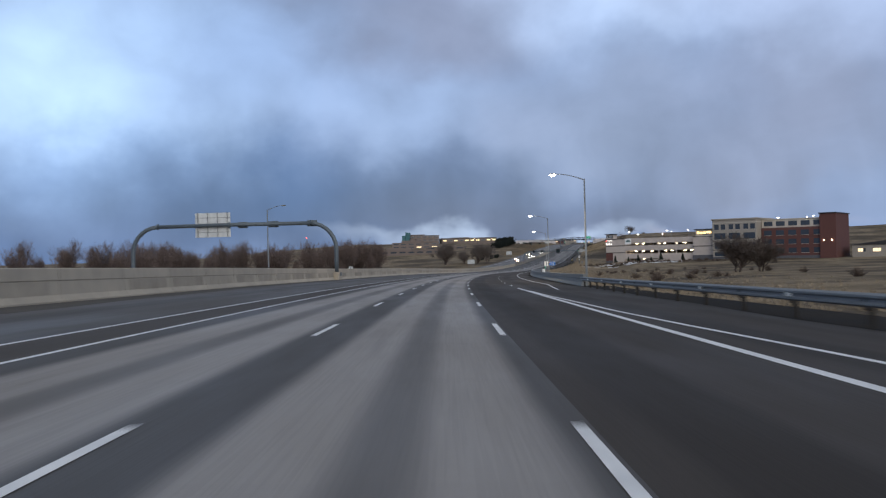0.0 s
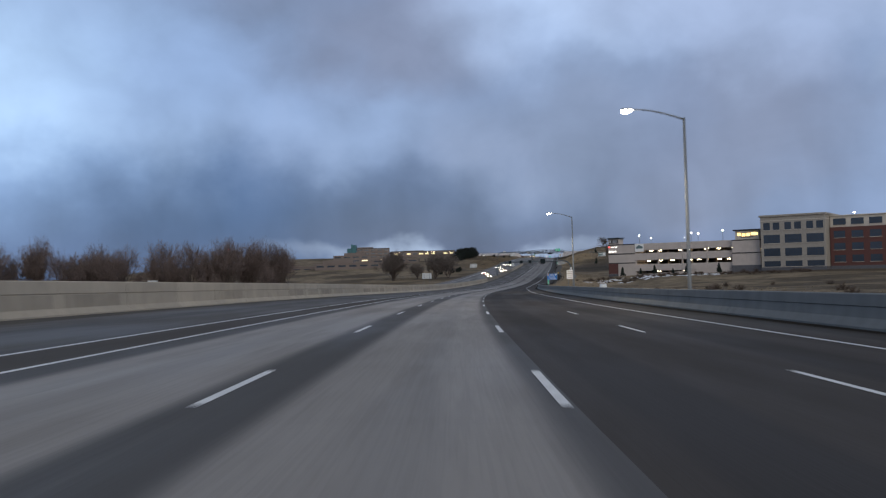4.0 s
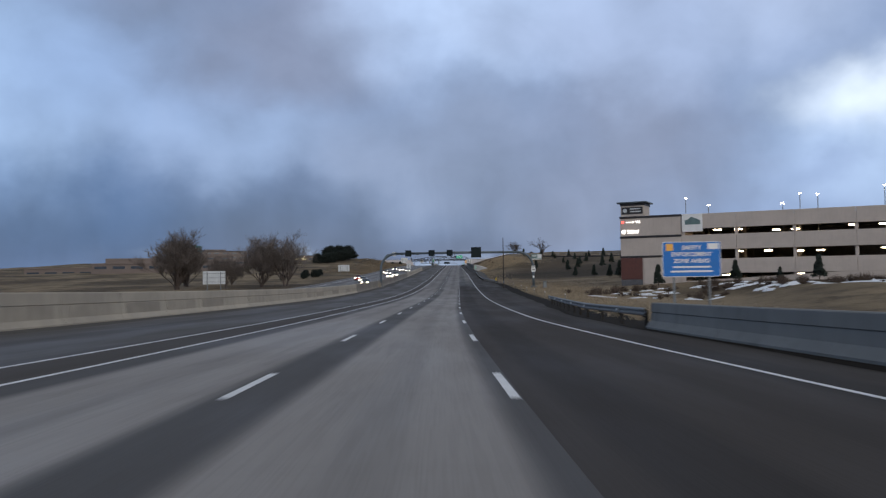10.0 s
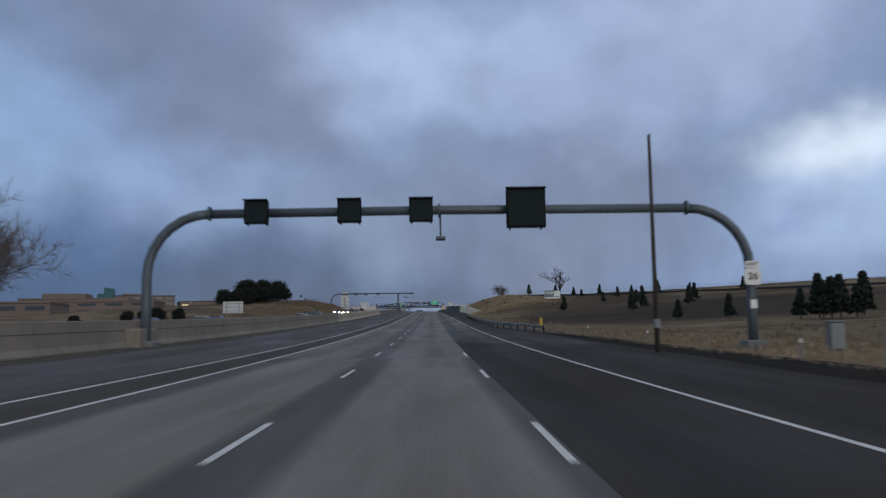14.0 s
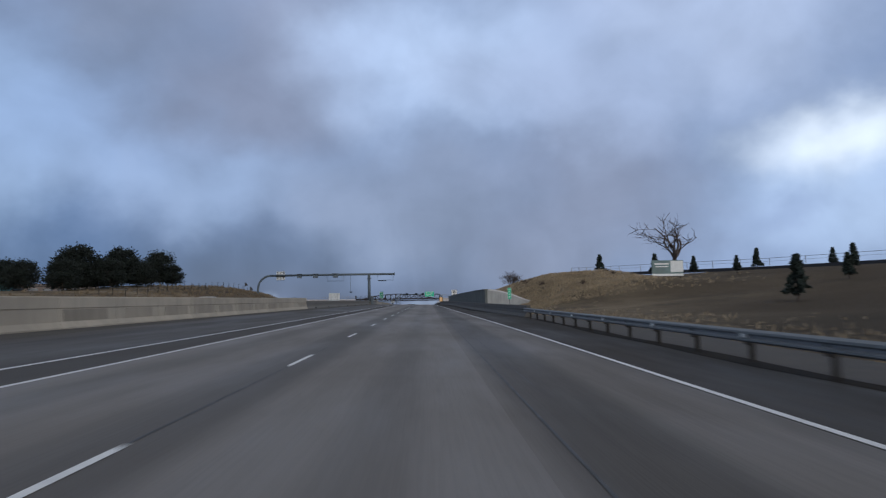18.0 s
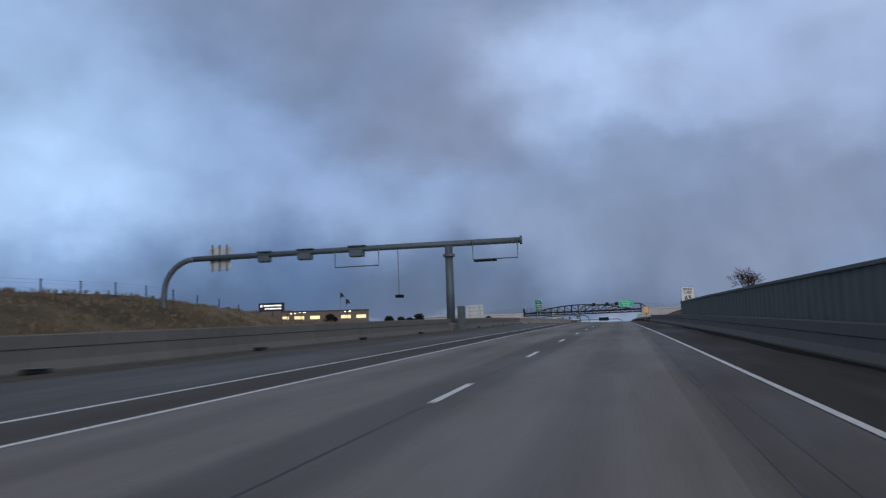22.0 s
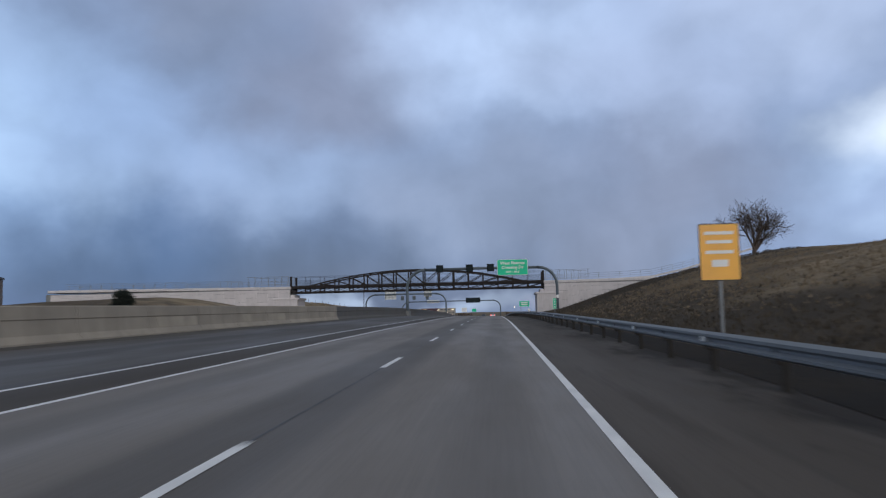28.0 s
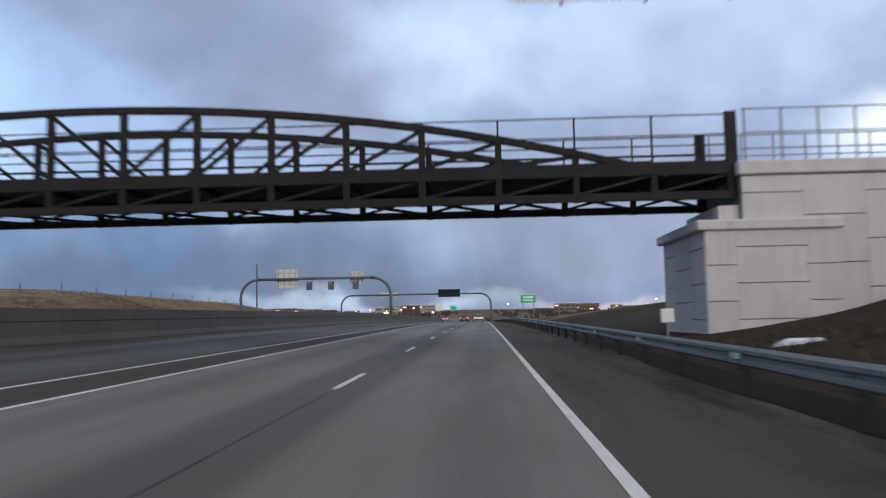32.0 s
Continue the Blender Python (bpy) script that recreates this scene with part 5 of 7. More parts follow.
s = WS0
while s < WS1 - 0.1:
    e = min(s + 3.0, WS1)
    g = Geo()
    n = 12
    vs, fs = [], []
    for k in range(n + 1):
        q = s + (e - s) * k / n
        off = 0.09 if (k % 4) in (1, 2) else 0.0
        vs += [rd(q, wall_u(q) - off, 0.3), rd(q, wall_u(q) - off, wall_top(q)), rd(q, wall_u(q) + 0.3, wall_top(q)), rd(q, wall_u(q) + 0.3, -0.3)]
    for k in range(n):
        a, b = k * 4, k * 4 + 4
        fs += [(a, a + 1, b + 1, b), (a + 1, a + 2, b + 2, b + 1), (a + 2, a + 3, b + 3, b + 2)]
    fs += [(0, 3, 2, 1), (n * 4, n * 4 + 1, n * 4 + 2, n * 4 + 3)]
    part("ribbed_panel", g.add(vs, fs), M_RIB, wall)
    cap_v = [rd(q, wall_u(q) + du, wall_top(q) + dh) for q in (s, e) for du, dh in ((-0.14, 0.0), (0.36, 0.0), (0.36, 0.11), (-0.14, 0.11))]
    part("panel_cap", Geo().add(cap_v, [(k, (k + 1) % 4, 4 + (k + 1) % 4, 4 + k) for k in range(4)] + [(3, 2, 1, 0), (4, 5, 6, 7)]), M_RIB, wall)
    s = e
# the end turns away from the road and sweeps down in a curve
g = Geo()
line = np.linspace(0, 1, 15)
top = [2.55 - 1.8 * k + 0.2 * math.sin(k * 5.6) * (1 - 0.5 * k) for k in line]
vs = []
for k, h in zip(line, top):
    q = WS0 + 2.0 + 6.0 * k * k
    uu = wall_u(WS0) + 0.15 + 7.8 * k
    vs += [rd(q, uu, -0.3), rd(q, uu, h), rd(q, uu + 0.35, h), rd(q, uu + 0.35, -0.3)]
fs = [(i * 4 + a, i * 4 + (a + 1) % 4, i * 4 + 4 + (a + 1) % 4, i * 4 + 4 + a) for i in range(14) for a in range(4)] + [(0, 1, 2, 3), (59, 58, 57, 56)]
part("curved_end", g.add(vs, fs), M_ENDW, wall, "pale grey curved end of the wall")
vs = []
for k, h in zip(line, top):
    q = WS0 + 2.0 + 6.0 * k * k
    uu = wall_u(WS0) + 0.15 + 7.8 * k
    vs += [rd(q, uu - 0.08, h + 0.004), rd(q, uu - 0.08, h + 0.16), rd(q, uu + 0.43, h + 0.16), rd(q, uu + 0.43, h + 0.004)]
part("end_coping", Geo().add(vs, fs), M_WHITE, wall, "white coping on the curved end")


# ------------------------------------------------------------------ roadside signs
def posts(root, us, y, top, mat=M_STEEL, w=0.09):
    for u in us:
        part("post", Geo().box((u, y + 0.06, top / 2 - 0.2), (w, w, top + 0.4), 0.01), mat, root)


def bars(root, y, rows, mat):
    """Lines of writing too small to read, as plain bars: middle, width, height."""
    for u, h, w, t in rows:
        part("text_bar", Geo().box((u, y - 0.012, h), (w, 0.008, t), 0.0), mat, root)


def ground_at(s, u):
    """Height of the land over the roadway's level at a place."""
    return land(s, u)


def sign_thing(name, s, u, label, group="", turn=0.0):
    return thing(name, at(s, u, ground_at(s, u) if u > right_rail(s) or u < -33 else 0.0, turn), label, "road sign", group)


b = sign_thing("safety_zone_sign", 334, 11.5, "blue safety zone sign with white letters on two steel posts")
z0 = 1.75 - ground_at(334, 11.5) + 0.25
p = panel("sign_panel", b, 0, 0, z0 + 0.8, 2.65, 1.6, M_BLUE, r=0.1, band=0.03)
posts(b, (-0.8, 0.8), 0, z0 + 1.5)
for tx, sz, h in (("SAFETY", 0.25, 1.32), ("ENFORCEMENT", 0.25, 1.02), ("ZONE AHEAD", 0.25, 0.72)):
    words(p, tx, sz, 0.0, -0.012, z0 + h)
bars(p, 0, [(0, z0 + 0.45, 1.7, 0.08), (0, z0 + 0.25, 1.9, 0.08)], M_SIGNW)
part("emblem", Geo().box((-1.0, -0.012, z0 + 1.35), (0.32, 0.008, 0.32)), M_ORANGE, p)
part("emblem", Geo().box((0.98, -0.012, z0 + 1.38), (0.5, 0.008, 0.26)), M_SIGNW, p)

b = sign_thing("speed_limit_sign", 770, 7.9, "white speed limit sign with black figures on a steel post")
z0 = 2.45
p = panel("sign_panel", b, 0, 0, z0 + 0.88, 1.5, 1.76, M_SIGNW, M_INK, r=0.08, band=0.02)
words(p, "SPEED", 0.36, 0, -0.012, z0 + 1.45, M_INK)
words(p, "LIMIT", 0.36, 0, -0.012, z0 + 1.08, M_INK)
words(p, "65", 0.78, 0, -0.012, z0 + 0.42, M_INK)
posts(b, (0,), 0, z0 + 1.6)

b = sign_thing("works_notice_sign", 889, 7.0, "orange notice sign with white lines beside the guard rail")
z0 = 2.0 - ground_at(889, 7.0)
p = panel("sign_panel", b, 0, 0, z0 + 0.9, 1.25, 1.8, M_ORANGE, M_INK, r=0.06, band=0.03)
bars(p, 0, [(0, z0 + 1.5, 0.9, 0.1), (0, z0 + 1.22, 0.8, 0.1), (0, z0 + 0.9, 0.85, 0.1), (0, z0 + 0.55, 0.5, 0.22)], M_SIGNW)
posts(b, (0,), 0, z0 + 1.7)

b = sign_thing("notice_sign", 251, 13.4, "white notice sign with lines of dark writing behind the barrier")
z0 = 1.95 - ground_at(251, 13.4)
p = panel("sign_panel", b, 0, 0, z0 + 0.75, 1.25, 1.5, M_SIGNW, M_INK, r=0.05, band=0.02)
bars(p, 0, [(0, z0 + 1.2, 0.9, 0.12), (0, z0 + 0.92, 0.95, 0.12), (0, z0 + 0.64, 0.8, 0.08), (0, z0 + 0.3, 0.9, 0.1)], M_BEIGE)
posts(b, (-0.35, 0.35), 0, z0 + 1.3)

for s, u in ((305, 10.6), (622, 7.5), (944, 5.9)):
    b = sign_thing("mile_marker", s, u, "narrow green mile marker with white figures as bars", "mile markers")
    z0 = 0.95 - min(0.5, ground_at(s, u)) + (0.4 if s == 622 else 0.0)
    p = panel("sign_panel", b, 0, 0, z0 + 0.62, 0.34, 1.05, M_GREEN, r=0.03, band=0.02)
    bars(p, 0, [(0, z0 + 0.98, 0.2, 0.05), (0, z0 + 0.78, 0.13, 0.1), (0, z0 + 0.54, 0.13, 0.1), (0, z0 + 0.3, 0.13, 0.1)], M_SIGNW)
    posts(b, (0,), 0, z0 + 1.2, M_STEEL, 0.06)

b = thing("utility_marker", at(1017.4, 6.5, 0.2), "small blank white marker box on a post behind the guard rail", "marker")
part("box", Geo().box((0, 0, 0.95), (0.46, 0.16, 0.5), 0.03), M_SIGNW, b)
part("post", Geo().box((0, 0, 0.2), (0.08, 0.08, 1.1), 0.01), M_STEEL, b)
b = thing("toll_rate_sign", at(833, -15.5, 0.5), "tall green sign with white lines of writing on the median barrier", "road sign")
p = panel("sign_panel", b, 0, 0, 3.0, 1.3, 2.25, M_GREEND, r=0.06, band=0.03)
bars(p, 0, [(0, 3.85, 0.8, 0.1), (0, 3.5, 0.6, 0.09), (0, 3.1, 0.8, 0.12), (0, 2.7, 0.8, 0.1), (0, 2.3, 0.9, 0.1)], M_SIGNW)
posts(b, (-0.3, 0.3), 0, 4.0)


def back_sign(s, u, base, w, h, h0, label, n=2):
    """A sign for the opposing lanes, seen from behind."""
    root = thing("sign_seen_from_behind", at(s, u, base), label, "road sign", "signs for the opposing lanes")
    b2 = part("sign_panel", Geo().box((0, 0.08, h0 + h / 2), (w, 0.03, h), 0.01), M_ALU, root)
    for k in (0.18, 0.5, 0.82):
        part("stiffener", Geo().box((0, 0.05, h0 + h * k), (w * 0.98, 0.05, 0.06), 0.01), M_STEEL, b2)
    for k in np.linspace(-0.3, 0.3, n) if n > 1 else (0,):
        part("post", Geo().box((k * w, 0.0, (h0 + h) / 2 - 0.3), (0.12, 0.12, h0 + h + 0.3), 0.01), M_STEEL, root)
    return root


back_sign(432, -40, -0.9, 3.8, 2.2, 2.5, "grey aluminium sign back on two posts beyond the far lanes")
back_sign(581, -40, 0.6, 4.0, 2.3, 0.8, "grey aluminium sign back on two posts by dark pines")
back_sign(561, -15.6, 1.0, 1.45, 1.72, 1.45, "white sign back on a single post above the median barrier", 1)
back_sign(890, -38.4, 0.6, 4.6, 3.4, 1.8, "large pale sign back on two posts beyond far lanes")
back_sign(205, -36.5, -0.6, 1.1, 1.2, 1.7, "small white sign back beyond the far lanes", 1)
for s, u, w, h, h0 in ((1290, -9, 2.6, 2.2, 3.0), (1300, -4, 2.4, 1.8, 3.2)):
    b = thing("lit_roadside_sign", at(s, u - 7, 1.0), "distant bright roadside sign on posts above the median", "road sign", "distant signs")
    p = panel("sign_panel", b, 0, 0, h0 + h / 2, w, h, M_SIGNW if w > 2.5 else M_GREEN, r=0.08)
    posts(b, (-0.6, 0.6), 0, h0 + h)
b = thing("town_exit_sign", at(1215, 13.0, 0.3), "green town exit sign with white lines on two posts", "road sign")
p = panel("sign_panel", b, 0, 0, 6.1, 4.4, 2.4, M_GREEN, r=0.15)
bars(p, 0, [(0, 6.55, 2.8, 0.5), (0, 5.7, 3.0, 0.38)], M_SIGNW)
posts(b, (-1.5, 1.5), 0, 7.0, M_STEEL, 0.18)

# route shield on the gantry's right post
sh = part("route_plate", Geo().prism([(16.5 + a, 4.05 + c) for a, c in rounded(0.72, 0.36, 0.04)], -0.36, -0.33), M_SIGNW, g1)
words(sh, "EAST", 0.24, 16.5, -0.366, 4.05, M_INK)
sh = part("route_shield", Geo().prism([(16.5 + a, 3.42 + c) for a, c in rounded(0.86, 0.86, 0.16)], -0.36, -0.33), M_SIGNW, g1)
words(sh, "36", 0.5, 16.5, -0.366, 3.42, M_INK)
part("small_plate", Geo().box((16.5, -0.3, 2.0), (0.35, 0.02, 0.45), 0.005), M_SIGNW, g1)

pole = thing("utility_pole", at(458, 10.1, 0), "slender dark utility pole beside the shoulder", "pole")
part("shaft", Geo().tube([(0, 0, -0.5), (0, 0, 4), (0, 0, 10.1)], [0.12, 0.1, 0.07], 8), M_WOOD, pole, "", True)
part("meter_box", Geo().box((0, -0.14, 1.3), (0.28, 0.16, 0.42), 0.02), M_STEEL, pole)

pole = thing("utility_pole", at(1160, -48.4, land(1160, -48.4)), "thin dark utility pole on the straw berm", "pole")
part("shaft", Geo().tube([(0, 0, -0.5), (0, 0, 9.6)], [0.16, 0.1], 8), M_WOOD, pole, "", True)
b = thing("utility_cabinet", at(458, 18.3, ground_at(458, 18.3)), "pale grey utility cabinet standing in dry grass", "cabinet")
part("body", Geo().box((0, 0, 0.65), (0.7, 0.5, 1.3), 0.06), M_STEEL, b)
part("lid", Geo().box((0, 0, 1.32), (0.78, 0.58, 0.08), 0.03), M_STEEL, b)
b = thing("crash_drum", at(203, 13.4, ground_at(203, 13.4)), "white plastic crash drum behind the barrier", "drum")
part("body", Geo().tube([(0, 0, 0), (0, 0, 1.2), (0, 0, 1.45)], [0.42, 0.4, 0.34], 14), M_SIGNW, b, "", True)
part("lid", Geo().tube([(0, 0, 1.45), (0, 0, 1.52)], 0.37, 14), M_SIGNW, b)

b = thing("chevron_marker", at(500, 10.4, 0), "yellow and black striped marker at the guard rail's end", "road sign")
p = part("sign_panel", Geo().box((0, -0.02, 1.1), (0.3, 0.02, 0.75), 0.005), plain("yellow_sheeting", (0.85, 0.55, 0.03), 0.5), b)
for k in range(4):
    part("stripe", Geo().box((0, -0.035, 0.85 + k * 0.19), (0.34, 0.006, 0.06), 0, 0, 0), M_INK, p)
posts(b, (0,), 0.0, 1.0, M_STEEL, 0.05)

dl = thing("delineator_post", at(380, 12.2, ground_at(380, 12.2) - 0.1), "slim roadside delineator post with white reflector", "delineator", "delineators")
part("post", Geo().box((0, 0, 0.5), (0.06, 0.03, 1.1), 0.008), M_STEEL, dl)
part("reflector", Geo().box((0, -0.025, 0.95), (0.09, 0.015, 0.14), 0.004), M_SIGNW, dl)
for s in (398, 416, 434, 450, 470, 488):
    copy_thing(dl, at(s, right_rail(s) + 2.0, ground_at(s, right_rail(s) + 2.0) - 0.1))

lp = thing("path_lamp", at(501, 49.9, land(501, 49.9)), "slim dark lamp post beside the hill path", "lamp")
part("pole", Geo().tube([(0, 0, -0.5), (0, 0, 8.2)], [0.1, 0.06], 8), M_TRIM, lp)
part("lamp_head", Geo().box((0, -0.2, 8.25), (0.35, 0.7, 0.14), 0.04), M_TRIM, lp)
# billboard on the hill
b = thing("billboard", at(668, 36.5, ground_at(668, 36.5)), "teal and grey printed billboard on posts on the hillside", "billboard")
part("board", Geo().box((0, 0, 1.9), (4.8, 0.2, 2.1), 0.03), M_BILL, b)
part("picture_band", Geo().box((1.4, -0.11, 2.0), (1.9, 0.01, 1.7)), M_ALU, b)
bars(b, -0.1, [(-0.9, 2.4, 2.2, 0.22), (-0.9, 2.0, 1.9, 0.14)], M_SIGNW)
part("footer", Geo().box((0, -0.02, 0.72), (4.8, 0.22, 0.35), 0.02), M_SIGNW, b)
for u in (-1.9, -0.6, 0.6, 1.9):
    part("post", Geo().box((u, 0.05, 0.2), (0.16, 0.16, 1.4), 0.02), M_POSTW, b)


# ------------------------------------------------------------------ cars
def car_mesh():
    """Body and glass of a saloon, nose towards +y."""
    side = [(-2.25, 0.42), (-2.3, 0.75), (-2.2, 0.98), (-1.35, 1.04), (0.95, 0.98), (2.0, 0.82), (2.28, 0.66), (2.3, 0.4), (2.1, 0.25), (-2.1, 0.25)]
    cab = [(-1.75, 1.0), (-1.15, 1.42), (-0.1, 1.48), (0.35, 1.42), (1.1, 0.97)]
    body, glass2 = Geo(), Geo()
    n = len(side)
    vs = []
    for x, k in ((-0.9, 0.94), (-0.78, 1.0), (0.78, 1.0), (0.9, 0.94)):
        vs += [(x, y * k, 0.25 + (z - 0.25) * (0.97 if k < 1 else 1)) for y, z in side]
    fs = [(i * n + j, i * n + (j + 1) % n, (i + 1) * n + (j + 1) % n, (i + 1) * n + j) for i in range(3) for j in range(n)] + [tuple(range(n)), tuple(range(4 * n - 1, 3 * n - 1, -1))]
    body.add(vs, fs)
    m = len(cab)
    vs = [(-0.76 + 0.16 * (z - 1) / 0.48, y, z) for y, z in cab] + [(0.76 - 0.16 * (z - 1) / 0.48, y, z) for y, z in cab]
    glass2.add(vs, [tuple(range(m)), tuple(range(2 * m - 1, m - 1, -1))] + [(i, i + m, (i + 1) % m + m, (i + 1) % m) for i in range(m)])
    return body, glass2


def car(s, u, way, paint, label, van=False):
    root = thing("car", at(s, u, 0, 0 if way > 0 else 180), label, "car", "traffic")
    bd, gl = car_mesh()
    body = part("body", bd, paint, root, "", False)
    part("cabin_glass", gl, M_GLASS, root)
    part("roof", Geo().box((0, -0.35, 1.47), (1.1, 1.3, 0.05), 0.02), paint, root)
    for x in (-0.8, 0.8):
        for y in (-1.4, 1.4):
            w = part("wheel", Geo().tube([(x - 0.11, y, 0.33), (x + 0.11, y, 0.33)], 0.33, 14), M_RUBBER, root)
            part("rim", Geo().tube([(x - 0.12, y, 0.33), (x + 0.12, y, 0.33)], 0.2, 10), M_STEEL, w)
        part("headlight", Geo().box((x * 0.8, 2.2, 0.66), (0.46, 0.16, 0.28), 0.05), M_HEAD if way < 0 else M_ALU, root)
        part("tail_light", Geo().box((x * 0.82, -2.2, 0.84), (0.36, 0.12, 0.17), 0.03), M_TAIL, root)
    part("bumper", Geo().box((0, -2.25, 0.45), (1.7, 0.14, 0.2), 0.04), M_TRIM, root)
    part("plate", Geo().box((0, -2.33, 0.6), (0.32, 0.02, 0.16)), M_ALU, root)
    return root


def paint(name, c):
    n = Nodes(name)
    n.b.inputs["Coat Weight"].default_value = 0.6
    return n.done(n.mix(n.noise(n.world(), 3.0), c, tuple(q * 1.15 for q in c)), 0.35, 0.1)


PAINTS = [paint("white_car_paint", (0.7, 0.7, 0.7)), paint("red_car_paint", (0.35, 0.02, 0.02)), paint("dark_grey_car_paint", (0.05, 0.055, 0.06)), paint("silver_car_paint", (0.4, 0.41, 0.42)), paint("blue_car_paint", (0.03, 0.06, 0.16))]
for s, u, p in ((476, -19.6, 2), (502, -23.3, 0), (556, -19.6, 3), (574, -23.3, 4), (606, -27, 2), (618, -19.6, 0), (634, -23.3, 3), (521, -27, 1), (538, -19.6, 0), (590, -27, 2), (646, -27, 4)):
    car(s, u, -1, PAINTS[p], "oncoming car with lit headlights on the opposing carriageway")
for s, u, p in ((1150, -0.7, 0), (1172, -0.7, 1), (1185, -4.4, 2), (1230, -11, 3), (1205, -4.4, 1)):
    car(s, u, 1, PAINTS[p], "car ahead with glowing red tail lights on the downhill lanes")


# ------------------------------------------------------------------ garage and offices
BLD = Matrix.Translation((89.4, 437.3, -7.7)) @ Matrix.Rotation(radians(-38.75), 4, "Z")
gar = thing("parking_garage", BLD, "beige precast parking garage with lit open decks and corner tower", "building")
X0, X1, DEP = 11.2, 49.0, 38.0
blk = part("corner_block", Geo().box((X0 / 2, DEP / 2, 6.0), (X0, DEP, 14.2), 0.04), M_BEIGE, gar)
for z in (13.0, 9.3, 5.6):
    part("trim_band", Geo().box((X0 / 2 - 0.03, DEP / 2 - 0.05, z), (X0 + 0.14, DEP + 0.2, 0.38), 0.03), M_TRIM, blk)
part("brick_panel", Geo().box((2.05, -0.05, 3.4), (4.0, 0.18, 4.0), 0.02), M_BRICK, blk)
part("stone_base", Geo().box((2.05, -0.06, 0.0), (4.0, 0.2, 2.7), 0.02), M_GRANITE, blk)
part("wall_panel", Geo().box((7.7, -0.04, 2.1), (6.8, 0.12, 6.4), 0.02), M_BEIGE, blk)
cap = part("cap_tower", Geo().box((2.3, 2.4, 14.2), (4.4, 4.4, 2.2), 0.03), M_BEIGE, gar)
part("cap_roof", Geo().box((2.3, 2.4, 15.8), (5.6, 5.6, 0.26), 0.05), M_PIPE, cap)
part("cap_neck", Geo().box((2.3, 2.4, 15.4), (4.6, 4.6, 0.4), 0.02), M_TRIM, cap)
part("cap_sign", Geo().box((2.3, 0.14, 14.3), (3.9, 0.12, 1.3), 0.02), M_TRIM, cap)
bars(cap, 0.08, [(2.9, 14.6, 2.0, 0.22), (2.9, 14.1, 2.0, 0.22)], M_ALU)
part("emblem", Geo().tube([(0.95, 0.07, 14.3), (0.95, 0.05, 14.3)], 0.4, 10), M_ALU, cap)
for u, z, w, t, mt in ((1.9, 12.1, 1.6, 0.22, M_LOGO), (0.45, 12.15, 0.4, 0.4, M_TAIL), (3.3, 12.25, 1.0, 0.2, M_LOGO), (3.4, 11.95, 0.8, 0.14, M_LOGO), (2.4, 10.45, 2.2, 0.34, M_LOGO), (2.4, 10.05, 2.1, 0.16, M_LOGO)):
    n = max(1, int(w / 0.26))
    for k in range(n):  # separate glowing letters, too small to read
        part("lit_lettering", Geo().box((u + w * ((k + 0.5) / n - 0.5), -0.1, z), (w / n * (0.62 if n > 1 else 0.9), 0.08, t * (0.8 + 0.2 * (k % 3 == 1))), 0.02), mt, blk)
part("lit_emblem", Geo().tube([(0.65, -0.06, 10.3), (0.65, -0.16, 10.3)], 0.42, 6), M_LOGO, blk)
post = part("poster", Geo().box((13.2, -0.2, 11.5), (3.6, 0.06, 3.2), 0.01), M_SIGNW, gar, "white poster with a building picture")
part("poster_picture", Geo().prism([(11.9, 11.2), (14.6, 11.2), (14.6, 11.9), (13.8, 12.3), (13.0, 12.6), (12.4, 12.1), (11.9, 12.0)], -0.245, -0.235), M_BILL, post)
# decks, spandrels, columns
LV = [(10.45, 13.1), (6.6, 9.3), (2.35, 4.95), (-1.2, 0.95)]
part("ramp_wall", Geo().prism([(X0 + 0.4, 0.95), (X0 + 26, 2.35), (X1, 2.35), (X1, 0.95)], 0.0, 0.2), M_BEIGE, gar, "sloping wall of the ramp")
bay_u = list(np.linspace(X0, X1, 5))
for a, bq in zip(bay_u, bay_u[1:]):
    for k, (zb, zt) in enumerate(LV):
        part("spandrel", Geo().box(((a + bq) / 2, 0.1, (zb + zt) / 2), (bq - a - 0.04, 0.26, zt - zb), 0.03, 0, 0), M_BEIGE, gar)
    for zf in (12.3, 9.0, 4.75, 0.7):
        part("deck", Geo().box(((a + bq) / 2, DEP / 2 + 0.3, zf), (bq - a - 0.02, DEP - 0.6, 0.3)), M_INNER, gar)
for a in bay_u:
    part("column", Geo().box((a + (0.3 if a < 12 else 0), 0.55, 5.6), (0.55, 0.6, 13.4), 0.04), M_BEIGE, gar)
    for yy in (12.0, 24.0):
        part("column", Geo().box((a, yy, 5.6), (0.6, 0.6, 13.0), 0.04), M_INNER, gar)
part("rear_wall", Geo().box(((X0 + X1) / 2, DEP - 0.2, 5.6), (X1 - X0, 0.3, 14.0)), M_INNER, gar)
lamp_i = 0
for zc in (10.3, 6.35, 2.15):
    for u in np.linspace(X0 + 1.6, X1 - 1.6, 9):
        for yy in (1.9, 9.0):
            lamp_i += 1
            if (lamp_i * 7) % 5 < (2 if zc > 4 else 1):
                fx = part("deck_light", Geo().box((u + 0.7 * math.sin(lamp_i), yy, zc - 0.02), (1.1, 0.55, 0.14), 0.03), M_STEEL, gar)
                part("lens", Geo().box((u + 0.7 * math.sin(lamp_i), yy, zc - 0.13), (1.3, 0.7, 0.26), 0.08), M_LAMPG, fx, "glowing warm lens")
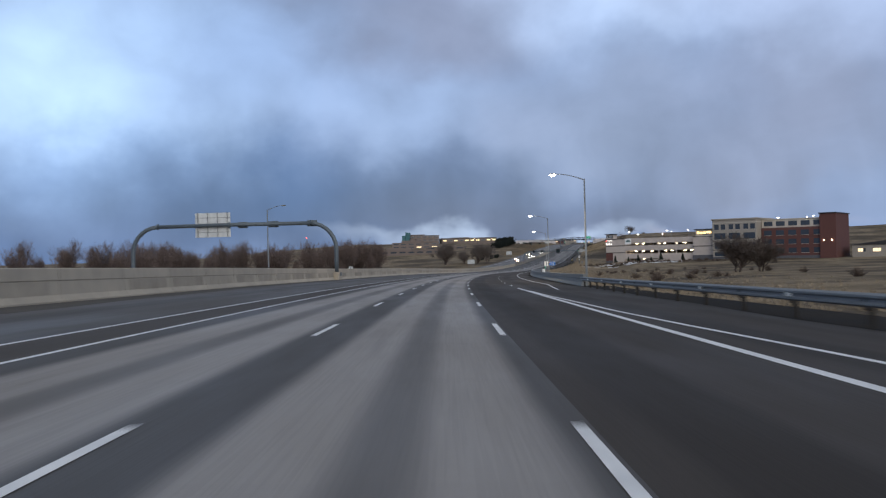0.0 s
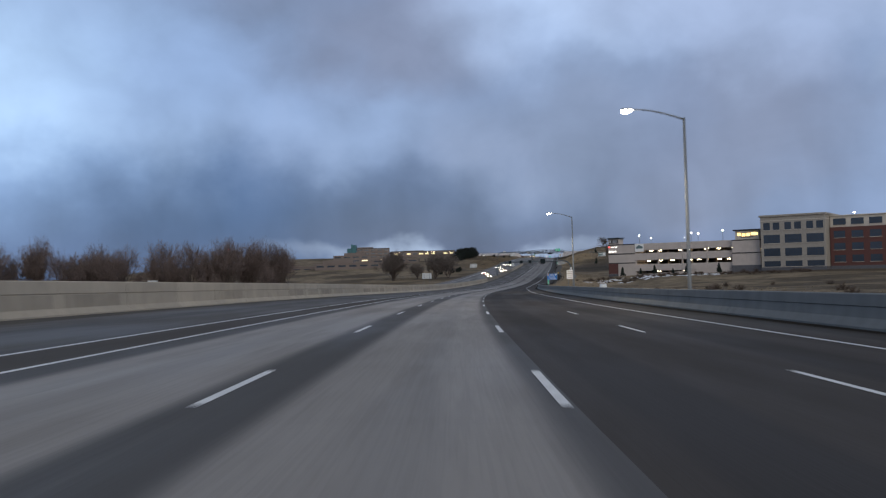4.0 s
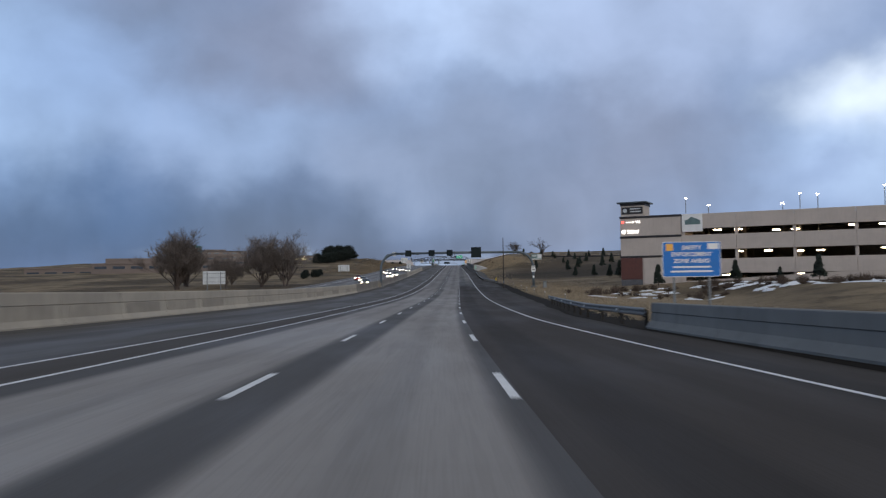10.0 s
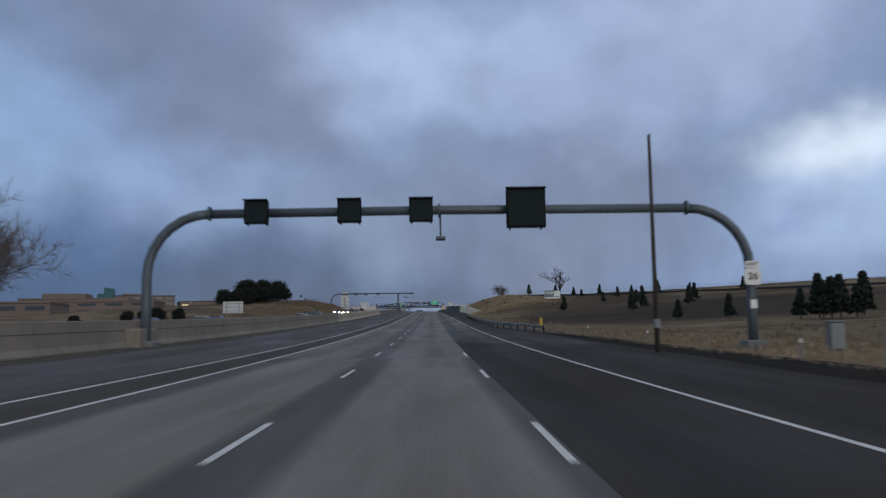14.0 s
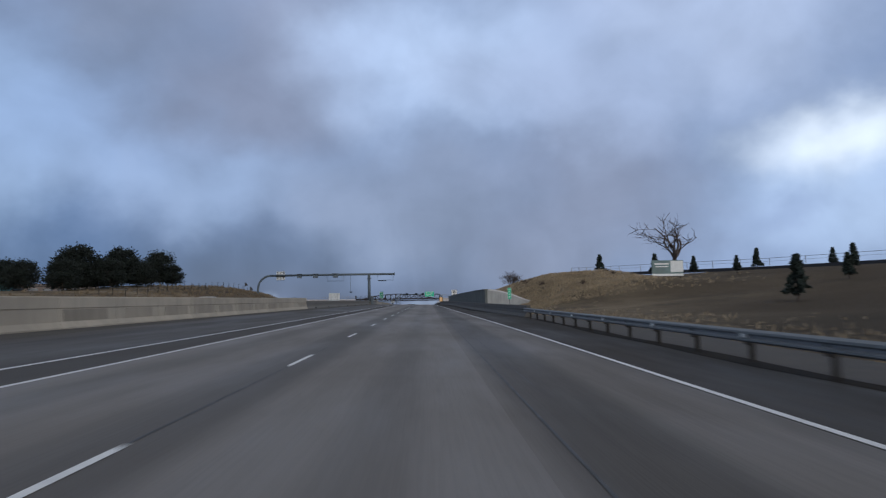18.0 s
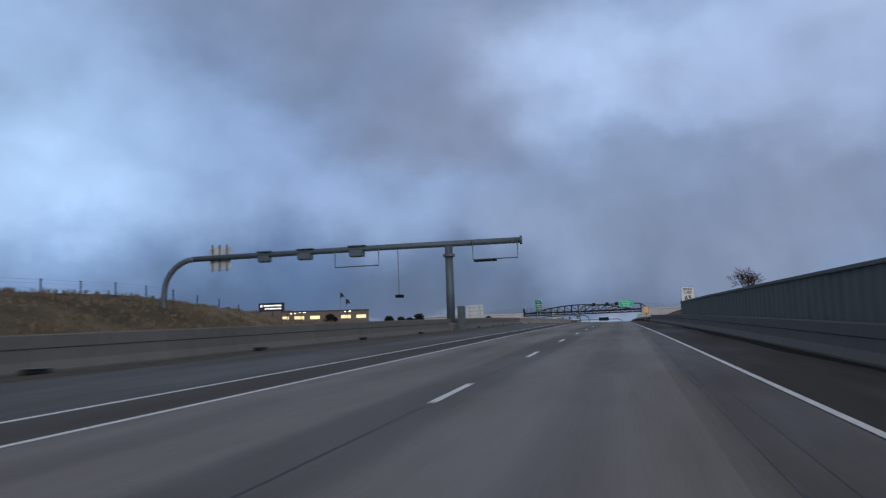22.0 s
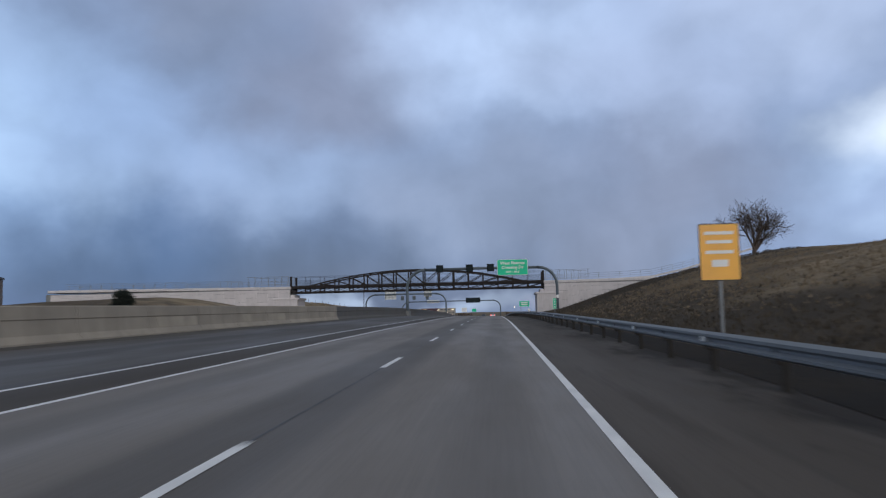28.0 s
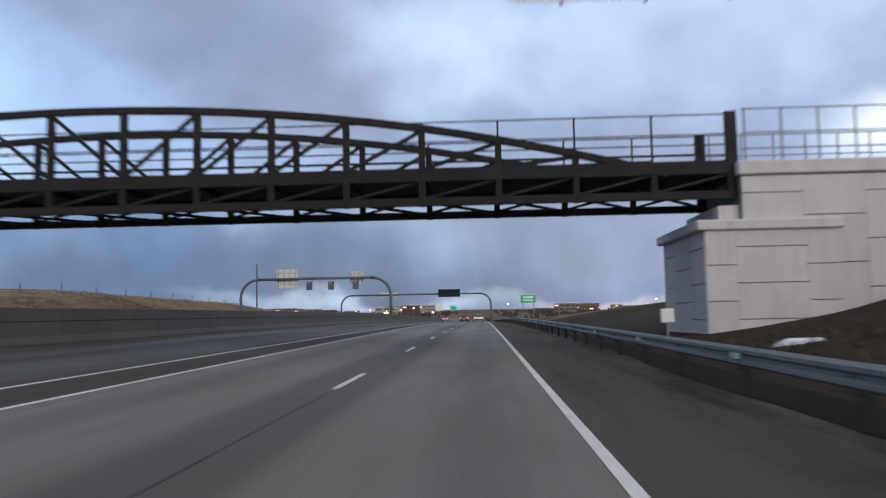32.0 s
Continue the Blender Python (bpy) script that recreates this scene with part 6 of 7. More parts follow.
for zc in (8.8, 4.6):
    ld = bpy.data.lights.new("garage_deck_light", "AREA")
    ld.shape, ld.size, ld.size_y, ld.energy, ld.color = "RECTANGLE", 34, 8, 700, (1.0, 0.72, 0.42)
    new("garage_deck_light", ld).matrix_world = BLD @ pose((X0 + X1) / 2, 6, zc + 1.3)
for u, hh in ((11.0, 3.6), (14.6, 2.4), (27.5, 2.2), (30.5, 3.8), (33.5, 3.4), (44, 4.0)):
    lp = thing("roof_lamp", BLD @ pose(u, 6 + (u * 7 % 11), 13.0), "slim lit lamp post on the garage roof", "lamp", "roof lamps")
    part("pole", Geo().tube([(0, 0, -4), (0, 0, hh)], 0.07, 8), M_STEEL, lp)
    part("head", Geo().box((0, 0, hh + 0.06), (0.55, 0.4, 0.12), 0.03), M_STEEL, lp)
    part("lens", Geo().box((0, -0.05, hh - 0.08), (0.5, 0.42, 0.14), 0.04), M_LAMPW, lp)

tow = thing("entrance_tower", BLD @ pose(49.2, -1.2, 0), "beige stair tower with amber lit sign and dark roof", "building")
part("stone_base", Geo().box((5.0, 5, 1.2), (10.4, 10.4, 5.0), 0.04), M_GRANITE, tow)
part("shaft", Geo().box((5.0, 5, 8.3), (10.0, 10.0, 9.4), 0.04), M_BEIGE, tow)
for z in (8.2, 12.9):
    part("trim_band", Geo().box((5.0, 5, z), (10.3, 10.3, 0.34), 0.03), M_TRIM, tow)
part("crown", Geo().box((5.4, 5, 14.6), (8.4, 9.0, 3.2), 0.03), M_CREAM, tow)
part("roof", Geo().box((5.4, 5, 16.5), (9.8, 10.4, 0.5), 0.1), M_TRIM, tow)
for u in (2.6, 4.2, 5.8, 7.4, 8.6):
    part("lit_lettering", Geo().box((u, 0.44, 14.9 + 0.2 * math.sin(u)), (1.15, 0.1, 1.0), 0.05), M_LOGOY, tow, "amber lit letters")
bars(tow, 0.5, [(5.4, 13.9, 4.5, 0.3)], M_TRIM)
# the recess's shade is put into this wall as near-black trim colour
part("link_wall", Geo().box((10.9, 4.5, 5.6), (1.6, 7, 13.0), 0.02), M_TRIM, tow)
for z in (6.5, 9.5):
    part("wall_light", Geo().box((10.9, 0.9, z), (0.4, 0.2, 0.25), 0.03), M_LAMPG, tow)


def window(parent, u, y, z, w, h, nx, nz, frame_mat=M_TRIM, lit=0.0):
    """A recessed window with frame, sill and mullions; its panes are real pieces."""
    fr = part("window", Geo().box((u, y + 0.12, z), (w, 0.3, h), 0.0), frame_mat, parent)
    dw, dh = w / nx, h / nz
    for i in range(nx):
        for j in range(nz):
            part("pane", Geo().box((u - w / 2 + dw * (i + 0.5), y - 0.045, z - h / 2 + dh * (j + 0.5)), (dw - 0.09, 0.05, dh - 0.09)), M_WIN if random.random() < lit else M_GLASS, fr)
    part("sill", Geo().box((u, y - 0.1, z - h / 2 - 0.08), (w + 0.2, 0.3, 0.14), 0.02), M_CREAM, fr)
    return fr


random.seed(5)
off = thing("stone_office_building", BLD @ pose(60.2, -4.0, 0), "tan stone office building with rows of dark windows", "building")
part("body", Geo().box((10.6, 13, 10.0), (21.2, 26, 22.0), 0.05), M_TAN, off)
part("stone_base", Geo().box((10.6, 13, 1.0), (21.5, 26.3, 3.4), 0.04), M_GRANITE, off)
part("cornice", Geo().box((10.6, 13, 20.9), (22.2, 27.0, 0.7), 0.12), M_TAN, off)
part("string_course", Geo().box((10.6, 13, 19.2), (21.4, 26.2, 0.25), 0.03), M_CREAM, off)
for gi in range(3):
    c = 3.7 + gi * 7.1
    for dx2 in (-1.6, 1.6):
        window(off, c + dx2, 0, 17.2, 2.2, 2.6, 3, 3)
    window(off, c, 0, 12.7, 5.5, 3.0, 6, 3)
    window(off, c, 0, 8.0, 5.5, 2.8, 6, 3)
    window(off, c, 0, 3.9, 5.5, 2.0, 6, 2)
bw = thing("brick_office_wing", BLD @ pose(81.6, 3.0, 0), "red brick office wing with a cream top floor", "building")
part("body", Geo().box((16.5, 14, 7.6), (33, 28, 17.0), 0.05), M_BRICK, bw)
part("top_floor", Geo().box((15.5, 14, 18.0), (31, 26, 3.9), 0.05), M_CREAM, bw)
part("roof_edge", Geo().box((15.5, 14, 20.1), (32, 27, 0.35), 0.06), M_CREAM, bw)
part("corner_tower", Geo().box((30, 12, 10.5), (7.0, 26, 23.0), 0.05), M_BRICK, bw)
part("tower_cap", Geo().box((30, 12, 22.1), (7.8, 27, 0.5), 0.08), M_TRIM, bw)
part("stone_base", Geo().box((16.5, 14, 1.0), (33.2, 28.2, 3.4), 0.04), M_GRANITE, bw)
for i in range(5):
    c = 3.0 + i * 5.6
    window(bw, c, 1.0, 18.0, 4.0, 2.2, 4, 2, M_TRIM, 0.03)
    for z in (13.6, 9.4, 5.2):
        window(bw, c, 0.0, z, 3.6, 2.4, 4, 2)
for u, z in ((8, 20.8), (21, 20.6), (24, 21.0), (27.5, 20.9), (31, 19.4)):
    fx = part("flood_light", Geo().box((u, -0.4, z), (0.9, 0.5, 0.4), 0.06), M_STEEL, bw)
    part("lens", Geo().box((u, -0.68, z), (0.8, 0.06, 0.34), 0.02), M_LAMPW, fx)
for u in (31.8, 28.2):
    part("wall_light", Geo().box((u, -1.15, 9.6), (0.5, 0.25, 0.5), 0.05), M_LAMPG, bw)
lw = thing("low_grey_building", BLD @ pose(120, 10, 0), "low grey building with lit windows under a pitched roof", "building")
part("body", Geo().box((20, 12, 3.0), (40, 24, 8.0), 0.05), M_TAN, lw)
part("roof", Geo().prism([(-1, 7.0), (20, 9.6), (41, 7.0)], -0.6, 24.6), M_TRIM, lw)
for i in range(6):
    window(lw, 4 + i * 6.2, 0.0, 4.6, 3.2, 1.6, 3, 1, M_TRIM, 0.55)


def low_office(s, u, turn, w, d, h, base, label, mat=M_FARB, rows=2, lit=0.08, step=None, edge=None, win=M_WIN, band=0.66):
    """A long low office far from the road, with bands of windows."""
    root = thing("distant_office", at(s, u, base, turn), label, "building", "distant offices")
    part("body", Geo().box((0, 0, h / 2 - 1.5), (w, d, h + 3), 0.05), mat, root)
    part("parapet", Geo().box((0, 0, h + 0.1), (w + 0.6, d + 0.6, 0.5), 0.05), edge or mat, root)
    if step:
        part("upper_block", Geo().box((w * step[0], 0, h + step[2] / 2), (w * step[1], d * 0.8, step[2]), 0.05), mat, root)
    n = max(3, int(w / 7))
    for r in range(rows):
        z = h * (r + 0.55) / rows
        for i in range(n):
            c = -w / 2 + w * (i + 0.5) / n
            lit_here = random.random() < lit
            part("window", Geo().box((c, -d / 2 - 0.02, z), (w / n * band, 0.2, min(1.5, h / rows * 0.34))), win if lit_here else M_GLASS, root)
    return root


low_office(640, -128, 12, 50, 22, 6.5, -2.2, "low sandstone office block with window bands beyond the field", step=(-0.2, 0.4, 2.4))
low_office(655, -172, 12, 36, 20, 5.0, -2.4, "long low sandstone office wing beyond the field", rows=1)
low_office(700, -112, 8, 34, 20, 4.6, 0.2, "sandstone office with a flat roof behind bare trees", step=(0.1, 0.3, 1.2))
low_office(800, -165, 12, 46, 22, 6.0, 1.5, "flat-roofed sandstone office with dark windows", step=(-0.1, 0.4, 2.5))
low_office(1016, -212, 22, 45, 22, 8.0, 8.0, "two storey brown office with pale window bands", rows=2, lit=0.0, step=(-0.1, 0.4, 1.6), edge=M_TRIM)
low_office(1035, -153, 22, 72, 22, 6.4, 5.2, "long brown office with warmly lit ground floor windows", rows=1, lit=0.7, step=(-0.15, 0.3, 1.0), edge=M_TRIM, win=M_WINB, band=0.62)
for s, u in ((1008, -141), (1004, -135), (1012, -117), (985, -168)):
    cl = thing("car_park_lamp", at(s, u, 0), "dark car park lamp with two glowing white heads", "lamp post", "car park lamps")
    part("pole", Geo().tube([(0, 0, -2), (0, 0, 10.2)], [0.12, 0.07], 8), M_TRIM, cl)
    part("crossbar", Geo().box((0, 0, 10.2), (1.7, 0.1, 0.1), 0.02), M_TRIM, cl)
    for x in (-1, 1):
        hd = part("lamp_head", Geo().box((x, 0, 10.25), (0.8, 0.5, 0.16), 0.04), M_TRIM, cl)
        part("lens", Geo().box((x, 0, 10.11), (0.7, 0.42, 0.16), 0.03), M_LAMPG, hd, "glowing white lens")
tb = thing("teal_glass_block", at(965, -216, 8, 6), "teal glass entrance block on the brown office", "building")
part("tall_block", Geo().prism([(-2.2, -1), (-2.2, 12.2), (3.4, 11.2), (3.4, -1)], -3, 3), M_TEAL, tb)
part("side_block", Geo().box((-4.4, 0, 3.4), (4, 6, 9), 0.05), M_TEAL, tb)
part("low_block", Geo().box((6, 1, 0.6), (8, 8, 6), 0.05), M_FARB, tb)
sg = thing("lit_campus_sign", at(799, -57, 1.0), "dark campus sign with lit white letters on a plinth", "sign")
part("plinth", Geo().box((0, 0, 1.3), (3.6, 0.6, 2.8), 0.05), M_FARB, sg)
part("board", Geo().box((0, 0, 3.4), (4.5, 0.5, 1.45), 0.05), M_TRIM, sg)
for u, h, w, t, n in ((0.3, 3.65, 3.2, 0.2, 10), (0.4, 3.15, 3.0, 0.16, 11), (-1.7, 3.65, 0.36, 0.36, 1)):
    for k in range(n):
        part("lit_lettering", Geo().box((u + w * ((k + 0.5) / n - 0.5), -0.28, h), (w / n * 0.66, 0.06, t), 0.01), M_LOGO, sg)
for s, u, h in ((880, -72, 9), (884, -75, 11)):
    fp = thing("flag_pole", at(s, u, 0), "slim flag pole with a dark furled flag", "flag pole", "flag poles")
    part("pole", Geo().tube([(0, 0, -1), (0, 0, h)], [0.1, 0.05], 8), M_STEEL, fp)
    part("flag", Geo().prism([(0.05, h - 0.2), (0.9, h - 0.7), (1.3, h - 1.6), (0.5, h - 1.5), (0.05, h - 1.9)], -0.03, 0.03), M_TRIM, fp)
ms2 = thing("radio_mast", Matrix.Translation((-125, 743, -8)), "thin radio mast with a red beacon", "mast")
part("shaft", Geo().tube([(0, 0, -8), (0, 0, 24)], [0.35, 0.15], 6), M_STEEL, ms2)
part("beacon", Geo().tube([(0, 0, 24), (0, 0, 24.6)], 0.35, 8), M_RED, ms2)
# the town beyond the hill
random.seed(21)
for i in range(46):
    s, u = random.uniform(1500, 2900), random.uniform(-520, 560)
    u += math.copysign(60, u)
    w, h = random.uniform(25, 70), random.uniform(6, 16)
    low_office(s, u, random.uniform(-8, 8), w, 18, h, 0.0, "distant town building with rows of small windows", random.choice((M_FARB, M_TAN, M_GRANITE, M_BRICK, M_INNER)), max(1, int(h / 4)), 0.2)
fl = thing("far_street_lamp", at(1420, 14, 0), "far street lamp with a small glowing head", "street lamp", "far street lamps")
part("pole", Geo().tube([(0, 0, -1), (0, 0, 9.0)], [0.14, 0.08], 6), M_STEEL, fl)
part("lens", Geo().box((0, 0, 9.1), (0.7, 0.5, 0.3), 0.06), M_LAMPG, fl, "glowing warm lens")
for i in range(34):
    copy_thing(fl, at(random.uniform(1380, 2400), random.choice((-1, 1)) * random.uniform(48, 330), random.uniform(-2, 3)))


# ------------------------------------------------------------------ trail fence on the hill
tf = thing("trail_fence", Matrix.Identity(4), "pale wire fence above a dark low retaining edge along the hill trail", "fence", "", "structure")
TR = [(712, 30, 6.3), (700, 37, 6.2), (672, 54, 6.0), (640, 73, 6.3), (600, 98, 6.8), (560, 128, 7.4)]
for (s0, u0, h0), (s1, u1, h1) in zip(TR, TR[1:]):
    for k in range(6):
        a, b2 = k / 6, (k + 1) / 6
        pa, pb = rd(s0 + (s1 - s0) * a, u0 + (u1 - u0) * a, h0 + (h1 - h0) * a), rd(s0 + (s1 - s0) * b2, u0 + (u1 - u0) * b2, h0 + (h1 - h0) * b2)
        e = Vector((0, 0, 1))
        part("edge_board", bar(Geo(), pa - e * 0.35, pb - e * 0.35, 0.25, 0.55), M_TRIM, tf)
        part("fence_rail", bar(Geo(), pa + e * 1.2, pb + e * 1.2, 0.06, 0.06), M_CHAIN, tf)
        part("fence_rail", bar(Geo(), pa + e * 0.7, pb + e * 0.7, 0.03, 0.03), M_CHAIN, tf)
        part("fence_post", bar(Geo(), pa - e * 0.2, pa + e * 1.25, 0.07, 0.07), M_CHAIN, tf)
ff = thing("field_fence", Matrix.Identity(4), "thin wire fence on wooden posts along the grassy berm", "fence", "", "structure")
for s in np.arange(660, 790, 5.0):
    part("post", Geo().box(rd(s, -46, land(s, -46) + 0.6), (0.1, 0.1, 1.4), 0.01), M_POSTW, ff)
for h in (0.5, 0.9, 1.2):
    for s in np.arange(660, 785, 5.0):
        part("wire", bar(Geo(), rd(s, -46, land(s, -46) + h), rd(s + 5, -46, land(s + 5, -46) + h), 0.012, 0.012), M_CHAIN, ff)
hf = thing("ridge_fence", Matrix.Identity(4), "thin fence along the crest of the grassy bank", "fence", "", "structure")
for s in np.arange(1050, 1180, 9.0):
    part("post", Geo().box(rd(s, -52, land(s, -52) + 0.4), (0.08, 0.08, 1.2), 0.01), M_POSTW, hf)


# ------------------------------------------------------------------ trees and bushes
def bare_tree(name, m, seed, height, width, label, group, mat=M_BARK, stems=1, fork=0.22, levels=5, kids=5, twig=0.02, thick=0.35, gnarl=0.12, wide=(24, 56), lift=0.10, limbs=5):
    """A leafless tree: tapered trunks, limbs that divide again and again, and a haze of fine flat twigs."""
    rnd2 = random.Random(seed)
    trunk, boughs, spray = Geo(), Geo(), Geo()

    def turned(d, angle, roll):
        a = d.cross(Vector((0.3, 0.5, 0.8)))
        a = a.normalized() if a.length > 0.05 else Vector((1, 0, 0))
        b3 = d.cross(a)
        return (d * math.cos(angle) + (a * math.cos(roll) + b3 * math.sin(roll)) * math.sin(angle)).normalized()

    def grow(p, d, length, r, level):
        n = 4 if level < 3 else 3
        pts, rs = [p], [r]
        for k in range(n):
            d = (d + Vector((rnd2.gauss(0, gnarl), rnd2.gauss(0, gnarl), rnd2.gauss(0, gnarl * 0.7) + lift))).normalized()
            pts.append(pts[-1] + d * (length / n))
            rs.append(max(twig * 0.5, r * (1 - 0.62 * (k + 1) / n)))
        if level < 3:
            boughs.tube(pts, rs, 6 if level == 1 else 4, False)
        else:
            side = d.cross(Vector((rnd2.gauss(0, 1), rnd2.gauss(0, 1), rnd2.gauss(0, 1))))
            side = side.normalized() * twig if side.length > 1e-3 else Vector((twig, 0, 0))
            w = [1.0, 0.85, 0.65, 0.35][:n + 1]
            vs = [q + side * f * k for q, f in zip(pts, w) for k in (-1, 1)]
            spray.add(vs, [(2 * i, 2 * i + 1, 2 * i + 3, 2 * i + 2) for i in range(n)])
        if level >= levels:
            return
        roll = rnd2.uniform(0, 6.28)
        many = kids + (2 if level >= 2 else 0)
        for k in range(many):
            f = 0.3 + 0.7 * (k + rnd2.random() * 0.8) / many
            i = min(n - 1, int(f * n))
            q = pts[i].lerp(pts[i + 1], f * n - i)
            roll += 2.4 + rnd2.uniform(-0.5, 0.5)
            grow(q, turned((pts[i + 1] - pts[i]).normalized(), radians(rnd2.uniform(*wide)), roll), length * rnd2.uniform(0.45, 0.72), rs[i] * rnd2.uniform(0.45, 0.65), level + 1)

    for k in range(stems):
        a = 2.4 * k + rnd2.uniform(0, 1)
        lean = Vector((math.cos(a), math.sin(a), 0)) * (rnd2.uniform(0.1, 0.5) if stems > 1 else 0.05)
        base = Vector((lean.x * 0.6, lean.y * 0.6, -0.6))
        tip = base + (Vector((0, 0, 1)) + lean * 0.6) * (height * fork)
        r = thick * rnd2.uniform(0.75, 1.0) / math.sqrt(stems)
        trunk.tube([base, base.lerp(tip, 0.15), base.lerp(tip, 0.6) + Vector((rnd2.gauss(0, 0.1), rnd2.gauss(0, 0.1), 0)), tip], [r * 1.35, r, r * 0.9, r * 0.78], 9, False)
        d0 = (tip - base).normalized()
        for j in range(limbs):
            q = base.lerp(tip, rnd2.uniform(0.78, 1.0) if j else 1.0)
            grow(q, turned(d0, radians(rnd2.uniform(*wide) * (0.35 if j == 0 else 0.85)), 6.28 * j / limbs + rnd2.uniform(-0.4, 0.4)), height * (0.52 if j == 0 else rnd2.uniform(0.34, 0.5)), r * rnd2.uniform(0.5, 0.7), 1)
    pts = np.array((spray.v if len(spray.v) else boughs.v))
    kz = height / pts[:, 2].max()
    kx = width / 2 / np.percentile(np.hypot(pts[:, 0], pts[:, 1]), 97)
    for g in (trunk, boughs, spray):
        g.v = [(x * kx if z > 0 else x, y * kx if z > 0 else y, z * kz) for x, y, z in g.v]
    root = thing(name, m, label, "tree", group)
    part("trunk", trunk, M_BARK, root, "", True)
    crown = part("crown", boughs, M_BARK, root)
    if len(spray.v):
        part("twig_spray", spray, mat, crown)
    return root


def on_land(x, y):
    """The nearest place on the road to a point in plan, as s and u."""
    i = int(np.argmin((GX - x) ** 2 + (GY - y) ** 2))
    a = heading(GS[i])
    dx2, dy2 = x - GX[i], y - GY[i]
    return float(GS[i]) + (-math.sin(a) * dx2 + math.cos(a) * dy2), math.cos(a) * dx2 + math.sin(a) * dy2


def stand(s, u, turn=0.0, size=1.0):
    return at(s, u, land(s, u), turn) @ Matrix.Scale(size, 4)


# the brown copse beyond the far lanes
rnd = random.Random(3)
kinds = [bare_tree("copse_tree", stand(308, -60 - 4 * k), 40 + k, 14.6, 8.5, "leafless reddish brown tree in a dense copse", "copse", M_TWIG, stems=5, fork=0.28, levels=4, kids=4, twig=0.04, thick=0.5, wide=(18, 48), lift=0.07, limbs=4) for k in range(3)]
for k in range(74):
    f = k / 73
    s = 316 - 78 * f + rnd.uniform(-7, 7)
    u = -56 - 80 * f + rnd.uniform(-6, 6)
    copy_thing(kinds[k % 3], stand(s, u, rnd.uniform(0, 360), rnd.uniform(0.7, 1.08) * (1.0 if rnd.random() < 0.7 else 0.6)))
for k in range(20):
    s, u = 236 - 90 * k / 19 + rnd.uniform(-8, 8), -96 - 52 * k / 19 + rnd.uniform(-10, 10)
    copy_thing(kinds[k % 3], stand(s, u, rnd.uniform(0, 360), rnd.uniform(0.55, 0.9)))
# single bare trees
bt = [bare_tree("bare_tree", stand(490, -67), 7, 15.2, 14.0, "wide leafless cottonwood in the roadside field", "field trees", M_TWIGG, stems=4, fork=0.1, levels=5, kids=4, twig=0.03, thick=0.6, wide=(12, 38), lift=0.16),
      bare_tree("bare_tree", stand(490, -40.6), 12, 14.6, 13.5, "leafless spreading tree beside the far lanes", "field trees", M_TWIGG, stems=2, fork=0.16, levels=5, kids=4, twig=0.026, thick=0.45, wide=(24, 52), lift=0.1, limbs=6),
      bare_tree("bare_tree", stand(492, -47), 19, 14.2, 14.0, "leafless many-stemmed tree beside the far lanes", "field trees", M_TWIGG, stems=4, fork=0.12, levels=5, kids=4, twig=0.028, thick=0.5, wide=(16, 44), lift=0.1)]
copy_thing(bt[1], stand(490, -55, 80, 0.66))
copy_thing(bt[0], stand(505, -70, 200, 0.85))
copy_thing(bt[2], stand(512, -60, 20, 0.55))
bare_tree("dead_tree", stand(676, 40), 31, 10.6, 12.5, "old dead tree with thick twisted bare limbs", "field trees", M_BARK, stems=1, fork=0.34, levels=3, kids=4, twig=0.04, thick=0.34, gnarl=0.28, wide=(26, 62), lift=0.1)
bare_tree("hill_tree", stand(1030, 53), 12, 12.6, 13.0, "leafless rounded tree on the crest of the bank", "field trees", M_BARK, stems=1, fork=0.2, levels=4, kids=6, twig=0.035, thick=0.55, gnarl=0.16, wide=(26, 58), lift=0.05, limbs=6)
dk = bare_tree("brush_tree", stand(197, 59), 27, 10.0, 12.0, "dense dark leafless tree by the brick offices", "field trees", M_BARK, stems=3, fork=0.2, levels=4, kids=6, twig=0.035, thick=0.4, wide=(24, 54))
copy_thing(dk, stand(205, 66, 60, 0.9))
copy_thing(dk, stand(1040, 70, 60, 0.35))


def needles(g, rnd, c, r, n, size, flat2=0.8):
    """Small needle sprays scattered in a clump."""
    for k in range(n):
        d = Vector((rnd.gauss(0, 1), rnd.gauss(0, 1), rnd.gauss(0, 1) * flat2)).normalized()
        p = c + Vector((d.x * r, d.y * r, d.z * r * flat2)) * rnd.uniform(0.2, 1.05)
        a = Vector((rnd.gauss(0, 1), rnd.gauss(0, 1), rnd.gauss(0, 0.7))).normalized() * size * rnd.uniform(0.7, 1.3)
        b3 = a.cross(d).normalized() * size * 0.45 if a.cross(d).length > 1e-4 else Vector((size * 0.4, 0, 0))
        g.add([p - a * 0.5, p + b3, p + a * 0.5 + d * size * 0.5, p - b3], [(0, 1, 2, 3)])


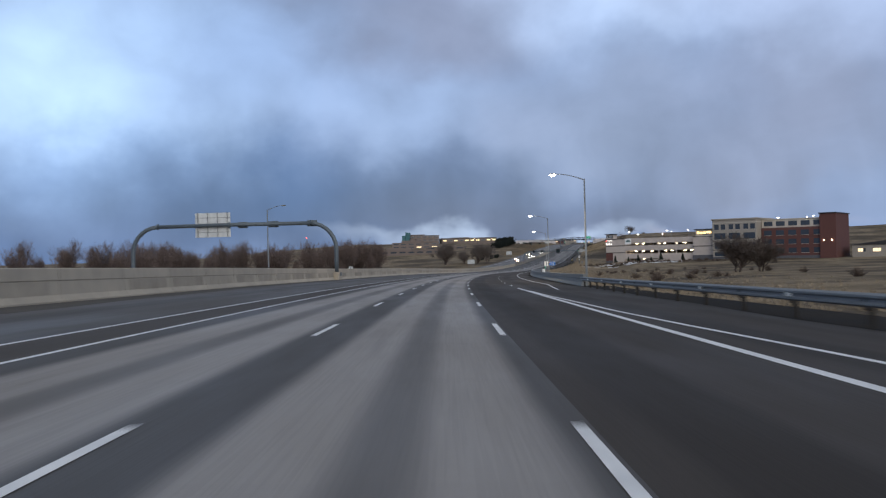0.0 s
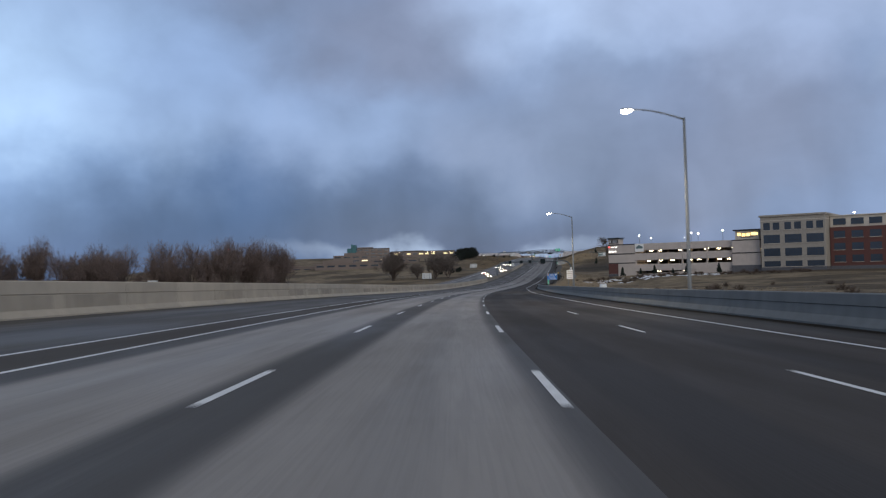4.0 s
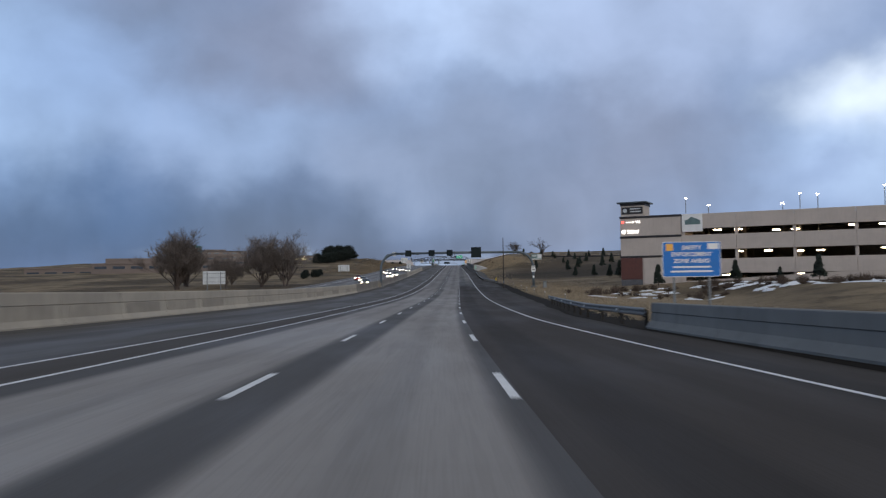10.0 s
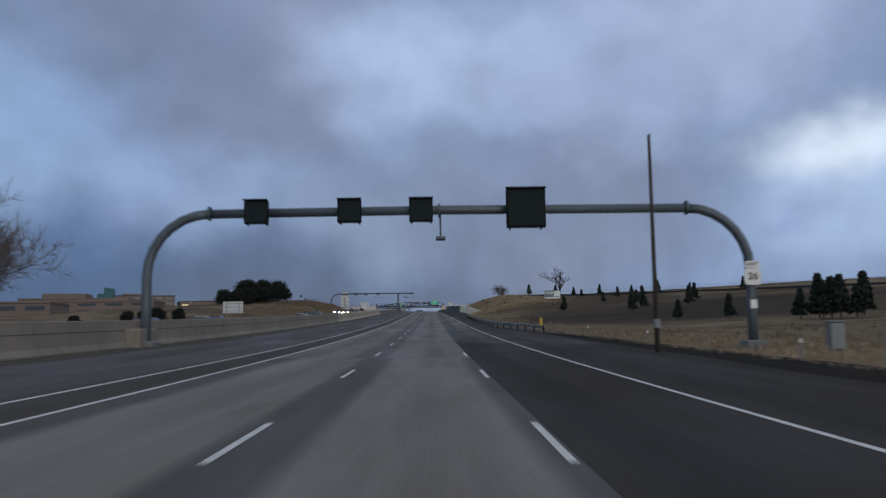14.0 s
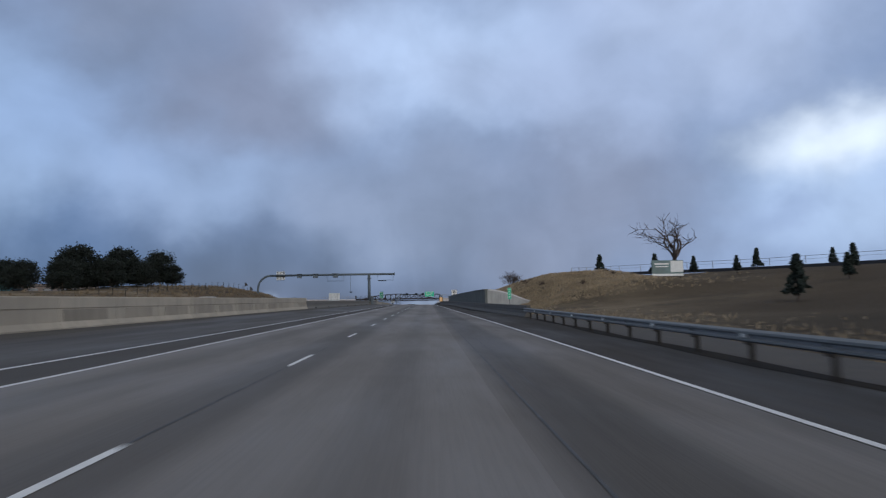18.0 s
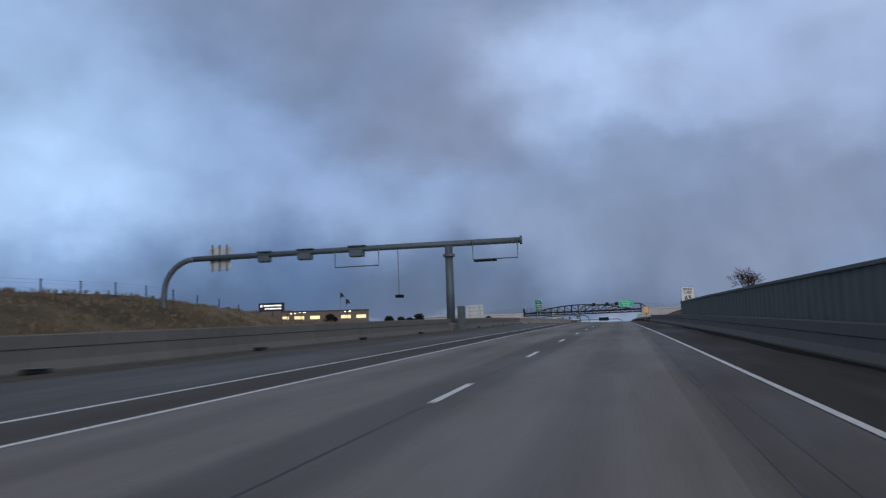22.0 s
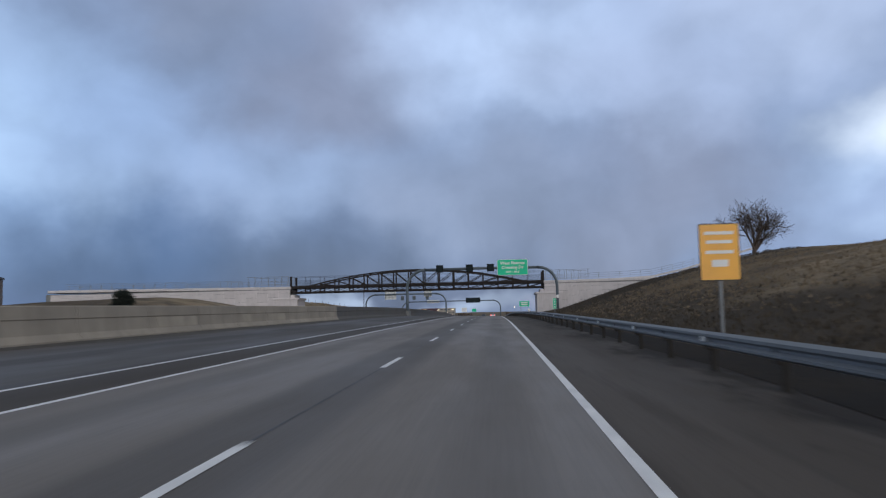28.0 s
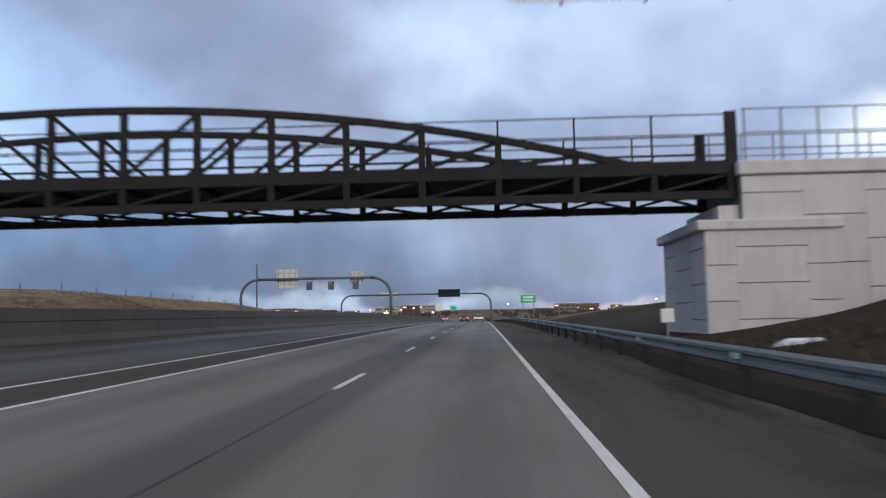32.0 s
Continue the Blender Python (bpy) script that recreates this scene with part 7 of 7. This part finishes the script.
def pine(name, m, seed, height, width, label, group, mat=M_NEEDLE, cone=False):
    rnd2 = random.Random(seed)
    trunk, crown = Geo(), Geo()
    lean = rnd2.uniform(-0.03, 0.03)
    trunk.tube([(0, 0, -0.5), (lean * height * 0.5, 0, height * 0.5), (lean * height, 0, height * 0.97)], [height * 0.022, height * 0.015, 0.02], 7)
    n = 96 if not cone else 76
    for k in range(n):
        z = height * (0.16 + 0.82 * (k + rnd2.random()) / n)
        q = (z / height - 0.12) / 0.88
        rad = width / 2 * ((1 - q) * 1.05 if cone else math.sqrt(max(0.02, 1 - (1.6 * q - 0.62) ** 2)) * 0.92)
        a = rnd2.uniform(0, 2 * math.pi) + k * 2.4
        rr = rad * rnd2.uniform(0.35, 0.95)
        c = Vector((math.cos(a) * rr + lean * z, math.sin(a) * rr, z))
        trunk.tube([(lean * z, 0, z - 0.25 * rr), c], [0.05 * height / 8, 0.02], 3, False)
        needles(crown, rnd2, c, width * (0.2 if not cone else 0.12), 64 if not cone else 34, height * (0.052 if not cone else 0.06))
    root = thing(name, m, label, "tree", group)
    part("trunk", trunk, M_BARK, root)
    part("crown", crown, mat, root)
    return root


pk = [pine("pine_tree", stand(720 - k * 14, -57 - k * 3), 60 + k, 6.7 + 0.4 * k, 8.2, "dark dense pine on the grassy berm", "berm pines") for k in range(3)]
rnd = random.Random(8)
for s, u, z in ((722, -55, 0.85), (714, -60, 1.05), (708, -56, 0.95), (701, -62, 1.1), (695, -58, 1.0), (687, -63, 1.1), (680, -60, 1.0), (672, -65, 1.05), (667, -60, 0.9), (718, -62, 0.8), (704, -66, 1.05), (712, -66, 1.0)):
    copy_thing(pk[int(s) % 3], stand(s, u, rnd.uniform(0, 360), z * 0.66))
ck = [pine("conifer", stand(701, 33.5), 80 + k, 3.8, 2.2, "small dark conifer on the grassy hillside", "hillside conifers", M_CONIF, True) for k in range(2)]
ck[1].matrix_basis = stand(690, 41)
for s, u, z in ((684, 46, 1.0), (672, 52, 1.1), (664, 60, 0.9), (650, 64, 1.2), (640, 70, 0.9), (628, 80, 1.1), (622, 52, 1.2), (630, 44, 0.9), (640, 50, 1.0), (612, 48, 1.1), (600, 58, 1.3), (585, 52, 1.3), (660, 44, 0.8),
                (512, 44, 1.1), (514, 47, 1.3), (516, 50, 1.0), (520, 53, 1.4), (518, 57, 1.2), (510, 60, 1.5), (506, 52, 1.0), (530, 40, 0.9), (540, 36, 0.8), (524, 63, 1.3), (500, 63, 1.6), (496, 66, 1.2), (614, 31, 1.3), (590, 44, 1.2), (580, 39, 1.3), (508, 43, 1.2), (511, 41, 0.9), (517, 46, 1.4)):
    copy_thing(ck[int(s * 3) % 2], stand(s, u, rnd.uniform(0, 360), z * (0.8 if s > 560 else 1.0)))
for x, y, z in ((8, -5, 1.0), (21, -5, 0.95), (34, -6, 1.1), (46, -7, 1.0), (15, -4, 0.7), (28, -4.5, 0.6)):
    w2 = BLD @ Vector((x, y, 0))
    s, u = on_land(w2.x, w2.y)
    copy_thing(ck[x % 2], stand(s, u, x * 40, z))
for s, u, z in ((545, -47, 0.8), (552, -45, 1.0), (558, -49, 0.9), (566, -46, 0.8), (538, -52, 0.7), (900, -62, 1.0), (915, -70, 1.1), (890, -80, 1.3), (930, -50, 0.9), (905, -58, 1.2), (925, -66, 1.0), (940, -70, 1.1), (950, -75, 1.0), (880, -60, 0.9), (960, -46, 1.0), (240, -74, 1.2), (246, -80, 1.0)):
    copy_thing(pk[int(s) % 3], stand(s, u, rnd.uniform(0, 360), z * 0.36))


def shrub(m, seed, size, label, mat=M_SHRUB):
    rnd2 = random.Random(seed)
    g = Geo()
    for k in range(70):
        a, e = rnd2.uniform(0, 2 * math.pi), rnd2.uniform(0.25, 1.4)
        d = Vector((math.cos(a) * math.cos(e), math.sin(a) * math.cos(e), math.sin(e)))
        p0 = Vector((rnd2.gauss(0, 0.15), rnd2.gauss(0, 0.15), -0.1))
        g.tube([p0, p0 + d * rnd2.uniform(0.4, 0.8) + Vector((0, 0, 0.08)), p0 + d * rnd2.uniform(0.8, 1.15) + Vector((rnd2.gauss(0, 0.1), rnd2.gauss(0, 0.1), 0.12))], [0.03, 0.02, 0.008], 3, False)
    g.v = [(x * size, y * size, z * size) for x, y, z in g.v]
    root = thing("shrub", m, label, "shrub", "roadside shrubs")
    part("thicket", g, mat, root)
    return root


sk = [shrub(stand(430, 24 + 3 * k), 90 + k, 1.3, "leafless brown shrub in dry grass") for k in range(2)]
rnd = random.Random(14)
for k in range(150):
    x, y = rnd.uniform(-2, 80), rnd.uniform(-34, -9)
    w2 = BLD @ Vector((x, y, 0))
    s, u = on_land(w2.x, w2.y)
    copy_thing(sk[k % 2], stand(s, u, rnd.uniform(0, 360), rnd.uniform(0.35, 0.9)))
for k in range(26):
    s, u = rnd.uniform(120, 320), rnd.uniform(28, 70)
    copy_thing(sk[k % 2], stand(s, u, rnd.uniform(0, 360), rnd.uniform(0.6, 1.3)))
for k in range(14):
    s, u = rnd.uniform(650, 760), rnd.uniform(14, 26)
    copy_thing(sk[k % 2], stand(s, u, rnd.uniform(0, 360), rnd.uniform(0.3, 0.6)))


# ------------------------------------------------------------------ snow, grass
def snow_patch(s, u, seed, rx, ry):
    """A ragged sheet of old snow lying on the slope."""
    rnd2 = random.Random(seed)
    n, g = 22, Geo()
    ring = [0.55 + 0.5 * noise.noise(Vector((math.cos(k * 6.283 / n) * 1.9 + seed, math.sin(k * 6.283 / n) * 1.9, 0))) + rnd2.uniform(-0.14, 0.14) for k in range(n)]
    g.v.append(tuple(rd(s, u, land(s, u) + 0.16)))
    for f, lift in ((0.4, 0.15), (0.75, 0.11), (1.0, -0.06)):
        for k in range(n):
            a = 2 * math.pi * k / n
            ds, du = math.sin(a) * ry * ring[k] * f, math.cos(a) * rx * ring[k] * f
            g.v.append(tuple(rd(s + ds, u + du, land(s + ds, u + du) + lift)))
    g.f = [(0, 1 + k, 1 + (k + 1) % n) for k in range(n)]
    g.f += [(1 + i * n + k, 1 + (i + 1) * n + k, 1 + (i + 1) * n + (k + 1) % n, 1 + i * n + (k + 1) % n) for i in range(2) for k in range(n)]
    return tagged(part("snow_patch", g, M_SNOW, None, "", True), "patch of old snow on the brown bank", "snow", "snow patches")


rnd = random.Random(77)
for k in range(80):
    x, y = rnd.uniform(4, 54), rnd.uniform(-34, -11)
    w2 = BLD @ Vector((x, y, 0))
    s, u = on_land(w2.x, w2.y)
    snow_patch(s, u, k, rnd.uniform(0.7, 2.6), rnd.uniform(0.6, 2.0))
snow_patch(1009, 7.8, 99, 1.1, 0.3)


def grass(name, spots, blade, label, mat=M_STRAW, thin=0.035):
    """Tufts of dry blades in one sheet of stuff; spots are (s, u, height)."""
    rnd2 = random.Random(len(spots))
    g = Geo()
    for s, u, h in spots:
        o = rd(s, u, land(s, u) - 0.05)
        for k in range(blade):
            a = rnd2.uniform(0, 2 * math.pi)
            out = Vector((math.cos(a), math.sin(a), 0))
            side = Vector((-out.y, out.x, 0)) * thin * (1 + h)
            p = o + out * rnd2.uniform(0, 0.3)
            hh2 = h * rnd2.uniform(0.6, 1.15)
            q = p + out * hh2 * rnd2.uniform(0.15, 0.5) + Vector((0, 0, hh2))
            mid2 = (p + q) / 2 + Vector((0, 0, 0.12 * hh2))
            g.add([p - side, p + side, mid2 + side * 0.7, mid2 - side * 0.7, q], [(0, 1, 2, 3), (3, 2, 4)])
    return tagged(part(name, g, mat), label, "grass", "", "stuff")


rnd = random.Random(31)
spots = []
for k in range(6500):
    s = rnd.uniform(332, 505)
    spots.append((s, right_rail(s) + 1.4 + abs(rnd.gauss(0, 8.0)), rnd.uniform(0.16, 0.42)))
for k in range(1100):
    s = rnd.uniform(505, 648)
    spots.append((s, right_rail(s) + 3.2 + abs(rnd.gauss(0, 3.5)), rnd.uniform(0.12, 0.34)))
grass("verge_grass", spots, 7, "dry straw grass along the verge", M_VERGE, 0.024)
spots = []
for k in range(12000):
    s = rnd.gauss(668, 24)
    if 638 < s < 760:
        spots.append((s, 10.5 + abs(rnd.gauss(0, 9.5)), rnd.uniform(0.16, 0.42)))
grass("hill_grass", spots, 7, "dry straw grass on the roadside mound", M_STRAW, 0.022)
spots = []
high = []
for k in range(19000):
    s = rnd.uniform(800, 1014)
    u = right_rail(s) + 2.8 + rnd.random() ** 1.3 * 40
    crest = 17 + 5 * math.sin(s * 0.045) + rnd.gauss(0, 4.5)
    (high if u > crest and s < 985 else spots).append((s, u, rnd.uniform(0.12, 0.3)))
grass("bank_grass", spots, 6, "short brown winter grass on the bank and field", M_BRUSH, 0.024)
grass("crest_grass", high, 7, "pale straw grass along the crest of the bank", M_BERM, 0.022)
spots = []
for k in range(5000):
    s = rnd.uniform(600, 900)
    spots.append((s, -34.5 - abs(rnd.gauss(0, 9.0)), rnd.uniform(0.2, 0.5)))
grass("mound_grass", spots, 7, "dull brown winter grass on the mound beyond the far lanes", M_BERM)
spots = []
for k in range(6500):
    s = rnd.uniform(40, 335)
    spots.append((s, right_rail(s) + 1.3 + abs(rnd.gauss(0, 15.0)), rnd.uniform(0.14, 0.4)))
for k in range(5200):
    spots.append((rnd.uniform(1035, 1210), -35 - abs(rnd.gauss(0, 10)), rnd.uniform(0.12, 0.26)))
grass("berm_grass", spots, 7, "dry straw grass on the berm beyond the far lanes", M_VERGE)


def far_woods():
    """Low dark clumps of far bare trees along the valley beyond the bridge, as one sheet of stuff."""
    rnd2 = random.Random(58)
    g = Geo()
    for k in range(900):
        s, u = rnd2.uniform(1350, 2700), rnd2.gauss(0, 260)
        if -42 < u < 22:
            continue
        o = rd(s, u, 0)
        h = rnd2.uniform(3, 9)
        for q in range(9):
            a = rnd2.uniform(0, 2 * math.pi)
            p = o + Vector((math.cos(a), math.sin(a), 0)) * rnd2.uniform(0, h * 0.5)
            top2 = p + Vector((rnd2.gauss(0, 0.8), rnd2.gauss(0, 0.8), h * rnd2.uniform(0.6, 1.0)))
            mid2 = (p + top2) / 2
            w = Vector((math.cos(a + 1.57), math.sin(a + 1.57), 0)) * rnd2.uniform(0.5, 1.4)
            g.add([p, mid2 - w, top2, mid2 + w], [(0, 1, 2, 3)])
    return tagged(part("far_woods", g, M_SHRUB), "dark bare woods across the valley", "trees", "", "stuff")


far_woods()
